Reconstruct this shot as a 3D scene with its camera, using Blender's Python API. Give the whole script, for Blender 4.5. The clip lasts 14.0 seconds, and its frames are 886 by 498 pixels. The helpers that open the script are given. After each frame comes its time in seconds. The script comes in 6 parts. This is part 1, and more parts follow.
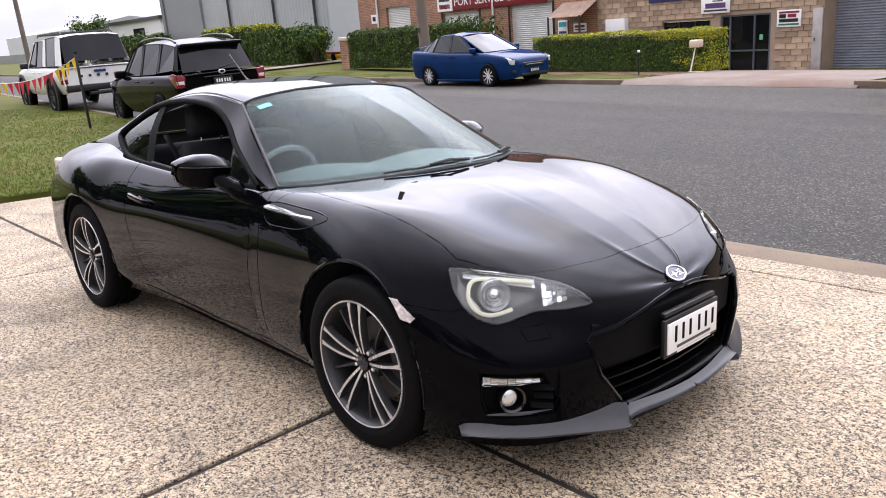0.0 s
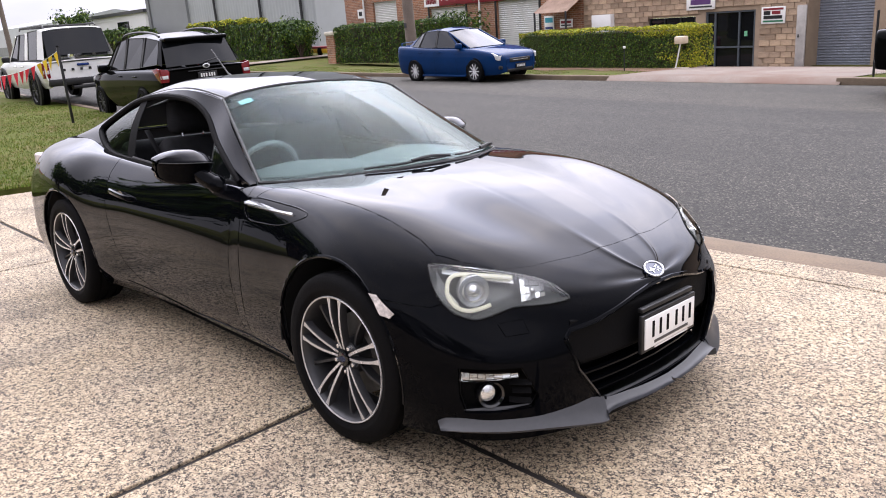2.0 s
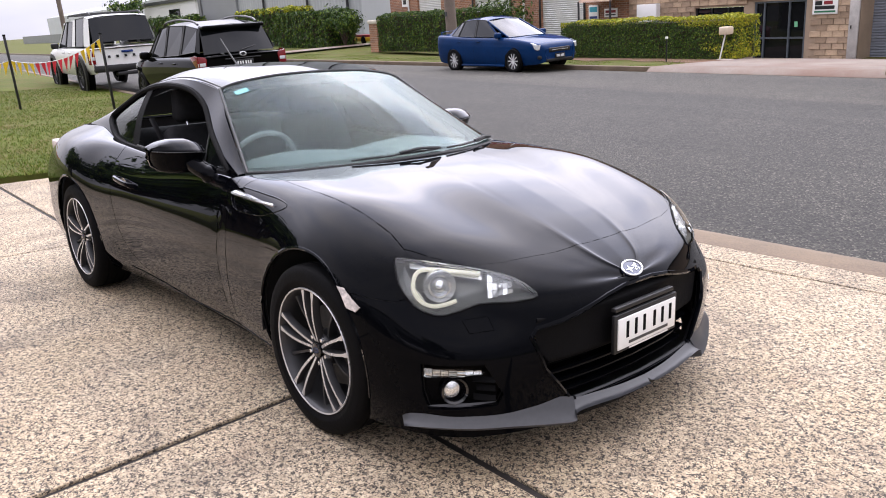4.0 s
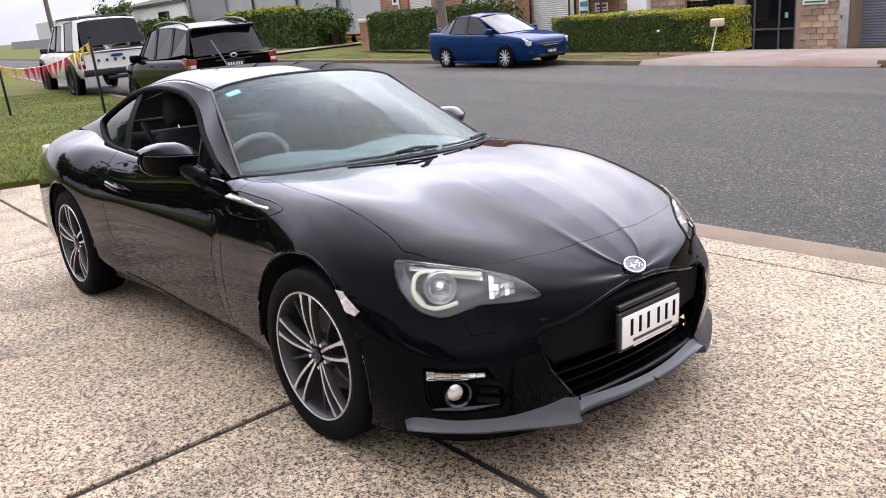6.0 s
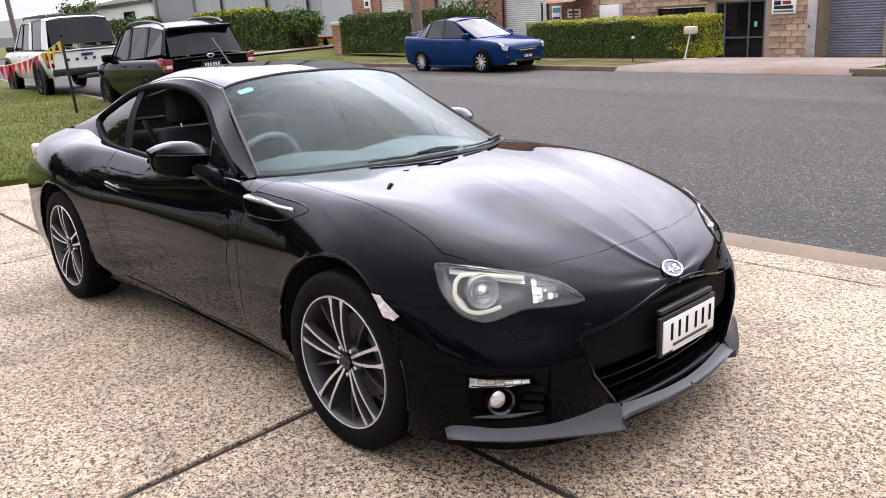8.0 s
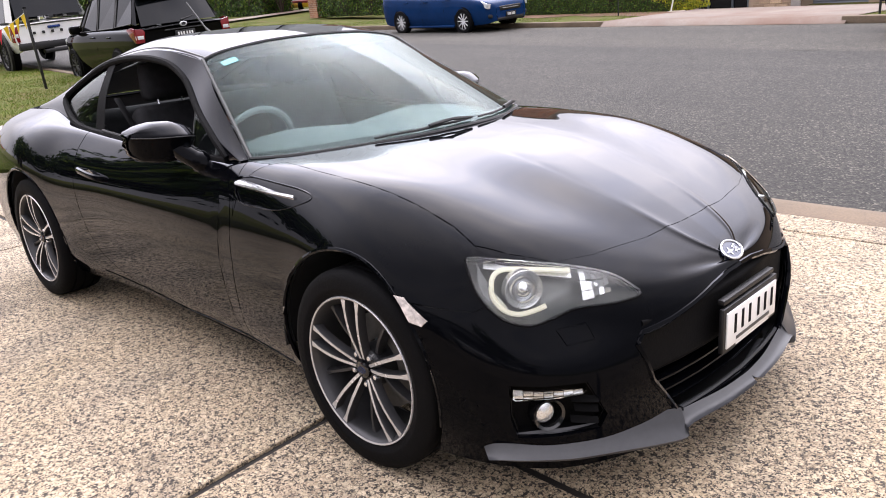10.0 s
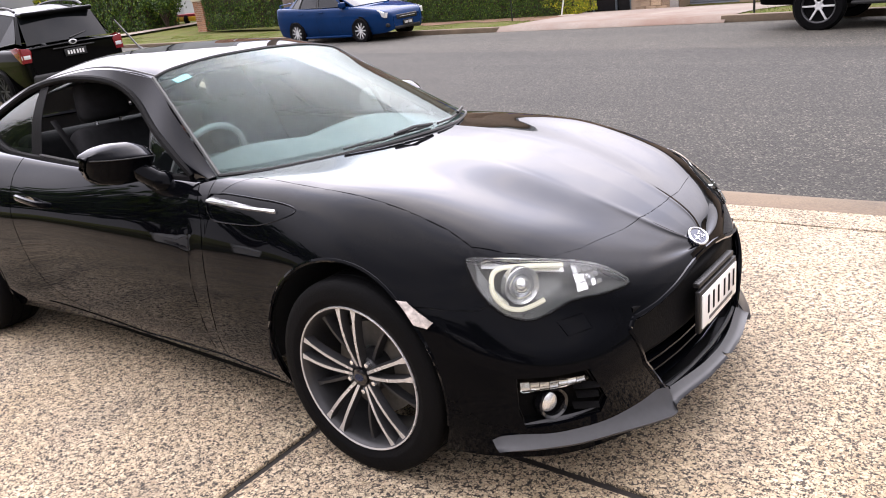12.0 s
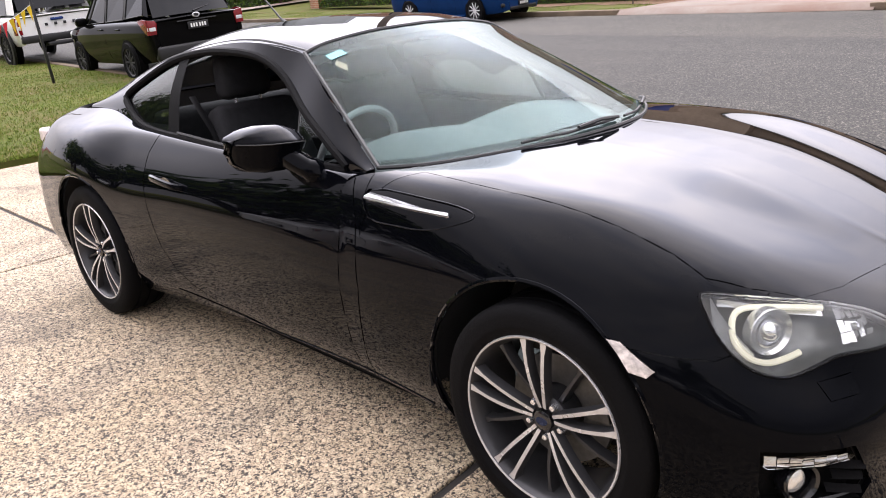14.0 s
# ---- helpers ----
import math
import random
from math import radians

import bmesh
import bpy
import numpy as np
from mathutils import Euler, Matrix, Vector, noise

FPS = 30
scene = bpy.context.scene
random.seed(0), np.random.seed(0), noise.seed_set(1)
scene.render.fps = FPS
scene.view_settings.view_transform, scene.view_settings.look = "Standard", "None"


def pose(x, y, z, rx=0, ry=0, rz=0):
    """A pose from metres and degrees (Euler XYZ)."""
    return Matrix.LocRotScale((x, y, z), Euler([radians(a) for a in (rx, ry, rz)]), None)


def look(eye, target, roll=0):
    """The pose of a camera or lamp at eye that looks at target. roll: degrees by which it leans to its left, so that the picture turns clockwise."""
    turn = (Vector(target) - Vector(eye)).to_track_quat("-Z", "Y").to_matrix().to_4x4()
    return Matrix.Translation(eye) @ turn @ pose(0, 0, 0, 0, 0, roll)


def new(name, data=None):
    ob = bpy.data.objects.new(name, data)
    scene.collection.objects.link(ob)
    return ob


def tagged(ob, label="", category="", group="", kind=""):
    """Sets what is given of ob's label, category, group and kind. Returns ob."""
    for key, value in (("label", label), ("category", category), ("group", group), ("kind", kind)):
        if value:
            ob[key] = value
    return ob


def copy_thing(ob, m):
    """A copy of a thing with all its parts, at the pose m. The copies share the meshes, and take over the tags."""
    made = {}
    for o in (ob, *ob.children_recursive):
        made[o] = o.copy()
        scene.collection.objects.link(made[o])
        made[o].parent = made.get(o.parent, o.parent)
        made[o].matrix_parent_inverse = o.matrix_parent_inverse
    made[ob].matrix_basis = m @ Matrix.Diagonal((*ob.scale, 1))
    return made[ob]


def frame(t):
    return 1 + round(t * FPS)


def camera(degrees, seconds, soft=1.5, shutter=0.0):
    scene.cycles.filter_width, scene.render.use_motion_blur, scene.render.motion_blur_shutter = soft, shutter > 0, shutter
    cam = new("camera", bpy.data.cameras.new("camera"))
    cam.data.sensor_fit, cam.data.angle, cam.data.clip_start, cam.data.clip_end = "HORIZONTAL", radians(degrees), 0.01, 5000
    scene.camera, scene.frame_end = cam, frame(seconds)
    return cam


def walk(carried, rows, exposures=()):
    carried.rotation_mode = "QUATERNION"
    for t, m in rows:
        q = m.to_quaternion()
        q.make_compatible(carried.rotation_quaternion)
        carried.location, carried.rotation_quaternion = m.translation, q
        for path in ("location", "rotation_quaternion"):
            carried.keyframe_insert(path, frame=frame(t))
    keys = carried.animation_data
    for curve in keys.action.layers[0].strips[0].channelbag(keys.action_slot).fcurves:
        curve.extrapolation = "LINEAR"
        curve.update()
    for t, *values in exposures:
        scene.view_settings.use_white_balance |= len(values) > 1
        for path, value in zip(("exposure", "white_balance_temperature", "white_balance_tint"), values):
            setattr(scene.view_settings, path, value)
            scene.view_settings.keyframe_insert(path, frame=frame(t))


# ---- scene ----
cam = camera(59.7, 14.0, soft=1.0)
PATH = [
    (0, (3.341, -2.295, 1.508), (1.932, -0.994, 0.942), -4.67),
    (0.5, (3.332, -2.299, 1.504), (1.935, -0.989, 0.929), -4.67),
    (1, (3.342, -2.295, 1.507), (1.953, -0.978, 0.926), -4.57),
    (1.5, (3.355, -2.285, 1.512), (1.973, -0.963, 0.928), -4.43),
    (2, (3.367, -2.284, 1.511), (1.983, -0.962, 0.931), -4.39),
    (2.5, (3.372, -2.292, 1.511), (1.977, -0.982, 0.928), -4.07),
    (3, (3.401, -2.250, 1.508), (1.983, -0.968, 0.922), -3.84),
    (3.5, (3.517, -2.112, 1.506), (2.067, -0.869, 0.912), -3.83),
    (6, (3.472, -2.075, 1.503), (2.026, -0.833, 0.898), -5.25),
    (6.5, (3.320, -2.176, 1.497), (1.903, -0.897, 0.901), -4.88),
    (7, (3.307, -2.210, 1.512), (1.907, -0.914, 0.911), -4.19),
    (7.5, (3.299, -2.212, 1.502), (1.902, -0.912, 0.903), -4.18),
    (10, (2.932, -2.041, 1.475), (1.586, -0.734, 0.781), -6.20),
    (10.5, (2.835, -2.052, 1.456), (1.539, -0.720, 0.717), -7.25),
    (11, (2.809, -2.160, 1.483), (1.683, -0.691, 0.726), -8.05),
    (11.5, (2.794, -2.231, 1.510), (1.689, -0.730, 0.785), -7.54),
    (12, (2.777, -2.249, 1.513), (1.621, -0.776, 0.810), -7.24),
    (12.5, (2.741, -2.242, 1.492), (1.521, -0.814, 0.805), -7.10),
    (13, (2.679, -2.257, 1.499), (1.382, -0.902, 0.805), -7.00),
    (13.5, (2.549, -2.191, 1.476), (1.201, -0.896, 0.764), -7.07),
    (14, (2.311, -2.113, 1.489), (0.980, -0.803, 0.771), -6.57),
]
walk(cam, [(t, look(eye, target, roll)) for t, eye, target, roll in PATH],
     [(t, stops, kelvin, 18) for t, stops, kelvin in ((0, -.27, 6300), (3.5, -.27, 6300), (7.5, -.24, 6350), (10, -.10, 6450), (12, .03, 6550), (14, .0, 6550))])

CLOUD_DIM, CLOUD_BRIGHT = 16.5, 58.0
# the driveway slopes down to the street; the street runs beside it
SLAB = pose(0, 0, 0, -3.15, -0.57, 0)
STREET = pose(0, 3.5, -0.32, 0, 0, -4.6)

# ---- light: a bright overcast sky, the sun behind the cloud across the road ----
SUN_AT = Vector((-.50, .54, .67)).normalized()
world = bpy.data.worlds.new("sky")
scene.world = world
world.use_nodes = True
wt = world.node_tree
wt.nodes.clear()


def wnode(kind, **sets):
    n = wt.nodes.new(kind)
    for key, value in sets.items():
        n.inputs[key.replace("_", " ")].default_value = value
    return n


w_sky = wnode("ShaderNodeTexSky")
w_sky.sky_type, w_sky.sun_disc = "NISHITA", False
w_sky.sun_elevation = math.asin(SUN_AT.z)
w_sky.sun_rotation = math.atan2(SUN_AT.x, SUN_AT.y)
w_co = wnode("ShaderNodeTexCoord")
w_map = wnode("ShaderNodeMapping", Scale=(1.3, 1.3, 3.0))
w_noise = wnode("ShaderNodeTexNoise", Scale=2.2, Detail=7.0, Roughness=.55)
w_ramp = wt.nodes.new("ShaderNodeValToRGB")
w_ramp.color_ramp.elements[0].position, w_ramp.color_ramp.elements[0].color = .30, (.73, .76, .86, 1)
w_ramp.color_ramp.elements[1].position, w_ramp.color_ramp.elements[1].color = .68, (1.10, 1.07, 1.06, 1)
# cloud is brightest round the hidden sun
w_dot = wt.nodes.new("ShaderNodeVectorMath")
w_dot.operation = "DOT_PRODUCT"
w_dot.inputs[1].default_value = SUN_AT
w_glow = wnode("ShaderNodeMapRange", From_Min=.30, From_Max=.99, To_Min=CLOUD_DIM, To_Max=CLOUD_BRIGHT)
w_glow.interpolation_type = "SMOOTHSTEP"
# and paler overhead than at the horizon
w_sep = wt.nodes.new("ShaderNodeSeparateXYZ")
w_high = wnode("ShaderNodeMapRange", From_Min=.14, From_Max=.46, To_Min=.31, To_Max=1.16)
w_both = wt.nodes.new("ShaderNodeMath")
w_both.operation = "MULTIPLY"
w_scale = wt.nodes.new("ShaderNodeVectorMath")
w_scale.operation = "SCALE"
w_mix = wt.nodes.new("ShaderNodeMix")
w_mix.data_type = "RGBA"
w_mix.inputs["Factor"].default_value = 0.92
w_bg = wnode("ShaderNodeBackground", Strength=.12)
w_out = wt.nodes.new("ShaderNodeOutputWorld")
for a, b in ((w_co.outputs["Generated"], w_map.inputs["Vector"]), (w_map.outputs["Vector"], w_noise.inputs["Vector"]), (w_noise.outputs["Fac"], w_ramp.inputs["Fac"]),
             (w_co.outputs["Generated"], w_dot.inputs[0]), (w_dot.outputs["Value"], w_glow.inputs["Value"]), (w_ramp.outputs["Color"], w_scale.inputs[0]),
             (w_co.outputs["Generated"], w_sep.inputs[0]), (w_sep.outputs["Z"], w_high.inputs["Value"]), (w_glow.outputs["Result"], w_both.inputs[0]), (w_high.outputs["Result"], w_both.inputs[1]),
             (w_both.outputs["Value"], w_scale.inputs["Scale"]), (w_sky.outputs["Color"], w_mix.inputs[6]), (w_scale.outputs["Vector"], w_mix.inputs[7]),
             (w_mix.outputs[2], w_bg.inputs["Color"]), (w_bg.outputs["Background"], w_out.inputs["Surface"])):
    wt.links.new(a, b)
sun = new("sun", bpy.data.lights.new("sun", "SUN"))
sun.data.energy, sun.data.angle, sun.data.color = .6, radians(170), (1.0, 0.95, 0.88)
sun.matrix_world = look(SUN_AT * 20, (0, 0, 0))

# ---- materials ----
def mat(name, color, rough=0.5, metal=0.0, coat=0.0, ior=1.5):
    m = bpy.data.materials.new(name)
    m.use_nodes = True
    b = m.node_tree.nodes["Principled BSDF"]
    b.inputs["Base Color"].default_value = (*color, 1)
    b.inputs["Roughness"].default_value = rough
    b.inputs["Metallic"].default_value = metal
    b.inputs["Coat Weight"].default_value = coat
    b.inputs["Coat Roughness"].default_value = 0.03
    b.inputs["IOR"].default_value = ior
    return m


def node(m, kind, **sets):
    n = m.node_tree.nodes.new(kind)
    for key, value in sets.items():
        n.inputs[key.replace("_", " ")].default_value = value
    return n


def ramp(m, src, stops):
    r = m.node_tree.nodes.new("ShaderNodeValToRGB")
    while len(r.color_ramp.elements) < len(stops):
        r.color_ramp.elements.new(0.5)
    for e, (p, c) in zip(r.color_ramp.elements, stops):
        e.position, e.color = p, (*c, 1)
    m.node_tree.links.new(src, r.inputs["Fac"])
    return r.outputs["Color"]


def link(m, a, b):
    m.node_tree.links.new(a, b)


def bsdf(m):
    return m.node_tree.nodes["Principled BSDF"]


def mixc(m, fac, a, b, mode="MIX"):
    n = m.node_tree.nodes.new("ShaderNodeMix")
    n.data_type, n.blend_type = "RGBA", mode
    for src, k in ((fac, 0), (a, 6), (b, 7)):
        if isinstance(src, (int, float)):
            n.inputs[k].default_value = src
        elif isinstance(src, tuple):
            n.inputs[k].default_value = (*src, 1)
        else:
            link(m, src, n.inputs[k])
    return n.outputs[2]


def worn(name, color, rough=0.6, metal=0.0, scale=8.0, vary=0.25, bump=0.0, fine=60.0, coat=0.0, dark=None):
    """A surface with broad stains and fine grain, in object metres."""
    m = mat(name, color, rough, metal, coat)
    co = m.node_tree.nodes.new("ShaderNodeTexCoord").outputs["Object"]
    big = node(m, "ShaderNodeTexNoise", Scale=scale, Detail=5.0, Roughness=0.6)
    small = node(m, "ShaderNodeTexNoise", Scale=fine, Detail=4.0)
    link(m, co, big.inputs["Vector"])
    link(m, co, small.inputs["Vector"])
    lo = dark or tuple(c * (1 - vary) for c in color)
    hi = tuple(min(1, c * (1 + vary * 0.7)) for c in color)
    c1 = ramp(m, big.outputs["Fac"], [(0.3, lo), (0.7, hi)])
    c2 = mixc(m, 0.35, c1, ramp(m, small.outputs["Fac"], [(0.3, lo), (0.7, hi)]))
    link(m, c2, bsdf(m).inputs["Base Color"])
    r = node(m, "ShaderNodeMapRange")
    r.inputs["To Min"].default_value, r.inputs["To Max"].default_value = max(0.02, rough - 0.1), min(1, rough + 0.12)
    link(m, big.outputs["Fac"], r.inputs["Value"])
    link(m, r.outputs["Result"], bsdf(m).inputs["Roughness"])
    if bump:
        b = node(m, "ShaderNodeBump", Strength=bump, Distance=0.01)
        link(m, small.outputs["Fac"], b.inputs["Height"])
        link(m, b.outputs["Normal"], bsdf(m).inputs["Normal"])
    return m


def glass(name, tint=(0.9, 0.95, 0.93), rough=0.0, clear=0.75, haze=0.0, ior=1.31):
    """Thin tinted sheet: part see-through, part gloss."""
    m = bpy.data.materials.new(name)
    m.use_nodes = True
    nt = m.node_tree
    nt.nodes.clear()
    out = nt.nodes.new("ShaderNodeOutputMaterial")
    tr = nt.nodes.new("ShaderNodeBsdfTransparent")
    tr.inputs["Color"].default_value = (*[t * clear for t in tint], 1)
    gl = nt.nodes.new("ShaderNodeBsdfGlossy")
    gl.inputs["Roughness"].default_value = rough
    fr = nt.nodes.new("ShaderNodeFresnel")
    fr.inputs["IOR"].default_value = ior
    gl.inputs["Color"].default_value = (*[t**.5 for t in tint], 1)
    mx = nt.nodes.new("ShaderNodeMixShader")
    nt.links.new(fr.outputs["Fac"], mx.inputs["Fac"])
    nt.links.new(tr.outputs["BSDF"], mx.inputs[1])
    nt.links.new(gl.outputs["BSDF"], mx.inputs[2])
    last = mx.outputs["Shader"]
    if haze:
        # pale cyan diffuse film paints in the haze of reflected sky
        film = nt.nodes.new("ShaderNodeBsdfDiffuse")
        film.inputs["Color"].default_value = (.58, .86, .82, 1)
        both_ = nt.nodes.new("ShaderNodeMixShader")
        both_.inputs["Fac"].default_value = haze
        nt.links.new(last, both_.inputs[1])
        nt.links.new(film.outputs["BSDF"], both_.inputs[2])
        last = both_.outputs["Shader"]
    nt.links.new(last, out.inputs["Surface"])
    return m


def clearcoat(name, color, gain, base, tint=(.93, .94, .98)):
    """Black lacquer: a dark base under a clear coat whose gloss rises towards grazing."""
    m = worn(name, color, .6, 0.0, 1.3, 0.3)
    bsdf(m).inputs["Specular IOR Level"].default_value = 0
    lw = node(m, "ShaderNodeLayerWeight", Blend=.5)
    steep = node(m, "ShaderNodeMath")
    steep.operation = "POWER"
    steep.inputs[1].default_value = 4.45
    link(m, lw.outputs["Facing"], steep.inputs[0])
    up = node(m, "ShaderNodeMath")
    up.operation, up.use_clamp = "MULTIPLY_ADD", True
    up.inputs[1].default_value, up.inputs[2].default_value = gain, base
    link(m, steep.outputs["Value"], up.inputs[0])
    gl = node(m, "ShaderNodeBsdfGlossy", Color=(*tint, 1), Roughness=.02)
    mx = node(m, "ShaderNodeMixShader")
    link(m, up.outputs["Value"], mx.inputs["Fac"])
    link(m, bsdf(m).outputs["BSDF"], mx.inputs[1])
    link(m, gl.outputs["BSDF"], mx.inputs[2])
    link(m, mx.outputs["Shader"], m.node_tree.nodes["Material Output"].inputs["Surface"])
    return m


M_PAINT = clearcoat("black_paint", (0.0016, 0.0018, 0.0026), .97, .005)
M_BLACK = worn("black_plastic", (0.008, 0.008, 0.009), 0.5, 0, 6, 0.3, 0.05)
M_GLOSSBLACK = mat("gloss_black", (0.006, 0.006, 0.007), 0.12, 0, 0.5)
M_RUBBER = worn("rubber", (0.004, 0.004, 0.0045), 0.7, 0, 9, 0.3, 0.15, 120)
bsdf(M_RUBBER).inputs["IOR"].default_value = 1.16
M_LIP = worn("grey_lip", (0.035, 0.036, 0.040), 0.38, 0.0, 9, 0.25, 0.0)
M_CHROME = mat("chrome", (0.82, 0.83, 0.85), 0.16, 0.8)
M_SILVER = worn("machined_alloy", (0.60, 0.60, 0.61), 0.26, 0.6, 3, 0.05)
M_GUN = worn("gunmetal", (0.045, 0.045, 0.048), 0.4, 0.5, 4, 0.2)
M_DISC = worn("brake_disc", (0.10, 0.098, 0.095), 0.45, .6, 30, 0.3)
M_WHITE = worn("white_paint", (0.78, 0.78, 0.77), 0.3, 0, 3, 0.06, coat=0.6)
M_RED = worn("red_paint", (0.35, 0.02, 0.02), 0.3, 0, 2, 0.1, coat=0.8)
M_CONC = worn("concrete", (0.5, 0.43, 0.36), 0.85, 0, 1.2, 0.2, 0.2, 90)
M_WGLASS = glass("windscreen_glass", (0.80, 0.97, 0.95), 0.0, 0.97, .012, ior=1.22)
M_SGLASS = glass("side_glass", (0.8, 0.85, 0.84), 0.0, 0.8)
M_BLUE = clearcoat("blue_paint", (.005, .027, .095), .38, .01)
M_DGLASS = clearcoat("dark_glass", (.006, .007, .008), .9, .025)
M_LENS = glass("lamp_lens", (0.97, 0.98, 0.98), 0.0, 0.97, ior=1.45)
M_CABIN = worn("cabin_trim", (0.028, 0.029, 0.031), 0.8, 0, 10, 0.3, 0.1)
# paler than the cabin trim, its tone standing in for reflections on the screen
M_DASH = worn("dashboard_skin", (0.12, 0.12, 0.122), 0.7, 0, 12, 0.25, 0.1)
M_SEAT = worn("seat_fabric", (0.018, 0.018, 0.020), 0.85, 0, 30, 0.4, 0.2, 300)


for m_ in (M_SEAT, M_CABIN):
    bsdf(m_).inputs["Specular IOR Level"].default_value = .15


# ---- helpers ----
def mesh_from(bm, name, *mats, smooth=True, angle=0.7):
    me = bpy.data.meshes.new(name)
    bmesh.ops.recalc_face_normals(bm, faces=bm.faces)
    bm.to_mesh(me)
    bm.free()
    for m in mats:
        me.materials.append(m)
    if smooth:
        me.polygons.foreach_set("use_smooth", [True] * len(me.polygons))
        me.set_sharp_from_angle(angle=angle)
    return me


def part(name, bm, material, parent, label="", smooth=True, angle=0.7):
    mats = material if isinstance(material, (list, tuple)) else [material]
    ob = new(name, mesh_from(bm, name, *mats, smooth=smooth, angle=angle))
    ob.parent = parent
    if label:
        ob["label"] = label
    return ob


def thing(name, m, label, category, group="", kind=""):
    ob = new(name)
    ob.empty_display_size = 0.1
    ob.matrix_world = m
    return tagged(ob, label, category, group, kind)


def solid(name, bm, material, m, label, category, group="", kind="", smooth=True, angle=0.7):
    mats = material if isinstance(material, (list, tuple)) else [material]
    ob = new(name, mesh_from(bm, name, *mats, smooth=smooth, angle=angle))
    ob.matrix_world = m
    return tagged(ob, label, category, group, kind)


def box(x0, x1, y0, y1, z0, z1, bevel=0.0, bm=None, seg=2):
    """A box between two corners, edges rounded; added to bm where one is given."""
    tmp = bmesh.new()
    bmesh.ops.create_cube(tmp, size=1)
    for v in tmp.verts:
        v.co = Vector(((x0 + x1) / 2 + v.co.x * (x1 - x0), (y0 + y1) / 2 + v.co.y * (y1 - y0), (z0 + z1) / 2 + v.co.z * (z1 - z0)))
    if bevel:
        bmesh.ops.bevel(tmp, geom=tmp.edges[:], offset=bevel, segments=seg, affect="EDGES", profile=0.5)
    return join(bm, tmp)


def join(bm, tmp):
    if bm is None:
        return tmp
    me = bpy.data.meshes.new("tmp")
    tmp.to_mesh(me)
    tmp.free()
    bm.from_mesh(me)
    bpy.data.meshes.remove(me)
    return bm


def turned(bm, m):
    bmesh.ops.transform(bm, matrix=m, verts=bm.verts)
    return bm


def lathe(profile, n=48, axis="Y", bm=None):
    """Turn (radius, height) pairs round an axis."""
    tmp = bmesh.new()
    rings = []
    for k in range(n):
        a = 2 * math.pi * k / n
        ring = []
        for r, h in profile:
            c, s = r * math.cos(a), r * math.sin(a)
            ring.append(tmp.verts.new((c, h, s) if axis == "Y" else (c, s, h) if axis == "Z" else (h, c, s)))
        rings.append(ring)
    for k in range(n):
        a, b = rings[k], rings[(k + 1) % n]
        for i in range(len(profile) - 1):
            tmp.faces.new((a[i], b[i], b[i + 1], a[i + 1]))
    bmesh.ops.remove_doubles(tmp, verts=tmp.verts, dist=1e-5)
    return join(bm, tmp)


def tube(points, radius, n=8, bm=None, closed=False, flat=1.0):
    """A round bar along points; radius may be one number or one for each point."""
    tmp = bmesh.new()
    pts = [Vector(p) for p in points]
    rings = []
    for i, p in enumerate(pts):
        a = pts[i - 1] if i or closed else p
        b = pts[(i + 1) % len(pts)] if i + 1 < len(pts) or closed else p
        d = (b - a).normalized()
        up = Vector((0, 0, 1)) if abs(d.z) < 0.95 else Vector((0, 1, 0))
        s = d.cross(up).normalized()
        u = s.cross(d)
        r = radius[i] if isinstance(radius, (list, tuple)) else radius
        rings.append([tmp.verts.new(p + r * (math.cos(2 * math.pi * k / n) * s + flat * math.sin(2 * math.pi * k / n) * u)) for k in range(n)])
    last = len(rings) if closed else len(rings) - 1
    for i in range(last):
        a, b = rings[i], rings[(i + 1) % len(rings)]
        for k in range(n):
            tmp.faces.new((a[k], a[(k + 1) % n], b[(k + 1) % n], b[k]))
    if not closed:
        tmp.faces.new(rings[0][::-1])
        tmp.faces.new(rings[-1])
    return join(bm, tmp)


def slab_of(outline, thick, to3d, bm=None, bevel=0.0):
    """A plate: outline of (a, b), thickness along c; to3d(a, b, c) gives places."""
    tmp = bmesh.new()
    lo = [tmp.verts.new(to3d(a, b, 0)) for a, b in outline]
    hi = [tmp.verts.new(to3d(a, b, thick)) for a, b in outline]
    n = len(outline)
    tmp.faces.new(lo[::-1])
    top = tmp.faces.new(hi)
    for i in range(n):
        tmp.faces.new((lo[i], lo[(i + 1) % n], hi[(i + 1) % n], hi[i]))
    if bevel:
        bmesh.ops.bevel(tmp, geom=list(top.edges), offset=bevel, segments=2, affect="EDGES", profile=0.5)
    return join(bm, tmp)


def spline(points, per):
    """A smooth line through the points, per steps between two."""
    pts = [Vector(p) for p in points]
    n = len(pts)
    out = []
    for i in range(n - 1):
        p0, p1, p2, p3 = pts[max(i - 1, 0)], pts[i], pts[i + 1], pts[min(i + 2, n - 1)]
        for k in range(per):
            t = k / per
            out.append(0.5 * ((2 * p1) + (p2 - p0) * t + (2 * p0 - 5 * p1 + 4 * p2 - p3) * t * t + (3 * p1 - p0 - 3 * p2 + p3) * t**3))
    return out + [pts[-1]]


def loft(lines, along, across, bm=None):
    """A smooth sheet through lines that have the same number of stations."""
    dense = [spline(line, along) for line in lines]
    tmp = bmesh.new()
    rows = [spline(col, across) for col in zip(*dense)]
    grid = [[tmp.verts.new(p) for p in row] for row in rows]
    for a, b in zip(grid, grid[1:]):
        for i in range(len(a) - 1):
            tmp.faces.new((a[i], a[i + 1], b[i + 1], b[i]))
    bmesh.ops.remove_doubles(tmp, verts=tmp.verts, dist=1e-5)
    return join(bm, tmp)

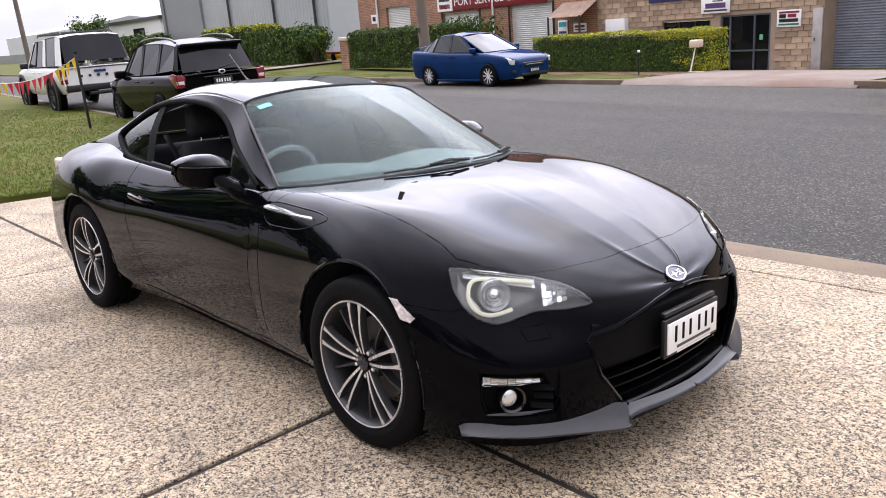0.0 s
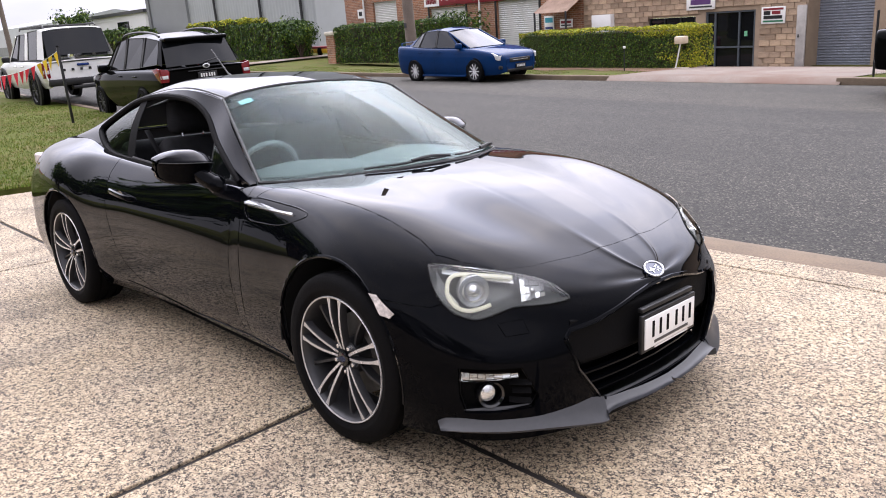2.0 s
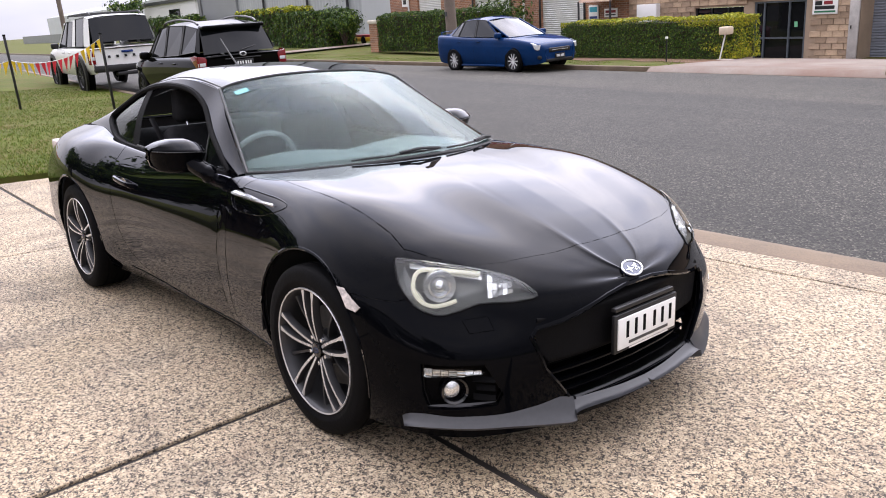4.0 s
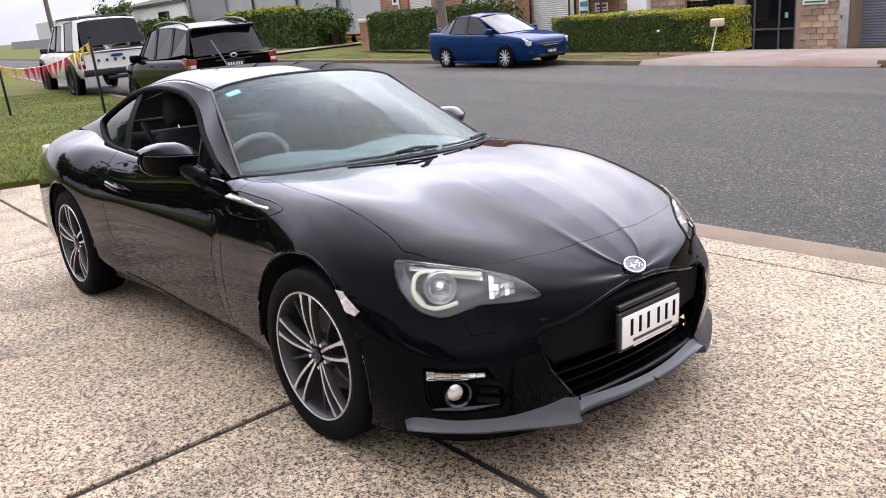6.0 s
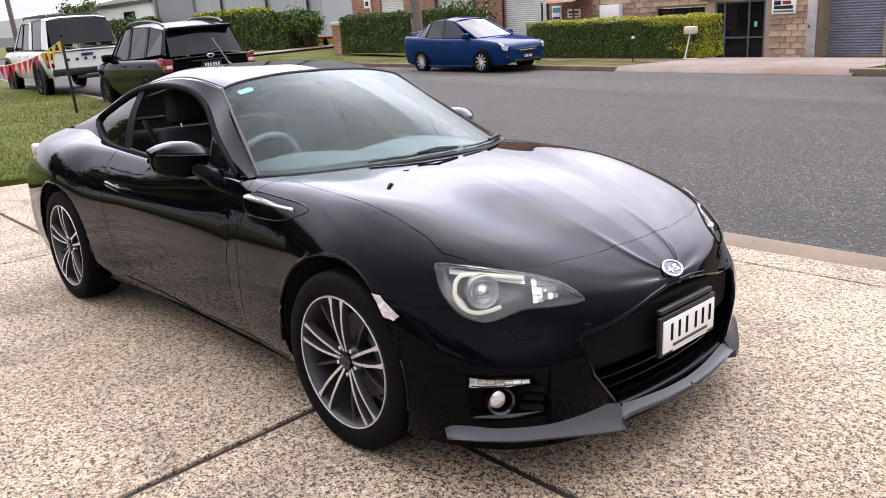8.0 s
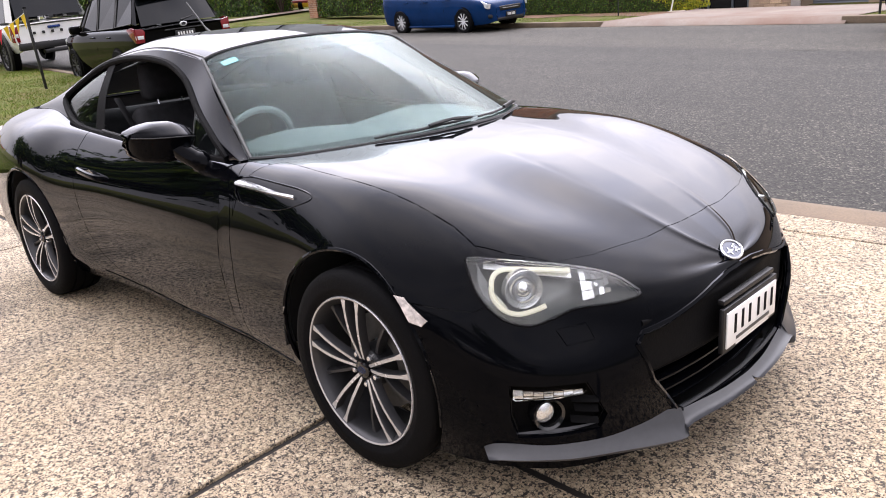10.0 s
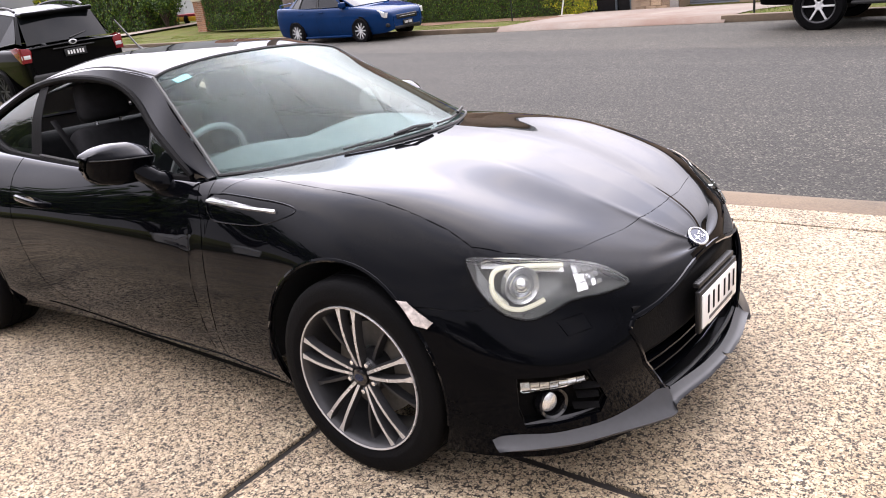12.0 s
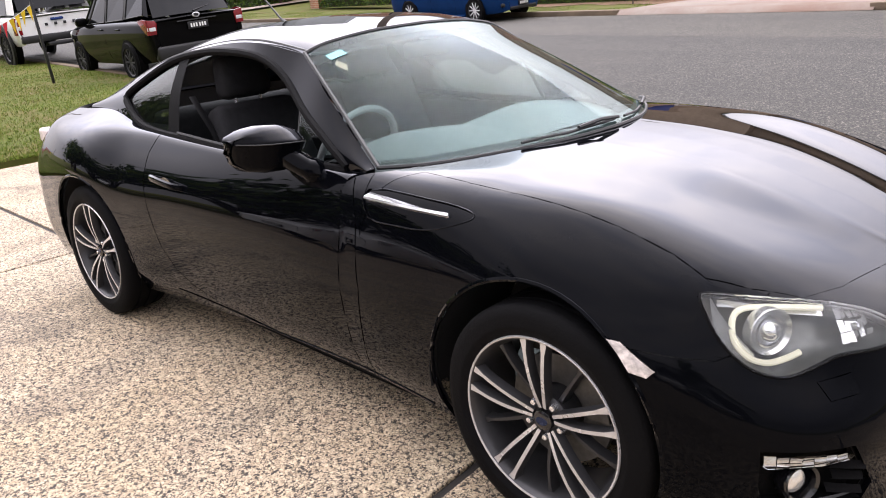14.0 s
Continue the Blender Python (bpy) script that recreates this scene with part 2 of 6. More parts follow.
# ---- ground materials ----
def aggregate():
    """Washed concrete: pale matrix with pebbles of mixed stone."""
    m = mat("exposed_aggregate", (0.5, 0.43, 0.319), .8)
    co = m.node_tree.nodes.new("ShaderNodeTexCoord").outputs["Object"]
    warp = node(m, "ShaderNodeTexNoise", Scale=60.0, Detail=2.0)
    link(m, co, warp.inputs["Vector"])
    wv = mixc(m, .012, co, warp.outputs["Color"])
    vor = node(m, "ShaderNodeTexVoronoi", Scale=104.0)
    link(m, wv, vor.inputs["Vector"])
    fine = node(m, "ShaderNodeTexVoronoi", Scale=230.0)
    link(m, wv, fine.inputs["Vector"])
    sep = node(m, "ShaderNodeSeparateColor")
    link(m, vor.outputs["Color"], sep.inputs["Color"])
    stone = ramp(m, sep.outputs["Red"], [(.0, (.014, .012, .011)), (.10, (.035, .029, .026)), (.125, (0.25, 0.205, 0.15)), (.36, (0.38, 0.325, 0.242)), (.55, (0.50, 0.44, 0.332)), (.80, (0.62, 0.55, 0.42)), (1.0, (0.38, 0.30, 0.215))])
    sep2 = node(m, "ShaderNodeSeparateColor")
    link(m, fine.outputs["Color"], sep2.inputs["Color"])
    grit = ramp(m, sep2.outputs["Green"], [(.0, (.016, .014, .013)), (.22, (.05, .042, .036)), (.26, (0.36, 0.31, 0.228)), (1.0, (0.54, 0.475, 0.36))])
    edge = ramp(m, vor.outputs["Distance"], [(.45, (1, 1, 1)), (.62, (0, 0, 0))])
    c = mixc(m, edge, grit, stone)
    big = node(m, "ShaderNodeTexNoise", Scale=.9, Detail=6.0, Roughness=.65)
    link(m, co, big.inputs["Vector"])
    tint = ramp(m, big.outputs["Fac"], [(.3, (0.66, 0.61, 0.51)), (.5, (.98, .94, .90)), (.72, (1.0, 1.0, 1.0))])
    c = mixc(m, .8, c, tint, "MULTIPLY")
    lump = node(m, "ShaderNodeTexNoise", Scale=27.0, Detail=4.0, Roughness=.7)
    link(m, co, lump.inputs["Vector"])
    c = mixc(m, .5, c, ramp(m, lump.outputs["Fac"], [(.32, (0.62, 0.6, 0.528)), (.5, (1, 1, 1)), (.7, (1.08, 1.07, 1.05))]), "MULTIPLY")
    blot = node(m, "ShaderNodeTexNoise", Scale=3.1, Detail=3.0)
    link(m, co, blot.inputs["Vector"])
    c = mixc(m, 1.0, c, (1.03, .985, .95), "MULTIPLY")
    c = mixc(m, ramp(m, blot.outputs["Fac"], [(.62, (0, 0, 0)), (.72, (0.35, 0.35, 0.319))]), c, (0.3, 0.22, 0.155))
    # weathered grey patches, worn in by foot and tyre
    grime = node(m, "ShaderNodeTexNoise", Scale=1.9, Detail=7.0, Roughness=.68, Distortion=.6)
    link(m, co, grime.inputs["Vector"])
    c = mixc(m, 1.0, c, ramp(m, grime.outputs["Fac"], [(.40, (1.07, 1.05, 1.02)), (.52, (.96, .95, .93)), (.62, (.70, .69, .68)), (.74, (.56, .55, .545))]), "MULTIPLY")
    # dark flecks coloured in between the stones, here and there
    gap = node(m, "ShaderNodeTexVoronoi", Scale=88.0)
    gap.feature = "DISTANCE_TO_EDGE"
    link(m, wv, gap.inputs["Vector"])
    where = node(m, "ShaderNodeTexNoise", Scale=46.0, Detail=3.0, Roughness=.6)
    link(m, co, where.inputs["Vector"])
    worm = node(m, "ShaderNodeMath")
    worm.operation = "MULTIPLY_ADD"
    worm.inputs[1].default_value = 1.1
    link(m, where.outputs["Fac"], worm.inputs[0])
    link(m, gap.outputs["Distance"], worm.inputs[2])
    dark_flecks = ramp(m, worm.outputs["Value"], [(.565, (1, 1, 1)), (.605, (0, 0, 0))])
    c = mixc(m, mixc(m, 1.0, dark_flecks, (.93, .93, .93), "MULTIPLY"), c, (.030, .025, .021))
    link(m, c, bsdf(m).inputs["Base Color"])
    b = node(m, "ShaderNodeBump", Strength=.7, Distance=.004)
    link(m, edge, b.inputs["Height"])
    link(m, b.outputs["Normal"], bsdf(m).inputs["Normal"])
    return m


def asphalt():
    m = mat("asphalt", (.05, .05, .05), .88)
    co = m.node_tree.nodes.new("ShaderNodeTexCoord").outputs["Object"]
    vor = node(m, "ShaderNodeTexVoronoi", Scale=75.0)
    link(m, co, vor.inputs["Vector"])
    sep = node(m, "ShaderNodeSeparateColor")
    link(m, vor.outputs["Color"], sep.inputs["Color"])
    c = ramp(m, sep.outputs["Red"], [(0, (.004, .0037, .0032)), (.5, (.0225, .0213, .0182)), (.88, (.047, .0445, .038)), (1, (.13, .122, .104))])
    mp = node(m, "ShaderNodeMapping", Scale=(.05, .9, 1))
    link(m, co, mp.inputs["Vector"])
    streak = node(m, "ShaderNodeTexNoise", Scale=1.0, Detail=5.0)
    link(m, mp.outputs["Vector"], streak.inputs["Vector"])
    c = mixc(m, .75, c, ramp(m, streak.outputs["Fac"], [(.35, (.75, .74, .72)), (.65, (1.15, 1.13, 1.08))]), "MULTIPLY")
    patch = node(m, "ShaderNodeTexNoise", Scale=.55, Detail=5.0, Roughness=.7)
    link(m, co, patch.inputs["Vector"])
    c = mixc(m, .8, c, ramp(m, patch.outputs["Fac"], [(.35, (.80, .79, .77)), (.68, (1.14, 1.12, 1.08))]), "MULTIPLY")
    # the far lane is older and paler
    sep_v = node(m, "ShaderNodeSeparateXYZ")
    link(m, co, sep_v.inputs["Vector"])
    wide = node(m, "ShaderNodeMapRange", From_Min=6.55, From_Max=6.7)
    link(m, sep_v.outputs["Y"], wide.inputs["Value"])
    c = mixc(m, wide.outputs["Result"], c, mixc(m, 1.0, c, (1.35, 1.32, 1.27), "MULTIPLY"))
    link(m, c, bsdf(m).inputs["Base Color"])
    b = node(m, "ShaderNodeBump", Strength=.7, Distance=.006)
    link(m, vor.outputs["Distance"], b.inputs["Height"])
    link(m, b.outputs["Normal"], bsdf(m).inputs["Normal"])
    return m


def turf():
    m = worn("turf", (.078, .092, .018), .95, 0, .7, .35, .8, 70)
    co = m.node_tree.nodes.new("ShaderNodeTexCoord").outputs["Object"]
    n = node(m, "ShaderNodeTexNoise", Scale=1.6, Detail=6.0, Roughness=.7)
    link(m, co, n.inputs["Vector"])
    old = bsdf(m).inputs["Base Color"].links[0].from_socket
    dry = ramp(m, n.outputs["Fac"], [(.46, (0, 0, 0)), (.64, (.85, .85, .85))])
    link(m, mixc(m, dry, old, (.105, .08, .032)), bsdf(m).inputs["Base Color"])
    return m


M_AGG, M_ASPH, M_TURF = aggregate(), asphalt(), turf()
M_KERB = worn("kerb_concrete", (.14, .102, .068), .85, 0, 1.6, .55, .5, 80)
M_JOINT = worn("joint_filler", (.020, .016, .014), .9, 0, 12, .4, .4)
M_DRIVE = worn("far_driveway", (.20, .165, .138), .85, 0, .5, .35, .2, 40)
dr_co = node(M_DRIVE, "ShaderNodeTexCoord")
dr_n = node(M_DRIVE, "ShaderNodeTexNoise", Scale=.35, Detail=6.0, Roughness=.65)
link(M_DRIVE, dr_co.outputs["Object"], dr_n.inputs["Vector"])
link(M_DRIVE, mixc(M_DRIVE, ramp(M_DRIVE, dr_n.outputs["Fac"], [(.42, (0, 0, 0)), (.62, (.85, .85, .85))]), bsdf(M_DRIVE).inputs["Base Color"].links[0].from_socket, (.14, .08, .055)), bsdf(M_DRIVE).inputs["Base Color"])
M_BLADE = mat("grass_blade", (.10, .15, .03), .7)
bl = node(M_BLADE, "ShaderNodeNewGeometry")
link(M_BLADE, ramp(M_BLADE, bl.outputs["Random Per Island"], [(0, (.05, .095, .010)), (.55, (.10, .165, .016)), (.82, (.15, .175, .026)), (1, (.22, .18, .06))]), bsdf(M_BLADE).inputs["Base Color"])


for m_ in (M_TURF, M_BLADE):
    bsdf(m_).inputs["Specular IOR Level"].default_value = .1


# ---- the driveway: slabs with recessed joints ----
driveway = tagged(new("driveway"), "exposed aggregate concrete driveway with dark joints", "driveway", kind="structure")
driveway.matrix_world = SLAB
jy = lambda x: -.59 - .031 * (x - 2.1)
jx = lambda y: .96 - .06 * (y + .77)


def slab_piece(corners):
    b = slab_of(corners, .14, lambda x, y, c: Vector((x, y, c - .14)), bevel=.006)
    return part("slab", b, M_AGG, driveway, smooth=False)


g = .017
slab_piece([(jx(-14.5) + g, -14.5), (9, -14.5), (9, jy(9) - g), (jx(-.5) + g, jy(1) - g)])
slab_piece([(-2.5, -14.5), (jx(-14.5) - g, -14.5), (jx(-.5) - g, jy(1) - g), (-2.5, jy(-2.5) - g)])
slab_piece([(-6.2, -14.5), (-2.5 - g, -14.5), (-2.5 - g, jy(-2.5) - g), (-6.2, jy(-6.2) - g)])
slab_piece([(-24, -14.5), (-6.2 - 2 * g, -14.5), (-6.2 - 2 * g, -3.6), (-24, -2.2)])
slab_piece([(-6.2, jy(-6.2) + g), (9, jy(9) + g), (9, 1.97), (-6.2, 2.20)])
slab_piece([(-6.2, 2.218), (9, 1.988), (9, 2.30), (-6.2, 2.50)])
part("joint_filler", box(-6.2, 9, -14.5, 2.4, -.13, -.013), M_JOINT, driveway, smooth=False)


# ---- ground sheet, in the street's frame (u along, v across, 0 at the road) ----
def rise(u, v):
    """The street's near side climbs to one end, bent to fit the camera's view."""
    return .0165 * max(0.0, min(30.0, -u)) * max(0.0, 1 - max(0.0, v) / 10.7)


def land(u, v):
    if v < -.05:
        h = .09 - .052 * v + rise(u, v) * min(1.0, max(0.0, (-u - 6.1) / 2.6))
        on_drive = -6.1 < u < 9.2 and v > -18.5 or -24 < u < 0 and -18.5 < v < -7.05
        return h - .26 if on_drive else h
    if v < 10.75:
        return -.25
    far = max(0.0, min(1.0, (u + 34) / 10))
    if v < 14:
        return -.03 * (v - 10.75) * far
    if v < 21:
        return -.0975 * far - .095 * (v - 14) * far
    return -.763 * far


def sheet(us, vs, fn):
    b = bmesh.new()
    rows = [[b.verts.new((u, v, fn(u, v))) for v in vs] for u in us]
    for p, q in zip(rows, rows[1:]):
        for i in range(len(vs) - 1):
            b.faces.new((p[i], q[i], q[i + 1], p[i + 1]))
    return b


US = [-900, -300, -120, -60, -40, -34, -30, -26, -24, -20, -16, -12, -10, -9, -8.7, -8, -7.5, -7, -6.4, -6.12, -6.08, -4, 0, 4, 9.18, 9.22, 12, 20, 40, 100, 400, 900]
VS = [-900, -300, -100, -40, -20, -18.6, -18.4, -12.7, -10, -7.1, -7, -5, -3.5, -2, -1, -.06, -.04, 3, 8, 10.72, 10.78, 12, 13, 14, 16, 18, 21, 25, 40, 100, 300, 900]
solid("ground", sheet(US, VS, land), M_TURF, STREET, "patchy green and brown grass verge", "grass", kind="structure")
camber = lambda u, v: -.03 * ((v - 5.3) / 5.3) ** 2 + .03 + rise(u, v) - .10 * max(0, (v - 3) / 7.7)
solid("road", sheet([-900, -200, -60, -40, -30, -20, -15, -10, -5, 0, 20, 60, 200, 900], [-.85, -.02, 2, 4, 5.3, 7, 8, 10.7], camber), M_ASPH, STREET, "dark grey weathered asphalt road", "road", kind="structure")
solid("road_seam", sheet([-200 + 8 * k for k in range(40)], [6.62, 6.64], lambda u, v: .005 + camber(u, v)), M_JOINT, STREET, "thin dark seam along the asphalt", "road seam", kind="structure")
solid("road_scrap", turned(box(-.10, .10, -.03, .03, .03, .045, .006), Matrix.Translation((-5.5, 7.2, -.055)) @ Matrix.Rotation(.3, 4, "Z")), M_WHITE, STREET, "small white scrap lying on the asphalt", "litter")
# low rolled kerb at the driveway, upright kerb beside the grass
kerb, edge_, strip_rows = bmesh.new(), bmesh.new(), []
STREET_I = STREET.inverted() @ SLAB
rows = []
for k in range(61):
    x = -6.2 + 15.2 * k / 60
    a = STREET_I @ Vector((x, 2.50 - .2 * (x + 6.2) / 15.2 + .012, -.004))
    u = a.x
    wob = .012 * noise.noise((u * .8, 0, 0))
    rows.append([kerb.verts.new(p) for p in (a + Vector((0, 0, -.08)), a, (u, a.y + .10, a.z + .004), (u, a.y + .24, a.z * .96 + wob * .5), (u, a.y + .35 + wob, a.z * .84), (u, a.y + .42 + wob, a.z * .5), (u, a.y + .45 + wob, .012), (u, a.y + .46, -.08))])
    strip_rows.append([edge_.verts.new((u, a.y + v + wob, .001)) for v in (.44, .485)])
for p, q in zip(rows, rows[1:]):
    for i in range(7):
        kerb.faces.new((p[i], p[i + 1], q[i + 1], q[i]))
for p, q in zip(strip_rows, strip_rows[1:]):
    edge_.faces.new((p[0], q[0], q[1], p[1]))
# flat dark strip laid on the asphalt beside the kerb
solid("road_edge", edge_, M_JOINT, STREET, "thin dark strip along the kerb's foot", "road edge", kind="structure")
solid("kerb", kerb, M_KERB, STREET, "worn beige rolled concrete kerb", "kerb", kind="structure")
kb = box(-30, -6.3, -.14, .015, -.1, .115, .02)
for v_ in kb.verts:
    v_.co.z += rise(v_.co.x, 0)
solid("kerb", kb, M_KERB, STREET, "beige concrete kerb beside grass", "kerb", kind="structure")
solid("kerb", box(-200, -8.9, 10.68, 10.86, -.25, .02, .02), M_KERB, STREET, "grey-brown concrete kerb across the road", "kerb", kind="structure")
solid("kerb", box(-3.2, 200, 10.68, 10.86, -.25, .04, .02), M_KERB, STREET, "grey-brown concrete kerb across the road", "kerb", kind="structure")
drv = bmesh.new()
rows = []
for v, u0, u1 in ((10.60, -8.9, -3.1), (10.76, -8.9, -3.1), (12.0, -8.75, -3.0), (14, -8.35, -1.8), (17, -8.3, 3), (20.95, -18, 12)):
    rows.append([drv.verts.new((u0 + (u1 - u0) * k / 8, v, (-.092 if v < 10.65 else (.02 if v < 11 else land(-10, v) + .02)))) for k in range(9)])
for p, q in zip(rows, rows[1:]):
    for i in range(8):
        drv.faces.new((p[i], p[i + 1], q[i + 1], q[i]))
solid("far_driveway", drv, M_DRIVE, STREET, "reddish worn concrete driveway across the road", "driveway", kind="structure")
solid("far_yard", sheet([-36, -34], [10.7, 12, 14, 20], lambda u, v: .1), M_DRIVE, STREET, "reddish concrete crossing between hedges", "driveway", kind="structure")


dirt = bmesh.new()
rows = []
for k in range(41):
    u = -16.2 + 7.7 * k / 40
    rows.append([dirt.verts.new((u, v, land(u, v) + .012)) for v in (12.75 + .45 * noise.noise((u * .9, 0, 5)) - .5 * max(0, u + 10.2) / 1.7, 13.5, 14.4)])
for p, q in zip(rows, rows[1:]):
    for i in range(2):
        dirt.faces.new((p[i], q[i], q[i + 1], p[i + 1]))
solid("verge_dirt", dirt, worn("red_dirt", (.13, .068, .036), .95, 0, 2.2, .5, .8, 40), STREET, "bare reddish dirt along the hedge foot", "soil", kind="structure")


def tufts(spots, name, label, tall=.05):
    b = bmesh.new()
    for x, y, z in spots:
        for _ in range(3):
            a, l = random.random() * 6.3, tall * random.uniform(.5, 1.3)
            d = Vector((math.cos(a), math.sin(a), 0))
            s = Vector((-d.y, d.x, 0)) * .0032
            base = Vector((x + random.uniform(-.02, .02), y + random.uniform(-.02, .02), z - .005))
            b.faces.new([b.verts.new(base - s), b.verts.new(base + s), b.verts.new(base + d * l * .5 + Vector((0, 0, l)))])
    return solid(name, b, M_BLADE, STREET, label, "grass", kind="stuff", smooth=False)


spots = []
for _ in range(60000):
    u = -6.07 - 13 * random.random() ** 1.6
    v = random.uniform(-9, -.2)
    if noise.noise((u * .7, v * .7, 0)) > -.25 or random.random() < .45:
        spots.append((u, v, land(min(u, -6.2), v)))
for _ in range(14000):
    u, v = random.uniform(-34, -8.9), random.uniform(10.9, 13.6)
    if noise.noise((u * .5, v * .8, 3)) > .0:
        spots.append((u, v, land(u, v)))
for _ in range(1500):
    u, v = random.uniform(-3.0, 6), random.uniform(10.9, 12.6)
    spots.append((u, v, land(u, v) + .02))
tufts(spots, "grass_tufts", "short green and straw-coloured grass", .034)
# ---- the black coupe: body lines from the rear's middle round the side to the nose's middle (x ahead, y out, z up) ----
from mathutils.bvhtree import BVHTree

L_SILL = [(-2.0, 0, .22), (-1.99, .5, .22), (-1.92, .76, .2), (-1.7, .82, .2), (-1.285, .84, .19), (-.9, .79, .175), (-.5, .745, .17), (0, .735, .17),
          (.5, .745, .17), (.9, .79, .175), (1.285, .845, .17), (1.6, .832, .15), (1.855, .715, .14), (2.0, .495, .14), (2.062, .2, .14), (2.072, 0, .14)]
L_LOW = [(-2.06, 0, .36), (-2.05, .55, .36), (-1.96, .80, .34), (-1.72, .85, .33), (-1.285, .87, .32), (-.9, .84, .29), (-.5, .80, .28), (0, .79, .28),
         (.5, .795, .28), (.9, .835, .30), (1.285, .872, .31), (1.6, .864, .29), (1.865, .73, .26), (2.01, .48, .24), (2.065, .2, .23), (2.074, 0, .23)]
L_WIDE = [(-2.1, 0, .55), (-2.08, .55, .55), (-1.97, .80, .53), (-1.72, .86, .52), (-1.285, .885, .52), (-.9, .86, .5), (-.5, .832, .5), (0, .82, .5),
          (.5, .822, .5), (.9, .845, .51), (1.285, .882, .52), (1.6, .87, .48), (1.872, .73, .42), (2.012, .49, .38), (2.067, .2, .37), (2.077, 0, .37)]
L_SIDE = [(-2.08, 0, .72), (-2.06, .5, .72), (-1.95, .78, .70), (-1.72, .845, .715), (-1.285, .880, .73), (-.9, .84, .70), (-.5, .815, .69), (0, .80, .68),
          (.5, .795, .68), (.9, .815, .69), (1.285, .85, .68), (1.62, .835, .588), (1.86, .662, .53), (1.998, .445, .49), (2.058, .2, .485), (2.068, 0, .485)]
L_EDGE = [(-2.02, 0, .90), (-2.0, .45, .90), (-1.93, .68, .86), (-1.72, .76, .862), (-1.285, .80, .872), (-.9, .745, .868), (-.5, .73, .845), (0, .735, .828),
          (.5, .745, .82), (.9, .755, .812), (1.285, .745, .79), (1.63, .727, .702), (1.845, .603, .622), (1.962, .43, .575), (2.022, .2, .558), (2.037, 0, .554)]
L_BELT = [(-1.99, 0, .93), (-1.97, .35, .93), (-1.9, .55, .92), (-1.7, .60, .93), (-1.285, .64, .945), (-.9, .69, .892), (-.5, .70, .865), (0, .705, .847), (.56, .712, .843)]
L_CREST = [(.69, .66, .862), (1.0, .64, .857), (1.33, .62, .828), (1.645, .57, .74), (1.838, .45, .657), (1.953, .29, .605), (2.007, .13, .572), (2.037, 0, .554)]
L_VALLEY = [(.87, .40, .880), (1.12, .40, .861), (1.40, .39, .816), (1.68, .34, .731), (1.855, .26, .662), (1.957, .17, .611), (2.004, .08, .580), (2.037, 0, .554)]
L_MID = [(.98, 0, .885), (1.22, 0, .865), (1.46, 0, .82), (1.71, 0, .737), (1.865, 0, .668), (1.955, 0, .619), (2.003, 0, .586), (2.037, 0, .554)]


def crease(share, lifts):
    """A line of the bonnet between its middle and the valley, raised where the pressed ridge runs."""
    return [(m[0] + (v[0] - m[0]) * f * f, v[1] * f, m[2] + (v[2] - m[2]) * f * f + h) for m, v, f, h in zip(L_MID, L_VALLEY, share, lifts)]


RIDGE_AT = [.40, .42, .44, .46, .50, .56, .62, 1]
L_RIDGE_OUT = crease([f + .13 if f < 1 else 1 for f in RIDGE_AT], [0] * 8)
L_RIDGE = crease(RIDGE_AT, [0, 0, 0, .0008, .0028, .0036, .002, 0])
L_RIDGE_IN = crease([f - .13 if f < 1 else 1 for f in RIDGE_AT], [0] * 8)
L_RAIL = [(.07, .53, 1.18), (-.2, .54, 1.222), (-.5, .535, 1.213), (-.9, .525, 1.16), (-1.25, .515, 1.075), (-1.62, .54, .955)]
L_ROOFMID = [(.115, .28, 1.228), (-.2, .30, 1.267), (-.53, .30, 1.272), (-.97, .30, 1.20), (-1.36, .30, 1.075), (-1.72, .30, .95)]
L_ROOF = [(.14, 0, 1.238), (-.2, 0, 1.275), (-.55, 0, 1.282), (-1.0, 0, 1.215), (-1.4, 0, 1.085), (-1.77, 0, .95)]
G_TOP = [(.575, .69, .856), (.42, .645, .955), (.25, .595, 1.065), (.07, .53, 1.18), (-.2, .54, 1.222), (-.5, .535, 1.213), (-.9, .525, 1.16), (-1.25, .515, 1.075), (-1.62, .54, .955)]
G_LOW = [(.56, .712, .843), (.42, .71, .843), (.25, .708, .845), (.02, .705, .847), (-.2, .704, .852), (-.5, .70, .865), (-.9, .69, .892), (-1.25, .645, .943), (-1.62, .605, .94)]
DLO = [(-1.19, 1.015), (-1.0, 1.108), (-.79, 1.165), (-.5, 1.192), (-.2, 1.18), (-.02, 1.125), (.17, 1.012), (.36, .913), (.465, .842), (.27, .84),
       (-.25, .855), (-.6, .872), (-.77, .88), (-.96, .905), (-1.13, .965)]
DOOR = [(.53, .90), (.53, .835), (.575, .72), (.595, .51), (.56, .205), (0, .185), (-.32, .225), (-.5, .285), (-.59, .345), (-.65, .44), (-.70, .6), (-.735, .74), (-.745, .81), (-.715, .90)]

coupe = thing("coupe_car", SLAB, "glossy black two-door coupe parked on the concrete driveway", "car")
X, Y, Z = Vector((1, 0, 0)), Vector((0, 1, 0)), Vector((0, 0, 1))
SIDEWAYS = (X, Z, Y)
ONTOP = (X, Y, -Z)
FRONT = (Y, Z, -X)
CORNER = (Vector((.69, .724, 0)), Z, Vector((-.724, .69, 0)))


def near(line):
    return [(x, -y, z) for x, y, z in line]


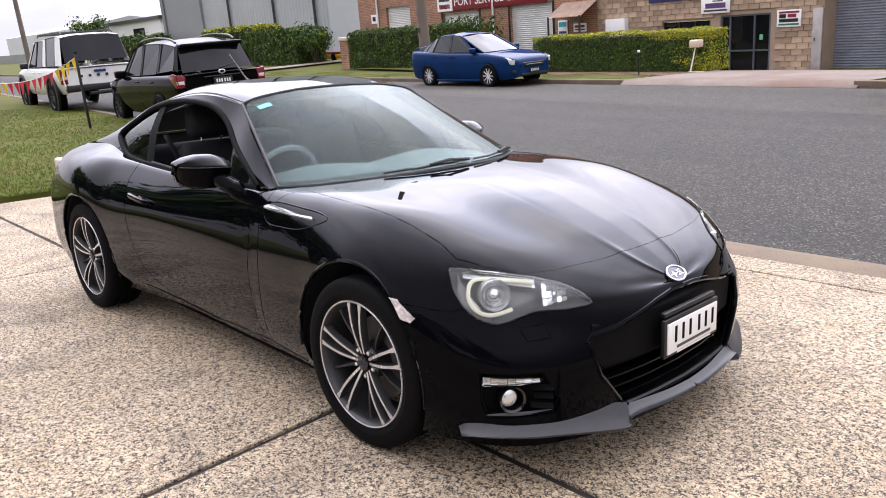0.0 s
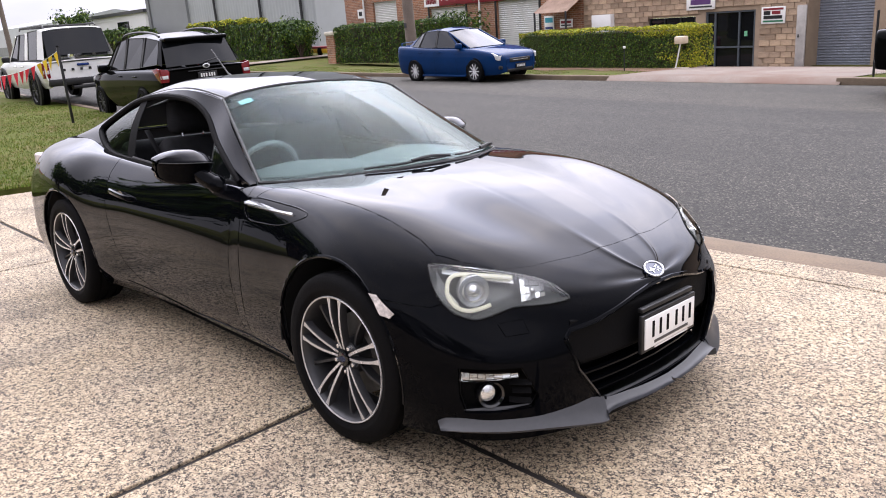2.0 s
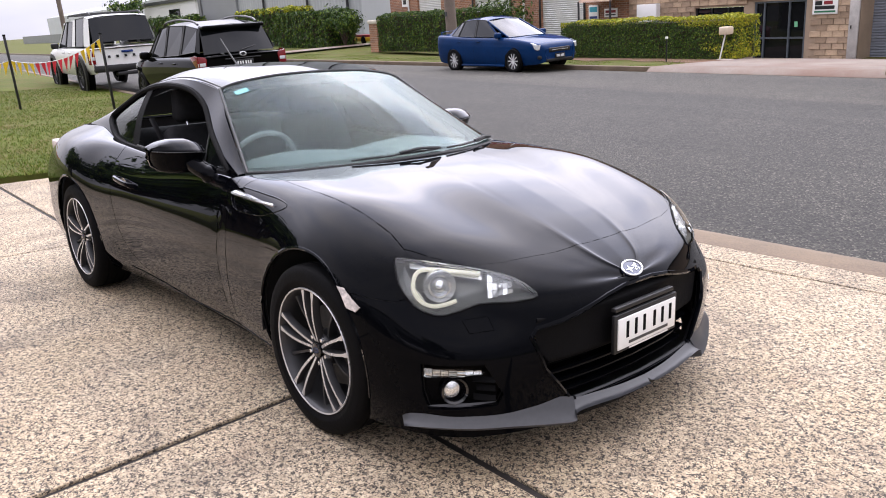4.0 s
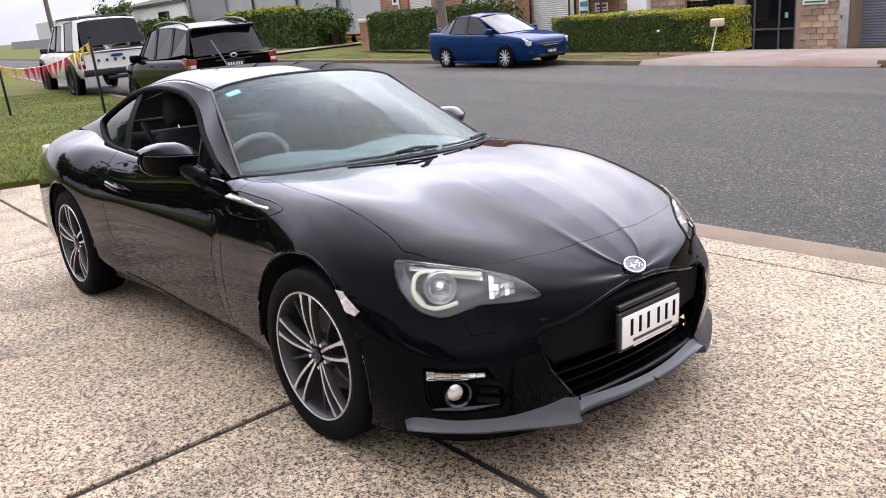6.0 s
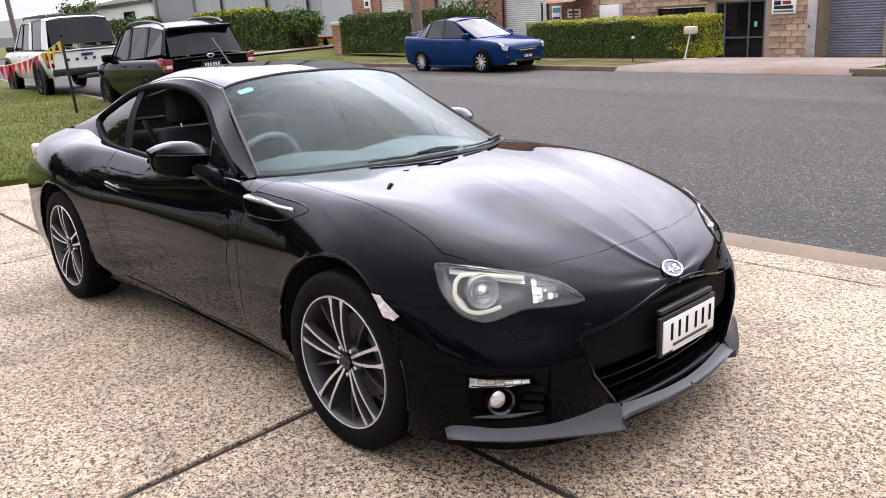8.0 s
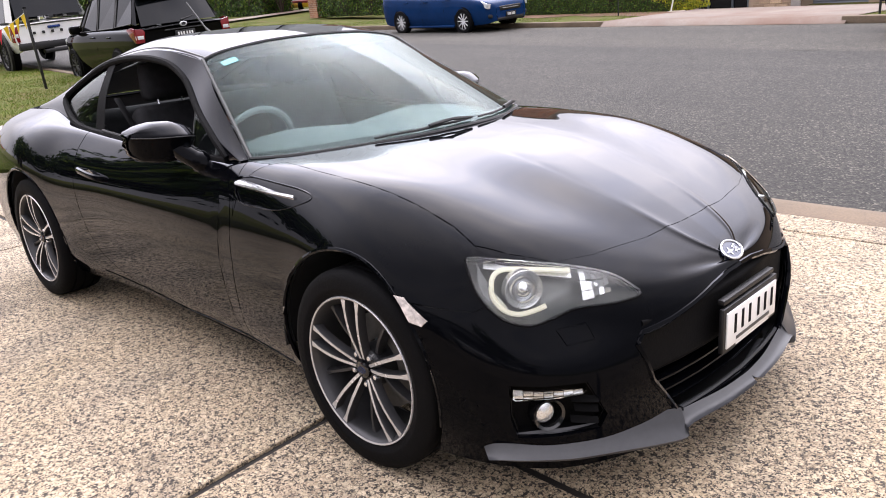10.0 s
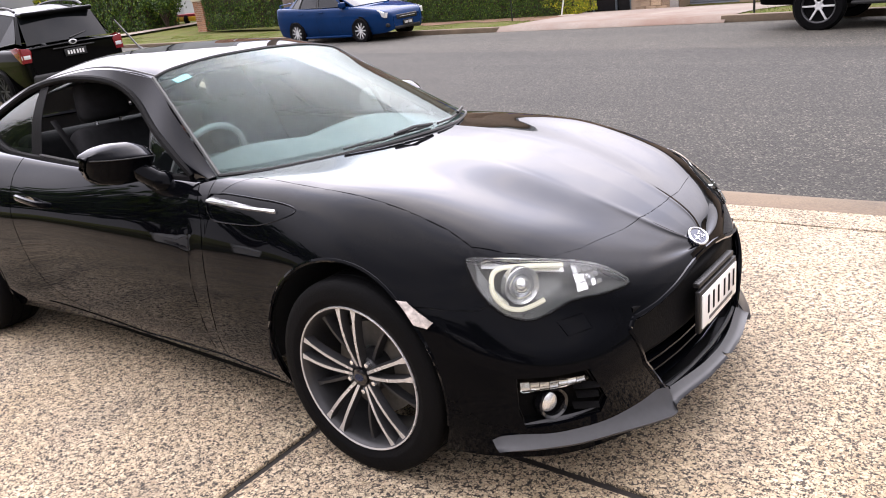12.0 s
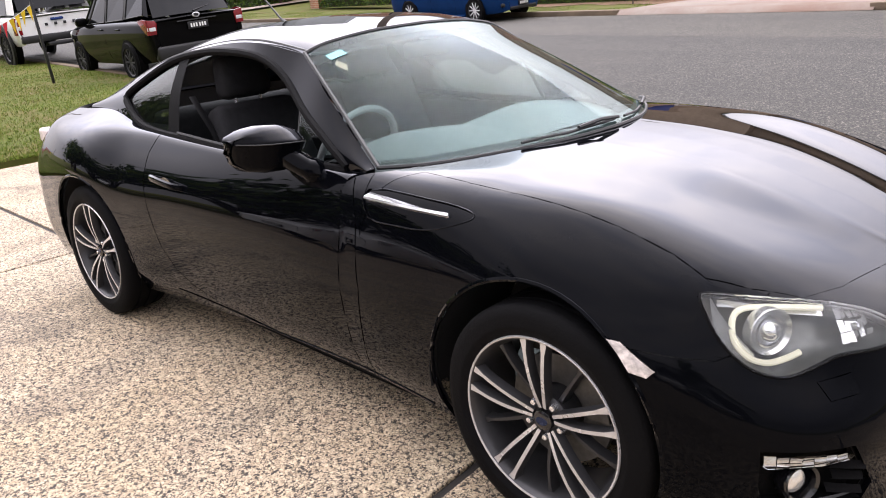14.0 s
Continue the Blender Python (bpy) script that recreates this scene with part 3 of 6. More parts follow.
def inside(u, v, outline):
    hit = False
    for (a, b), (c, d) in zip(outline, outline[-1:] + outline[:-1]):
        if (b > v) != (d > v) and u < (c - a) * (v - b) / (d - b) + a:
            hit = not hit
    return hit


def smooth_outline(points, per=4):
    pts = [Vector((a, b, 0)) for a, b in points]
    out = []
    for i in range(len(pts)):
        p0, p1, p2, p3 = pts[i - 1], pts[i], pts[(i + 1) % len(pts)], pts[(i + 2) % len(pts)]
        for k in range(per):
            t = k / per
            q = 0.5 * ((2 * p1) + (p2 - p0) * t + (2 * p0 - 5 * p1 + 4 * p2 - p3) * t * t + (3 * p1 - p0 - 3 * p2 + p3) * t**3)
            out.append((q.x, q.y))
    return out


def cut(bm, layer, rid, outline, axes, test):
    """Cut an outline, seen along the third axis, into the sheet and give the faces within it a number."""
    u, v, _ = axes
    for (a, b), (c, d) in zip(outline, outline[1:] + outline[:1]):
        seg = Vector((c - a, d - b))
        if seg.length < 1e-5:
            continue
        picked = []
        for f in bm.faces:
            if f[layer]:
                continue
            m = f.calc_center_median()
            pu, pv = m.dot(u) - a, m.dot(v) - b
            t = min(1, max(0, (pu * seg.x + pv * seg.y) / seg.length_squared))
            if (pu - t * seg.x) ** 2 + (pv - t * seg.y) ** 2 < .0025 and test(m):
                picked.append(f)
        geom = set(picked)
        for f in picked:
            geom.update(f.edges)
            geom.update(f.verts)
        if picked:
            bmesh.ops.bisect_plane(bm, geom=list(geom), dist=1e-5, plane_co=u * a + v * b, plane_no=u * -seg.y + v * seg.x)
    for f in bm.faces:
        m = f.calc_center_median()
        if not f[layer] and test(m) and inside(m.dot(u), m.dot(v), outline):
            f[layer] = rid


def region(bm, layer, *rids):
    tmp = bm.copy()
    lay = tmp.faces.layers.int["region"]
    bmesh.ops.delete(tmp, geom=[f for f in tmp.faces if f[lay] not in rids], context="FACES")
    return tmp


def mirrored(bm):
    """The same with its other half across the middle."""
    tmp = bm.copy()
    bmesh.ops.scale(tmp, vec=(1, -1, 1), verts=tmp.verts)
    bmesh.ops.reverse_faces(tmp, faces=tmp.faces)
    join(bm, tmp)
    bmesh.ops.remove_doubles(bm, verts=bm.verts, dist=3e-4)
    return bm


def flipped(bm):
    bmesh.ops.scale(bm, vec=(1, -1, 1), verts=bm.verts)
    bmesh.ops.reverse_faces(bm, faces=bm.faces)
    return bm


def outward(v):
    n = v.normal.copy()
    return -n if n.dot(v.co - Vector((v.co.x * .85, 0, .42))) < 0 else n


def hem(bm, gap=.0026, depth=.014, push=0.0):
    """Draw a panel's rim back from its neighbours and fold it inwards."""
    bm.normal_update()
    rim = [e for e in bm.edges if e.is_boundary]
    verts = {v for e in rim for v in e.verts}
    normals = {v: outward(v) for v in verts}
    shift = {}
    for v in verts:
        ins = [e.other_vert(v).co - v.co for e in v.link_edges if not e.is_boundary]
        if ins and abs(v.co.y) > 1e-4:
            d = sum((i.normalized() for i in ins), Vector())
            if d.length > 1e-6:
                shift[v] = d.normalized() * gap
    for v, s in shift.items():
        v.co += s
    if push:
        for v in bm.verts:
            v.co += outward(v) * push
    back = {v: v.co - normals[v] * depth for v in verts}
    ret = bmesh.ops.extrude_edge_only(bm, edges=rim)
    made = [g for g in ret["geom"] if isinstance(g, bmesh.types.BMVert)]
    for w in made:
        src = min((e.other_vert(w) for e in w.link_edges if e.other_vert(w) in back), key=lambda q: (q.co - w.co).length)
        w.co = back[src]
    return bm


# the right half of the sheet metal, cut into panels
half = loft([near(l) for l in (L_SILL[8:], L_LOW[8:], L_WIDE[8:], L_SIDE[8:], L_EDGE[8:], L_CREST, L_VALLEY, L_RIDGE_OUT, L_RIDGE, L_RIDGE_IN, L_MID)], 12, 6)
loft([near(l)[:9] for l in (L_SILL, L_LOW, L_WIDE, L_SIDE, L_EDGE, L_BELT)], 10, 8, half)
bmesh.ops.remove_doubles(half, verts=half.verts, dist=2e-4)
SKIN = BVHTree.FromBMesh(half)
lay = half.faces.layers.int.new("region")
ARCH_F, ARCH_R, R_DOOR, R_VENT, R_LAMP, R_FOG, R_MARK, R_MOUTH, R_HOOD, R_BUMPER, R_FENDER, R_WASH = range(1, 13)
on_side = lambda c: c.y < -.5
circle = lambda x, z, r: [(x + r * math.cos(a * math.pi / 24), z + r * math.sin(a * math.pi / 24)) for a in range(48)]
LAMP = smooth_outline([(.600, .693), (.665, .689), (.752, .675), (.842, .657), (.942, .631), (1.003, .605), (1.046, .566), (.96, .562), (.868, .566), (.815, .553), (.757, .538),
                       (.71, .542), (.658, .567), (.618, .613), (.601, .657)], 3)
FOG = [(.676, .397), (.875, .391), (.93, .285), (.91, .248), (.695, .244), (.678, .30)]
MARK = [(1.456, .605), (1.520, .602), (1.602, .552), (1.587, .536), (1.548, .542)]
VENT = smooth_outline([(.612, .812), (.87, .812), (1.0, .803), (1.038, .79), (1.005, .772), (.887, .739), (.76, .731), (.632, .737)], 3)
MOUTH = [(-.490, .452), (-.465, .477), (-.365, .488), (-.27, .506), (-.17, .528), (-.08, .539), (.06, .542), (.06, .206), (-.335, .208), (-.357, .215), (-.458, .345)]
HOOD = [(.60, -.80), (.765, -.668), (.95, -.681), (1.10, -.684), (1.28, -.683), (1.41, -.680), (1.55, -.682), (1.632, -.695), (1.71, -.652), (1.795, -.572), (1.835, -.45),
        (1.872, -.23), (1.882, -.05), (1.883, .1), (.6, .1)]
cut(half, lay, ARCH_F, circle(1.262, .322, .362), SIDEWAYS, on_side)
cut(half, lay, ARCH_R, circle(-1.29, .322, .362), SIDEWAYS, on_side)
cut(half, lay, R_DOOR, DOOR, SIDEWAYS, lambda c: c.y < -.6)
cut(half, lay, R_VENT, VENT, SIDEWAYS, lambda c: c.y < -.6)
cut(half, lay, R_MARK, MARK, SIDEWAYS, lambda c: c.y < -.6)
cut(half, lay, R_LAMP, LAMP, CORNER, lambda c: c.x > 1.5 and c.y < -.3)
cut(half, lay, R_FOG, FOG, CORNER, lambda c: c.x > 1.6 and c.y < -.4)
cut(half, lay, R_WASH, [(.806, .523), (.885, .530), (.905, .489), (.829, .486)], CORNER, lambda c: c.x > 1.6 and c.y < -.4)
cut(half, lay, R_MOUTH, MOUTH, FRONT, lambda c: c.x > 1.9)
cut(half, lay, R_HOOD, HOOD, ONTOP, lambda c: c.z > .5)
cut(half, lay, R_BUMPER, [(1.42, .05), (1.49, .56), (1.53, .592), (1.70, .577), (1.76, .60), (1.72, .80), (2.3, .80), (2.3, .05)], SIDEWAYS, lambda c: c.x > 1.3)
cut(half, lay, R_FENDER, [(.53, .95), (.53, .835), (.575, .72), (.595, .51), (.56, .205), (.545, .05), (1.75, .05), (1.75, .95)], SIDEWAYS, lambda c: c.x > .4)

part("bonnet", hem(mirrored(region(half, lay, R_HOOD)), .0013), M_PAINT, coupe)
part("front_bumper", hem(mirrored(region(half, lay, R_BUMPER)), .0012), M_PAINT, coupe)
for name, rids in (("front_fender", (R_FENDER,)), ("rear_quarter_panel", (0,))):
    part(name, hem(region(half, lay, *rids)), M_PAINT, coupe)
    part(name, flipped(hem(region(half, lay, *rids))), M_PAINT, coupe)
doors = [part("door", hem(region(half, lay, R_DOOR)), M_PAINT, coupe), part("door", flipped(hem(region(half, lay, R_DOOR))), M_PAINT, coupe)]
for flip in (False, True):
    turn = flipped if flip else (lambda b: b)
    part("washer_cover", turn(hem(region(half, lay, R_WASH), .001, .01, .001)), M_PAINT, coupe)
    part("side_marker", turn(hem(region(half, lay, R_MARK), .001, .01, .003)), worn("marker_lens", (.55, .50, .47), .1, 0, 60, .5), coupe, "clear white side marker lamp")
    part("fender_vent", turn(hem(region(half, lay, R_VENT), .0015, .012, -.004)), M_PAINT, coupe, "dark fender vent panel")
    part("lamp_cover", turn(hem(region(half, lay, R_LAMP), .0015, .014, .007)), M_LENS, coupe, "clear headlamp cover")


def skin(axes, u, v, lift=0.0):
    """The place on the body under (u, v), and its outward normal."""
    a, b, d = axes
    p, n, _, _ = SKIN.ray_cast(a * u + b * v - d * 4, d)
    n = -n if n.dot(d) > 0 else n
    return p + n * lift, n


def draped(axes, outline, lift, closed=True, per=1):
    pts = list(outline) + (list(outline[:1]) if closed else [])
    out = []
    for (a, b), (c, d) in zip(pts, pts[1:]):
        for k in range(per):
            t = k / per
            out.append(skin(axes, a + (c - a) * t, b + (d - b) * t, lift)[0])
    if not closed:
        out.append(skin(axes, *pts[-1], lift)[0])
    return out


def both(name, make, material, parent, label="", **kw):
    part(name, make(), material, parent, label, **kw)
    part(name, flipped(make()), material, parent, label, **kw)


# black inner shell behind the gaps
inner = half.copy()
il = inner.faces.layers.int["region"]
bmesh.ops.delete(inner, geom=[f for f in inner.faces if f[il] in (ARCH_F, ARCH_R, R_FOG, R_MOUTH, R_LAMP)], context="FACES")
inner.normal_update()
move = {v: v.co - outward(v) * .022 for v in inner.verts}
for v, co in move.items():
    v.co = co
part("inner_structure", mirrored(inner), M_BLACK, coupe)

# wheel arches: lips and liners
for x, z, r in ((1.262, .322, .362), (-1.29, .322, .362)):
    def liner(x=x, z=z, r=r):
        b = bmesh.new()
        rows = []
        for k in range(25):
            a = math.pi * (-.03 + 1.06 * k / 24)
            ring = [Vector((x + (r + .004) * math.cos(a), y, z + (r + .004) * math.sin(a))) for y in (-.845, -.70, -.5)] + [Vector((x + .02 * math.cos(a), -.5, z + .02 * math.sin(a)))]
            rows.append([b.verts.new(q) for q in ring])
        for p, q in zip(rows, rows[1:]):
            for i in range(3):
                b.faces.new((p[i], p[i + 1], q[i + 1], q[i]))
        return b
    both("wheel_arch_liner", liner, M_BLACK, coupe)
    both("arch_lip", lambda x=x, z=z, r=r: tube([skin(SIDEWAYS, x + r * math.cos(a), z + r * math.sin(a), -.004)[0] for a in [math.pi * (-.07 + 1.14 * k / 40) for k in range(41)]], .007, 6), M_PAINT, coupe)

# greenhouse: pillars, roof, glass
side = loft([near(G_LOW), [(.5 * (a[0] + b[0]), -.5 * (a[1] + b[1]) - .018, .5 * (a[2] + b[2]) + .004) for a, b in zip(G_LOW, G_TOP)], near(G_TOP)], 10, 10)
SIDESKIN = BVHTree.FromBMesh(side)
gl = side.faces.layers.int.new("region")
DLO_S = smooth_outline(DLO, 4)
cut(side, gl, 1, DLO_S, SIDEWAYS, lambda c: True)


def pane_at(x, z, lift=0.0):
    p, n, _, _ = SIDESKIN.ray_cast(Vector((x, -4, z)), Y)
    if p is None:
        p, n, _, _ = SIDESKIN.find_nearest(Vector((x, -.7, z)))
    return p + Vector((0, -lift, 0))


both("side_frame", lambda: hem(region(side, gl, 0), 0, .02), M_PAINT, coupe)
both("window_rubber", lambda: tube([pane_at(x, z, -.004) for x, z in DLO_S], .015, 8, closed=True), M_RUBBER, coupe, "matt black window surround")


def side_pane(outline, thick=.004, drop=.012):
    b = bmesh.new()
    tmp = region(side, gl, 1)
    l2 = tmp.faces.layers.int["region"]
    for f in tmp.faces:
        f[l2] = 0
    cut(tmp, l2, 2, outline, SIDEWAYS, lambda c: True)
    out = region(tmp, l2, 2)
    for v in out.verts:
        v.co.y += drop
    return out


QUARTER = [(-1.25, 1.2), (-.79, 1.2), (-.69, .84), (-1.25, .84)]
PILLAR = [(-.79, 1.2), (-.705, 1.2), (-.60, .84), (-.69, .84)]
TRIANGLE = [(.14, 1.1), (.19, .82), (.5, .82), (.5, 1.1)]
both("quarter_window", lambda: side_pane(QUARTER), M_SGLASS, coupe)
both("door_pillar", lambda: side_pane(PILLAR, drop=.006), M_RUBBER, coupe)
both("front_corner_window", lambda: side_pane(TRIANGLE), M_SGLASS, coupe)
both("window_divider", lambda: tube([pane_at(.145, 1.03, -.012), pane_at(.19, .85, -.012)], .009, 6), M_BLACK, coupe)
far_pane = flipped(side_pane([(-.705, 1.25), (.14, 1.25), (.19, .82), (-.60, .82)]))
part("door_window", far_pane, M_SGLASS, coupe)
both("belt_moulding", lambda: tube([pane_at(x, .8405 + max(0, -.06 * (x - .2)), .004) for x in [.44 - .05 * k for k in range(22)]], .006, 6), M_BLACK, coupe)
roof = mirrored(loft([near(L_RAIL), [(x, y - .012, z + .010) for x, y, z in [(a, -.43, c) for a, b, c in [(.095, 0, 1.198), (-.2, 0, 1.244), (-.51, 0, 1.244), (-.93, 0, 1.172), (-1.3, 0, 1.062), (-1.67, 0, .94)]]], near(L_ROOFMID), near(L_ROOF)], 10, 6))
rl = roof.faces.layers.int.new("region")
for f in roof.faces:
    c = f.calc_center_median()
    if c.x < -.78 and abs(c.y) < .45:
        f[rl] = 1
part("roof", hem(region(roof, rl, 0), 0, .03), M_PAINT, coupe)
part("rear_window", region(roof, rl, 1), M_SGLASS, coupe)
roof.free()
both("roof_gutter", lambda: tube(spline([(x + .0, -y + .02, z + .006) for x, y, z in L_RAIL], 8), .006, 6), M_BLACK, coupe)
W_LOW = [(.585, -.685, .858), (.74, -.60, .868), (.87, -.40, .878), (.955, -.2, .885), (.98, 0, .888)]
W_TOP = [(.075, -.526, 1.181), (.09, -.44, 1.207), (.115, -.28, 1.229), (.132, -.14, 1.237), (.14, 0, 1.24)]
W_MIDL = [(.5 * (a[0] + b[0]) + .03 * (1 - abs(a[1]) / .685), .5 * (a[1] + b[1]), .5 * (a[2] + b[2]) + .028 * (1 - abs(a[1]) / .685)) for a, b in zip(W_LOW, W_TOP)]


def windscreen_sheet():
    return mirrored(loft([W_LOW, W_MIDL, W_TOP], 10, 10))


WSKIN = BVHTree.FromBMesh(windscreen_sheet())
part("windscreen", windscreen_sheet(), M_WGLASS, coupe)
for name, line in (("screen_seal", W_LOW), ("screen_seal", W_TOP)):
    half_line = spline(line, 6)
    part(name, tube(half_line + [Vector((p.x, -p.y, p.z)) for p in half_line[-2::-1]], .007, 6), M_BLACK, coupe)
both("pillar_seal", lambda: tube(spline([W_LOW[0], W_MIDL[0], W_TOP[0]], 8), .008, 6), M_BLACK, coupe)


def band():
    b = bmesh.new()
    rows = []
    for p, q in zip(spline(W_LOW, 6), spline(W_MIDL, 6)):
        rows.append([b.verts.new(p + Vector((0, 0, -.003))), b.verts.new(p.lerp(q, .13) + Vector((-.002, 0, -.006)))])
    for p, q in zip(rows, rows[1:]):
        b.faces.new((p[0], p[1], q[1], q[0]))
    return mirrored(b)


part("screen_border", band(), M_BLACK, coupe, "black ceramic band along the screen's foot")


def cowl():
    b = loft([[(.56, -.72, .835), (.72, -.64, .845), (.86, -.42, .855), (.97, 0, .865)], [(.60, -.70, .835), (.76, -.62, .845), (.90, -.40, .855), (1.0, 0, .866)]], 6, 3)
    return mirrored(b)


part("cowl", cowl(), M_BLACK, coupe)


def on_screen(y, t, lift=.006):
    """A place on the windscreen: y across, t from its foot (0) to the header (1)."""
    ys = [q[1] for q in W_LOW]
    lo = [float(np.interp(-abs(y), ys, [q[k] for q in W_LOW])) for k in (0, 2)]
    hi = [float(np.interp(-abs(y), [q[1] for q in W_TOP], [q[k] for q in W_TOP])) for k in (0, 2)]
    p, n, _, _ = WSKIN.find_nearest(Vector((lo[0] + (hi[0] - lo[0]) * t, y, lo[1] + (hi[1] - lo[1]) * t)))
    n = -n if n.z < 0 else n
    return p + n * lift


def wiper(y0, y1, t0, t1):
    b = tube([on_screen(y0 + (y1 - y0) * k / 8, t0 + (t1 - t0) * k / 8, .010) for k in range(9)], .0045, 6)
    return tube([on_screen(y0 + .02, t0, .012), on_screen(y0 + (y1 - y0) * .25, t0 + (t1 - t0) * .2, .026), on_screen(y0 + (y1 - y0) * .5, t0 + (t1 - t0) * .5, .018)], .0065, 6, b)


part("wiper", wiper(.04, -.36, .025, .015), M_BLACK, coupe)
part("wiper", wiper(.56, .10, .03, .02), M_BLACK, coupe)
sticker_pts = [WSKIN.find_nearest(Vector(p))[0] + Vector((.002, 0, .004)) for p in ((.128, -.480, 1.132), (.140, -.424, 1.145), (.172, -.420, 1.125), (.160, -.476, 1.112))]
b = bmesh.new()
b.faces.new([b.verts.new(p) for p in sticker_pts])
part("registration_sticker", b, worn("sticker", (.12, .40, .41), .5, 0, 60, .15), coupe, "pale blue-green sticker on the windscreen")
# antenna
part("antenna", tube([(-.735, 0, 1.25), (-.755, 0, 1.268), (-.79, 0, 1.29), (-.95, 0, 1.424)], [.024, .011, .0045, .004], 8), M_BLACK, coupe)

# lip under the front bumper
LIP_P = [(1.735, .812), (1.765, .795), (1.825, .752), (1.905, .668), (1.975, .55), (2.032, .438), (2.060, .360), (2.058, .338), (2.088, .15), (2.098, 0)]
LIP_T = [.206, .234, .250, .254, .250, .238, .224, .212, .203, .201]
LIP_B = [.188, .188, .186, .180, .170, .158, .152, .184, .184, .184]


def lip():
    tops = [(x - .012, -y + .006, z) for (x, y), z in zip(LIP_P, LIP_T)]
    mids = [(x + .010, -y - .006, .5 * (z + w) - .008) for (x, y), z, w in zip(LIP_P, LIP_T, LIP_B)]
    lows = [(x + .024, -y - .016, w) for (x, y), w in zip(LIP_P, LIP_B)]
    back = [(x - .06, -y + .05, w - .006) for (x, y), w in zip(LIP_P, LIP_B)]
    return mirrored(loft([tops, mids, lows, back], 5, 3))


part("front_lip", lip(), M_LIP, coupe, "grey front lip spoiler")
part("undertray", mirrored(loft([[(1.5, -.75, .125), (1.8, -.66, .128), (1.97, -.42, .13), (2.04, 0, .14)], [(1.5, -.3, .12), (1.6, -.25, .12), (1.7, -.2, .12), (1.75, 0, .12)]], 4, 3)), M_BLACK, coupe)
part("floor_pan", box(-1.9, 1.4, -.62, .62, .15, .2, .01), M_BLACK, coupe)

# mouth: beam, slats, border
NOSE = [(1.99, .49), (2.008, .44), (2.034, .30), (2.048, .18), (2.056, 0)]


def bow_n(z, dx, ymax, n=9):
    ys = [ymax * (1 - k / (n - 1)) for k in range(n)]
    return [(float(np.interp(y, [q for _, q in NOSE[::-1]], [p for p, _ in NOSE[::-1]])) + dx, -y, z) for y in ys]


part("bumper_beam", mirrored(loft([bow_n(.556, -.055, .44), bow_n(.522, -.040, .45), bow_n(.505, -.012, .458), bow_n(.493, -.008, .462), bow_n(.468, -.012, .468), bow_n(.40, -.012, .45), bow_n(.35, -.010, .415), bow_n(.338, -.03, .41)], 3, 3)), M_RUBBER, coupe)
for z, ymax in ((.300, .395), (.262, .372), (.225, .345)):
    part("grille_slat", mirrored(loft([bow_n(z + .004, -.075, ymax), bow_n(z + .006, -.03, ymax), bow_n(z, -.022, ymax), bow_n(z - .006, -.03, ymax), bow_n(z - .006, -.075, ymax)], 3, 2)), M_PAINT, coupe)
part("grille_back", mirrored(loft([bow_n(.35, -.09, .44), bow_n(.18, -.09, .40)], 3, 2)), M_RUBBER, coupe)
part("grille_border", mirrored(tube(draped(FRONT, [MOUTH[k] for k in (8, 9, 10, 0, 1, 2, 3, 4, 5)] + [(0, .5405)], -.003, False, 4), .009, 6)), M_PAINT, coupe)
part("grille_trim", mirrored(tube([(x + .012, y, z) for x, y, z in bow_n(.209, -.005, .33)], .006, 6)), M_LIP, coupe)

# number plate, with plain bars for its marks
plate = part("number_plate", box(2.085, 2.091, -.168, .168, .338, .447, .002), M_WHITE, coupe, "white number plate in a black holder")
part("holder", box(2.070, 2.086, -.182, .182, .325, .462, .004), M_BLACK, plate)
part("holder_rail", box(2.058, 2.08, -.17, .17, .468, .484, .004), M_BLACK, plate)
for k in range(6):
    y = -.118 + .048 * k + (.012 if k > 2 else 0)
    part("plate_mark", box(2.0905, 2.0925, y - .007, y + .007, .374, .432), M_RUBBER, plate, smooth=False)
part("plate_mark", box(2.0905, 2.0925, -.11, .12, .350, .360), M_LIP, plate, smooth=False)
part("holder_mark", box(2.0855, 2.0875, -.10, .13, .3285, .3345), M_WHITE, plate, smooth=False)

# oval badge
badge_m = Matrix.Translation((2.016, 0, .5755)) @ Euler((0, radians(39), 0)).to_matrix().to_4x4()


def oval(r, h0, h1, sq=.62, n=32, inner=0.0):
    b = lathe([(inner, h1), (r * .96, h1), (r, (h0 + h1) / 2), (r, h0), (inner, h0)] if inner else [(.0005, h1), (r * .96, h1), (r, (h0 + h1) / 2), (r, h0)], n, "Z")
    for v in b.verts:
        v.co.x *= sq
    return turned(b, badge_m)


badge = part("badge", oval(.050, -.006, .004), worn("badge_blue", (.02, .03, .07), .2, .3, 60, .1, coat=.6), coupe, "oval chrome-ringed badge on the nose")
ring_pts = [badge_m @ Vector((.050 * .62 * math.cos(a * math.pi / 18), .050 * math.sin(a * math.pi / 18), .005)) for a in range(36)]
part("ring", tube(ring_pts, .0038, 6, closed=True), M_CHROME, badge)
for sx, sy, s in ((.002, -.016, .024), (.010, .012, .010), (.002, .022, .010), (-.006, .012, .010), (-.010, .024, .009), (.010, .028, .008)):
    pts = []
    for k in range(8):
        rr = s if k % 2 == 0 else s * .28
        pts.append((sx + .62 * rr * math.cos(k * math.pi / 4), sy + rr * math.sin(k * math.pi / 4)))
    part("star", slab_of(pts, .002, lambda a, b, c: badge_m @ Vector((a, b, .004 + c))), M_CHROME, badge, smooth=False)

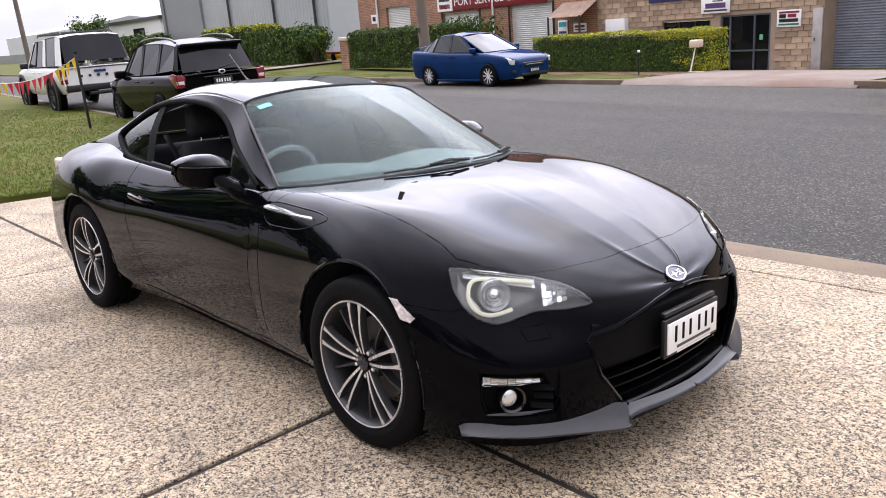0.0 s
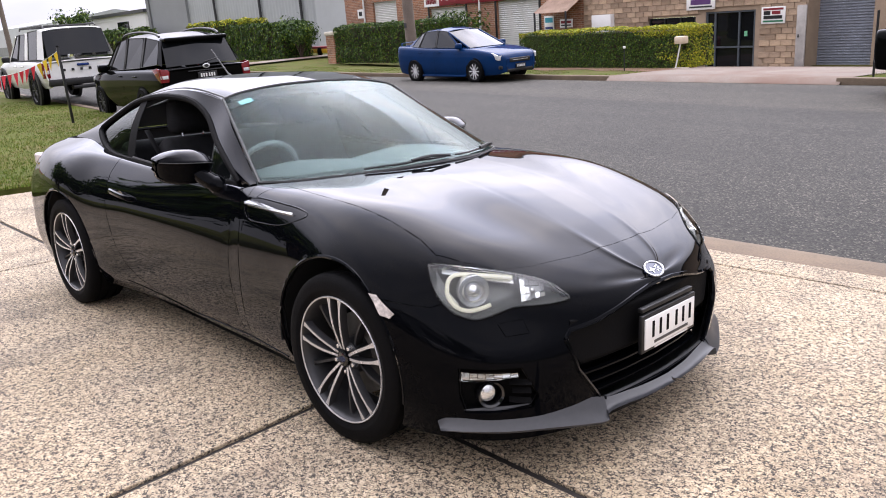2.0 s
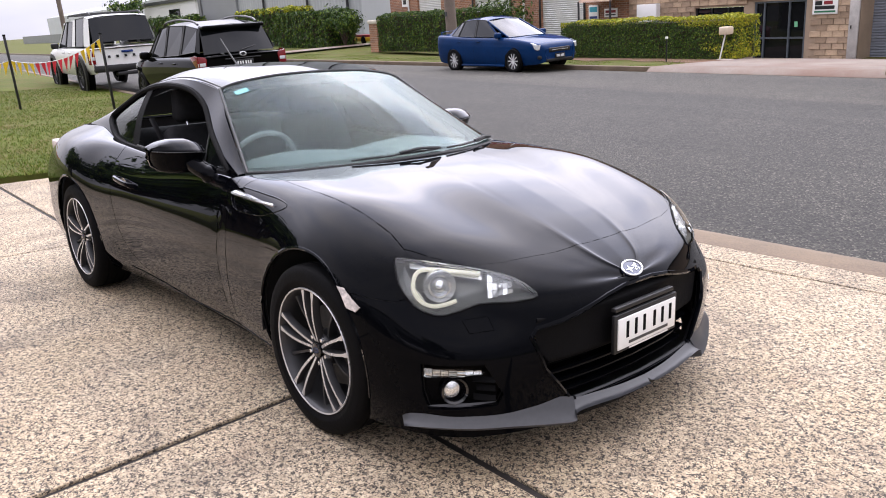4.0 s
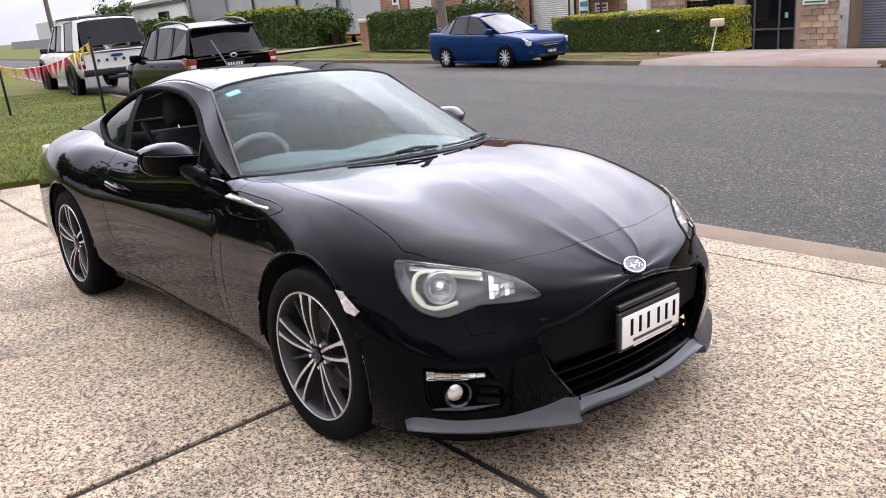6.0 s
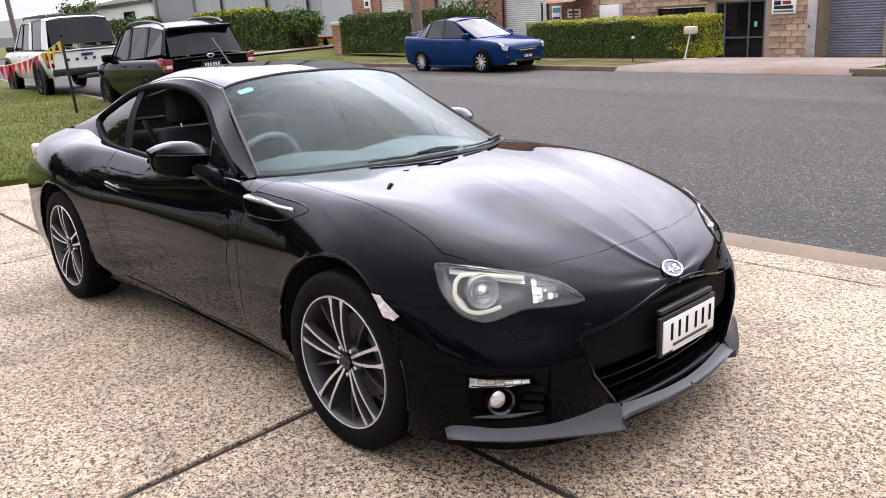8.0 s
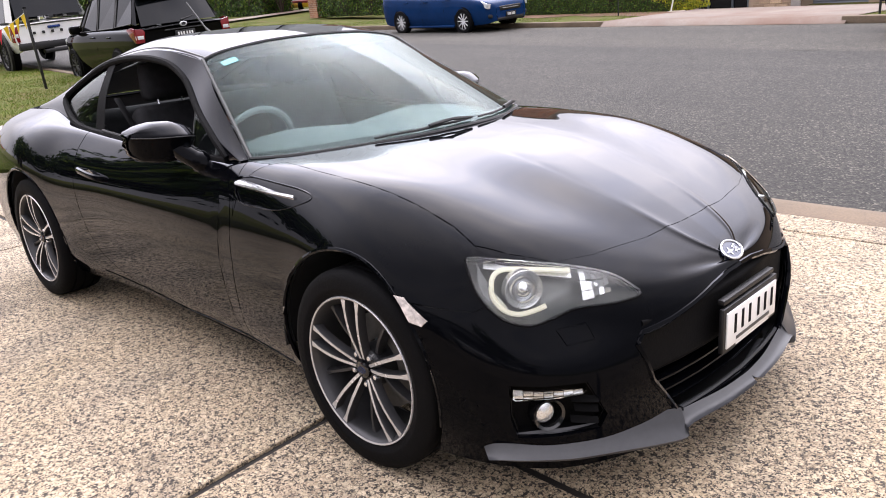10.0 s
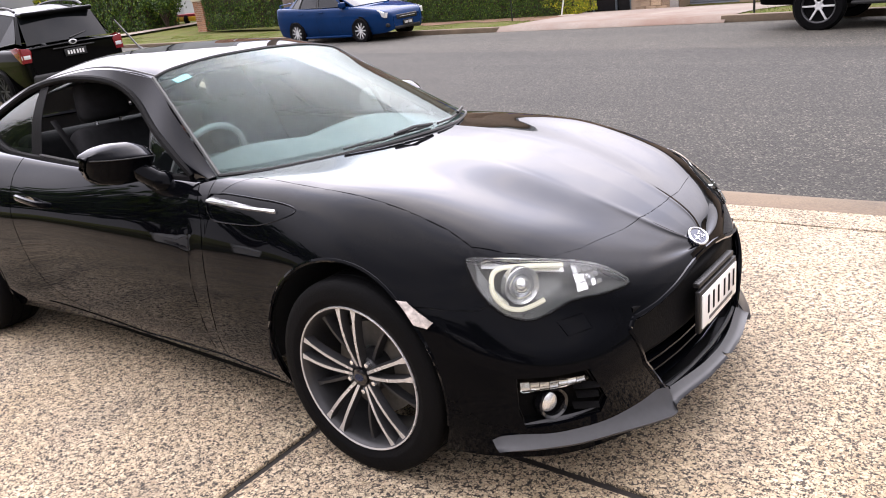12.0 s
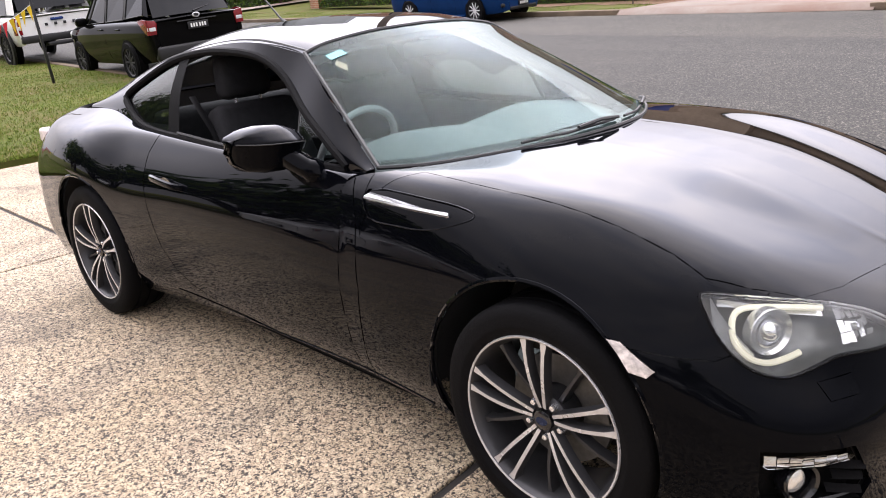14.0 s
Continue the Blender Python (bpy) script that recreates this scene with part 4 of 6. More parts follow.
# headlamps
M_DRL = mat("running_light", (.80, .80, .66), .3)
bsdf(M_DRL).inputs["Emission Color"].default_value = (1, .93, .66, 1)
bsdf(M_DRL).inputs["Emission Strength"].default_value = .3
M_REFL = worn("lamp_reflector", (.80, .81, .81), .22, .75, 50, .25)
M_LAMPDARK = worn("lamp_bowl", (.13, .135, .13), .3, .3, 30, .35)


def deep(u, v, d):
    p, n = skin(CORNER, u, v)
    return p + CORNER[2] * d


def lamp_bowl():
    b = bmesh.new()
    mu, mv = .81, .60
    rows = []
    for s, d in ((1.0, .004), (.97, .035), (.80, .075), (.4, .085)):
        rows.append([b.verts.new(deep(mu + (u - mu) * s * .995, mv + (v - mv) * s * .995, d)) for u, v in LAMP])
    for p, q in zip(rows, rows[1:]):
        for i in range(len(p)):
            b.faces.new((p[i], p[(i + 1) % len(p)], q[(i + 1) % len(p)], q[i]))
    b.faces.new(rows[-1])
    return b


def disc_at(u, v, d, prof, n=28):
    c = deep(u, v, d)
    ax = Vector((.86, -.5, .05)).normalized()
    m = Matrix.Translation(c) @ ax.to_track_quat("Z", "Y").to_matrix().to_4x4()
    return turned(lathe(prof, n, "Z"), m)


def lens_plate(outline, d, back):
    b = bmesh.new()
    a = [b.verts.new(deep(u, v, d)) for u, v in outline]
    c = [b.verts.new(deep(u, v, back)) for u, v in outline]
    b.faces.new(a)
    for i in range(len(a)):
        b.faces.new((a[i - 1], a[i], c[i], c[i - 1]))
    return b


def sheet_strip(path, width, d):
    b = bmesh.new()
    rows = []
    for (u, v), w in zip(path, width):
        rows.append([b.verts.new(deep(u, v + w, d - .012)), b.verts.new(deep(u, v + w * .3, d + .002)), b.verts.new(deep(u, v - w, d + .012))])
    for p, q in zip(rows, rows[1:]):
        for i in range(2):
            b.faces.new((p[i], p[i + 1], q[i + 1], q[i]))
    return b


def facets(u0, u1, nu, edges, d, seed_=3, deep_by=.010):
    """A reflector pressed into small flats: edges(t) gives its lower and upper height along u0 to u1."""
    rng = random.Random(seed_)
    b = bmesh.new()
    nv = 3
    for i in range(nu):
        for j in range(nv):
            quad = []
            tilt, tip = rng.uniform(-deep_by, deep_by), rng.uniform(-deep_by, deep_by)
            for a, c in ((0, 0), (1, 0), (1, 1), (0, 1)):
                t = (i + a * .94) / nu
                lo, hi = edges(t)
                quad.append(b.verts.new(deep(u0 + (u1 - u0) * t, lo + (hi - lo) * (j + c * .94) / nv, d + tilt * a + tip * c)))
            b.faces.new(quad)
    return b


for flip in (False, True):
    turn = flipped if flip else (lambda b: b)
    lamp = part("headlamp", turn(lamp_bowl()), M_LAMPDARK, coupe, "dark headlamp bowl with chrome inner parts")
    part("lamp_seal", turn(tube([deep(u, v, .002) for u, v in LAMP], .0045, 6, closed=True)), M_RUBBER, lamp)
    part("projector", turn(disc_at(.735, .610, .050, [(.0005, .030), (.012, .028), (.022, .020), (.029, .006), (.030, 0), (.033, 0), (.033, .012), (.037, .012), (.037, -.01)])), M_CHROME, lamp, "round projector lens")
    part("bezel", turn(disc_at(.735, .610, .050, [(.037, .0), (.044, .008), (.051, .017), (.053, .015), (.053, -.01)])), M_REFL, lamp, "chrome bezel")
    part("running_light", turn(tube(spline([deep(u, v, .026) for u, v in ((.865, .638), (.76, .655), (.69, .660), (.660, .645), (.655, .605), (.678, .572), (.715, .558), (.755, .562), (.79, .572))], 6), .0070, 8)), M_DRL, lamp, "warm white running light, lit")
    part("reflector", turn(sheet_strip([(.64, .668), (.70, .668), (.78, .654), (.87, .634)], [.010, .017, .020, .016], .040)), M_REFL, lamp, "chrome reflector strip")
    part("reflector", turn(sheet_strip([(.622, .66), (.632, .62), (.655, .585), (.69, .56)], [.026, .040, .036, .020], .030)), M_REFL, lamp, "chrome reflector strip")
    part("indicator", turn(facets(.888, .968, 5, lambda t: (.574 + .008 * t, .638 - .016 * t), .026)), M_REFL, lamp, "faceted indicator reflector", smooth=False)
    part("indicator_bulb", turn(disc_at(.925, .604, .016, [(.0005, .012), (.007, .009), (.009, 0), (.009, -.012)], 14)), M_CHROME, lamp)
    # fog lamp recess
    rec = bmesh.new()
    mu, mv = .80, .32
    rows = [[rec.verts.new(deep(mu + (u - mu) * s, mv + (v - mv) * s, d)) for u, v in FOG] for s, d in ((1.0, .004), (.93, .05), (.5, .06))]
    for p, q in zip(rows, rows[1:]):
        for i in range(len(p)):
            rec.faces.new((p[i], p[(i + 1) % len(p)], q[(i + 1) % len(p)], q[i]))
    rec.faces.new(rows[-1])
    fog = part("fog_lamp_recess", turn(rec), M_RUBBER, coupe)
    strip = part("daytime_lamp", turn(lens_plate([(.682, .379), (.70, .386), (.84, .382), (.874, .372), (.862, .364), (.80, .360), (.69, .357), (.680, .364)], -.003, .03)), M_LENS, fog, "clear daytime lamp strip")
    part("strip_reflector", turn(facets(.686, .864, 7, lambda t: (.359 + .004 * t, .383 - .009 * t), .006, 5, .0025)), M_REFL, strip, smooth=False)
    part("fog_bezel", turn(disc_at(.775, .297, .040, [(.030, -.02), (.036, .014), (.043, .018), (.047, .01), (.047, -.02)])), M_GLOSSBLACK, fog)
    part("fog_lens", turn(disc_at(.765, .300, .038, [(.0005, .012), (.015, .010), (.027, .004), (.030, -.004)])), M_REFL, fog, "round chrome fog lamp")
    for v, u0 in ((.336, .835), (.305, .845), (.272, .835)):
        fin = bmesh.new()
        fin_rows = [[fin.verts.new(deep(u, v + .010 + .004 * (u - u0), .040 - .5 * (u - u0))), fin.verts.new(deep(u, v - .004, .022 - .40 * (u - u0))), fin.verts.new(deep(u, v - .011, .034 - .45 * (u - u0)))] for u in (u0, .86, .885, .905)]
        for p, q in zip(fin_rows, fin_rows[1:]):
            for i in range(2):
                fin.faces.new((p[i], p[i + 1], q[i + 1], q[i]))
        part("fog_louvre", turn(fin), M_RUBBER, fog)
    # slim gloss tube added to draw a highlight round the vent panel
    part("vent_rim", turn(tube([skin(SIDEWAYS, x, z, .0005)[0] for x, z in VENT], .002, 6, closed=True)), M_PAINT, coupe)
    # vent garnish
    def garnish():
        b = bmesh.new()
        rows = []
        for k in range(13):
            t = k / 12
            x = .617 + .335 * t
            top, low = .806 - .022 * t, .781 - .008 * t + .006 * t * t
            lift = .018 * (1 - .75 * t)
            rows.append([b.verts.new(skin(SIDEWAYS, x, top, -.004)[0]), b.verts.new(skin(SIDEWAYS, x, low + .009, lift)[0]), b.verts.new(skin(SIDEWAYS, x, low + .003, lift * .9)[0]), b.verts.new(skin(SIDEWAYS, x, low, -.004)[0])])
        for p, q in zip(rows, rows[1:]):
            for i in range(3):
                b.faces.new((p[i], p[i + 1], q[i + 1], q[i]))
        b.faces.new(rows[0][::-1])
        b.faces.new(rows[-1])
        return b
    part("vent_garnish", turn(garnish()), M_CHROME, coupe, "chrome fender garnish")
    # door handle and lock
    def pull():
        p = [skin(SIDEWAYS, x, z, l)[0] for x, z, l in ((-.655, .722, -.004), (-.64, .722, .022), (-.58, .716, .032), (-.50, .709, .030), (-.455, .705, .020), (-.445, .704, -.004))]
        return tube(spline(p, 4), .011, 8, flat=1.3)
    def bowl():
        c, n = skin(SIDEWAYS, -.56, .702, .001)
        b = lathe([(.0005, .0), (.03, .0015), (.036, 0)], 20, "Y")
        for v in b.verts:
            v.co.x *= 1.5
        return turned(b, Matrix.Translation(c))
    door = doors[1 if flip else 0]
    part("door_handle", turn(pull()), M_PAINT, door)
    part("handle_bowl", turn(bowl()), M_GLOSSBLACK, door)
    # mirror
    def mirror_shell():
        b = bmesh.new()
        rings = []
        for y, xb, xf, zt, zr, zb in ((-.936, .155, .178, .953, .944, .906), (-.929, .133, .205, .964, .946, .880), (-.90, .118, .262, .980, .946, .854), (-.855, .116, .296, .991, .943, .843),
                                      (-.795, .122, .312, .992, .939, .841), (-.75, .132, .305, .980, .934, .846), (-.723, .150, .285, .962, .928, .858), (-.713, .175, .26, .946, .924, .874)):
            mid = (xb + xf) / 2
            prof = smooth_outline([(xb, zr), (xb + .006, zt - .012), (mid - .03, zt), (mid + .03, zt - .006), (xf - .012, zr + .012), (xf, zr), (xf - .003, zr - .012), (xf - .022, (zr + zb) / 2), (xf - .045, zb + .008), (mid, zb), (xb + .008, zb + .006)], 3)
            rings.append([b.verts.new((x, y, z)) for x, z in prof])
        for p, q in zip(rings, rings[1:]):
            for k in range(len(p)):
                b.faces.new((p[k], p[(k + 1) % len(p)], q[(k + 1) % len(p)], q[k]))
        b.faces.new(rings[0][::-1])
        b.faces.new(rings[-1])
        return b
    shell = part("wing_mirror", turn(mirror_shell()), M_PAINT, coupe)
    part("mirror_glass", turn(box(.113, .121, -.885, -.775, .868, .955, .003)), M_CHROME, shell)
    part("mirror_band", turn(tube(spline([(.21, -.931, .9455), (.264, -.90, .9435), (.298, -.855, .9405), (.3135, -.795, .9365), (.306, -.75, .9315), (.286, -.723, .9255)], 4), .0022, 6)), M_BLACK, shell)
    part("mirror_stalk", turn(tube(spline([(.325, -.70, .815), (.31, -.735, .838), (.275, -.765, .868), (.25, -.785, .895)], 5), [.054] * 6 + [.046] * 5 + [.046] * 5, 10, flat=.8)), M_PAINT, shell)

# slim gloss tube added to catch the light along the sill's crease
both("sill_strip", lambda: tube([skin(SIDEWAYS, x, float(np.interp(x, [-.7, -.32, 0, .56], [.245, .212, .176, .192])), .0)[0] for x in [.85 - .05 * k for k in range(31)]], .0035, 8), M_PAINT, coupe)

# tail lamps
both("tail_lamp", lambda: turned(box(-.07, .05, -.04, .03, -.035, .04, .018, seg=3), Matrix.Translation((-1.90, -.725, .80))), worn("tail_lens", (.7, .62, .6), .12, 0, 50, .2), coupe, "clear-lensed tail lamp")


# ---- wheels ----
def tyre_mesh(r=.3125, w=.108, ri=.222):
    prof = [(ri, -w * .82), (ri + .012, -w * .92), (ri + .030, -w * .985), (ri + .034, -w * 1.0), (ri + .038, -w * .995), (r - .03, -w * .99), (r - .012, -w * .93), (r - .003, -w * .84), (r, -w * .74)]
    for c in (-.45, 0, .45):
        prof += [(r + .0005, w * (c - .06)), (r - .007, w * (c - .05)), (r - .007, w * (c + .05)), (r + .0005, w * (c + .06))]
    prof += [(r, w * .74), (r - .003, w * .84), (r - .012, w * .93), (r - .03, w * .99), (ri + .03, w * .98), (ri, w * .82)]
    return lathe(prof, 72)


def spoke(a0, a1, r0, r1, w0, w1, y0, y1, depth):
    """A tapering spoke, its front face last; angle and half width at hub and rim."""
    b = bmesh.new()
    rows = []
    for k in range(7):
        t = k / 6
        r = r0 + (r1 - r0) * t
        a = a0 + (a1 - a0) * t ** .8
        w = w0 + (w1 - w0) * t + (.006 * max(0, t - .83) / .17)
        y = y0 + (y1 - y0) * t - .010 * math.sin(math.pi * t)
        d, s = Vector((math.cos(a), 0, math.sin(a))), Vector((-math.sin(a), 0, math.cos(a)))
        rows.append([b.verts.new(d * r + s * q * w + Vector((0, y + h, 0))) for q, h in ((-1.25, depth), (-1, .003), (-.8, 0), (.8, 0), (1, .003), (1.25, depth))])
    for p, q in zip(rows, rows[1:]):
        for i in range(5):
            f = b.faces.new((p[i], p[i + 1], q[i + 1], q[i]))
            f.material_index = 1 if i == 2 else 0
    return b


def wheel_parts(parent, m):
    def put(name, b, material, par, label=""):
        return part(name, turned(b, m), material, par, label)
    wheel = put("wheel", tyre_mesh(), M_RUBBER, parent, "black low-profile tyre on a ten-spoke alloy")
    put("rim", lathe([(.232, -.094), (.231, -.100), (.226, -.1005), (.222, -.096), (.215, -.080), (.206, -.03), (.200, .06), (.224, .09)], 64), M_GUN, wheel)
    put("rim_lip", lathe([(.2335, -.0935), (.2335, -.1005), (.2315, -.1035), (.2270, -.1020), (.2255, -.096)], 64), M_SILVER, wheel, "bright machined rim lip")
    for k in range(5):
        a = radians(92 + 72 * k)
        for s in (-1, 1):
            put("spoke", spoke(a + s * .20, a + s * .135, .034, .225, .0062, .0062, -.080, -.0985, .028), [M_GUN, M_SILVER], wheel, "machined-face alloy spoke")
        put("back_spoke", spoke(a + radians(36), a + radians(36), .05, .217, .007, .004, -.050, -.072, .03), M_GUN, wheel)
        an = a + radians(36)
        put("lug_nut", turned(lathe([(.0005, -.082), (.007, -.081), (.0095, -.074), (.0095, -.04)], 10), Matrix.Translation((.050 * math.cos(an), 0, .050 * math.sin(an)))), M_CHROME, wheel)
    put("hub", lathe([(.0005, -.070), (.05, -.070), (.062, -.060), (.066, -.035), (.066, .03)], 32), M_GUN, wheel)
    put("hub_cap", lathe([(.0005, -.088), (.020, -.087), (.027, -.083), (.029, -.068)], 28), M_GLOSSBLACK, wheel)
    put("cap_badge", turned(lathe([(.0005, -.0892), (.014, -.0892), (.015, -.087)], 20), Matrix.Diagonal((1.2, 1, .75, 1))), worn("cap_blue", (.012, .022, .06), .25, .4, 60, .1), wheel)
    put("brake_disc", lathe([(.07, -.004), (.150, -.004), (.150, .016), (.07, .016)], 48), M_DISC, wheel)
    cal = bmesh.new()
    rows = []
    for k in range(9):
        a = radians(8 + 50 * k / 8)
        rows.append([cal.verts.new((r * math.cos(a), y, r * math.sin(a))) for r, y in ((.10, -.03), (.165, -.034), (.172, 0), (.165, .03), (.10, .03))])
    for p, q in zip(rows, rows[1:]):
        for i in range(5):
            cal.faces.new((p[i], p[(i + 1) % 5], q[(i + 1) % 5], q[i]))
    cal.faces.new(rows[0])
    cal.faces.new(rows[-1][::-1])
    put("caliper", cal, M_DISC, wheel)
    return wheel


for x in (1.285, -1.285):
    t = .757 if x > 0 else .764
    wheel_parts(coupe, Matrix.Translation((x, -t, .3125)))
    wheel_parts(coupe, Matrix.Translation((x, t, .3125)) @ Matrix.Rotation(math.pi, 4, "Z"))


# ---- cabin ----
def seat(y):
    b = box(-.42, .12, y - .24, y + .24, .32, .46, .05, seg=3)
    back = box(-.07, .07, -.23, .23, 0, .56, .05, seg=3)
    for v in back.verts:
        k = v.co.z / .56
        v.co.y *= 1 - .28 * max(0, k - .45)
        v.co.x += .05 * (abs(v.co.y) / .23) ** 2 * (1 - k)
    turned(back, Matrix.Translation((-.40, y, .44)) @ Matrix.Rotation(radians(-20), 4, "Y"))
    s = part("front_seat", join(b, back), M_SEAT, coupe, "black bucket seat")
    rest = box(-.05, .05, -.13, .13, 0, .19, .045, seg=3)
    for v in rest.verts:
        v.co.y *= 1 - .2 * v.co.z / .19
    part("headrest", turned(rest, Matrix.Translation((-.60, y, .985)) @ Matrix.Rotation(radians(-12), 4, "Y")), M_SEAT, s)
    for q in (-.06, .06):
        part("headrest_post", tube([(-.575, y + q, .93), (-.60, y + q, 1.02)], .007, 8), M_CHROME, s)
    return s


seat(-.36)
seat(.36)
part("rear_seat", box(-1.15, -1.0, -.55, .55, .4, .93, .05, seg=3), M_SEAT, coupe)
part("dashboard", mirrored(loft([[(.62, -.66, .80), (.62, -.35, .82), (.62, 0, .82)], [(.42, -.66, .85), (.44, -.36, .885), (.42, 0, .855)], [(.24, -.66, .80), (.26, -.36, .85), (.26, 0, .82)], [(.22, -.66, .5), (.25, -.36, .55), (.2, 0, .5)]], 8, 6)), M_DASH, coupe)
part("cabin_floor", box(-1.2, .8, -.68, .68, .2, .24), M_CABIN, coupe)
part("door_card", box(-.75, .55, -.705, -.665, .22, .83, .02), M_CABIN, coupe)
part("door_card", box(-.75, .55, .665, .705, .22, .83, .02), M_CABIN, coupe)
part("rear_trim", box(-1.25, -.75, -.66, -.60, .3, .90, .03), M_CABIN, coupe)
part("rear_trim", box(-1.25, -.75, .60, .66, .3, .90, .03), M_CABIN, coupe)
part("headliner", mirrored(loft([[(x, -y + .05, z - .045) for x, y, z in L_RAIL[:4]], [(x, -y, z - .05) for x, y, z in L_ROOFMID[:4]], [(x, -y, z - .05) for x, y, z in L_ROOF[:4]]], 4, 4)), M_DASH, coupe)
wheel_m = Matrix.Translation((.10, -.36, .80)) @ Matrix.Rotation(radians(-66), 4, "Y")
sw = part("steering_wheel", tube([wheel_m @ Vector((.182 * math.cos(a * math.pi / 20), .182 * math.sin(a * math.pi / 20), 0)) for a in range(40)], .013, 8, closed=True), worn("wheel_leather", (.23, .23, .235), .45, 0, 20, .2), coupe, "dark leather steering wheel")
part("wheel_boss", turned(box(-.06, .05, -.07, .07, -.03, .02, .02), wheel_m), M_CABIN, sw)
for e in ((-.17, 0), (.03, -.17), (.03, .17)):
    part("wheel_spoke", tube([wheel_m @ Vector((0, 0, 0)), wheel_m @ Vector((e[0], e[1], 0))], .014, 6), M_LIP, sw)
part("rear_view_mirror", box(.135, .165, -.12, .12, 1.115, 1.175, .015, seg=3), M_CABIN, coupe)
part("sun_visor", box(-.02, .10, -.5, -.12, 1.168, 1.18, .006), M_CABIN, coupe)
part("sun_visor", box(-.02, .10, .12, .5, 1.168, 1.18, .006), M_CABIN, coupe)
both("belt_strap", lambda: tube([(-.62, -.60, 1.02), (-.50, -.56, .80), (-.42, -.55, .55)], .018, 6, flat=.2), M_BLACK, coupe)
half.free()
side.free()
# ---- parked cars along the street ----
M_ALLOY = worn("bright_alloy", (.72, .72, .73), .4, .15, 6, .06)
M_TAIL = worn("tail_lens_red", (.20, .010, .014), .12, 0, 40, .3, coat=.5)
M_FRAME_DARK = worn("plate_black", (.012, .012, .013), .4, 0, 8, .2)
M_HEAD = worn("head_lens", (.75, .77, .78), .1, .3, 40, .25)
M_BLKPAINT = clearcoat("dark_car_paint", (.003, .003, .003), .6, .006)
M_SILVERPAINT = worn("silver_car_paint", (.42, .43, .44), .2, .5, 2, .1, coat=.8)


def street_wheel(parent, x, y, r, out, w=.2, spokes=10, rim_mat=None):
    """A wheel whose outer face looks along out (+1 or -1 in y)."""
    m = Matrix.Translation((x, y, r)) @ (Matrix.Rotation(math.pi, 4, "Z") if out > 0 else Matrix.Identity(4))
    h, ri = w / 2, r * .68
    wheel = part("wheel", turned(lathe([(ri, -h * .8), (ri * 1.05, -h), (r * .94, -h * .97), (r, -h * .7), (r, h * .7), (r * .94, h), (ri, h * .8)], 40), m), M_RUBBER, parent)
    rm = rim_mat or M_SILVER
    part("rim", turned(lathe([(ri * 1.02, -h * .82), (ri, -h * .9), (ri * .93, -h * .8), (ri * .9, 0), (.001, .01)], 40), m), M_GUN, wheel)
    b = lathe([(.001, -h * .72), (ri * .2, -h * .72), (ri * .26, -h * .6), (ri * .26, -h * .3)], 20)
    for k in range(spokes):
        a = 2 * math.pi * k / spokes
        tmp = box(ri * .16, ri * .97, -h * .80, -h * .55, -ri * .055, ri * .055, ri * .02)
        join(b, turned(tmp, Matrix.Rotation(a, 4, "Y")))
    part("wheel_face", turned(b, m), rm, wheel)
    return wheel


def wrap_lamp(xr, w, sy, rear, side, thick=.022):
    """A tail lamp round the corner: outlines by (distance from the corner, height) on the rear and on the flank."""
    b = slab_of(rear, thick, lambda a, z, c: Vector((xr - c, sy * (w - a), z)), bevel=.006)
    return slab_of(side, thick, lambda a, z, c: Vector((xr + a, sy * (w + c - .004), z)), b, bevel=.006)


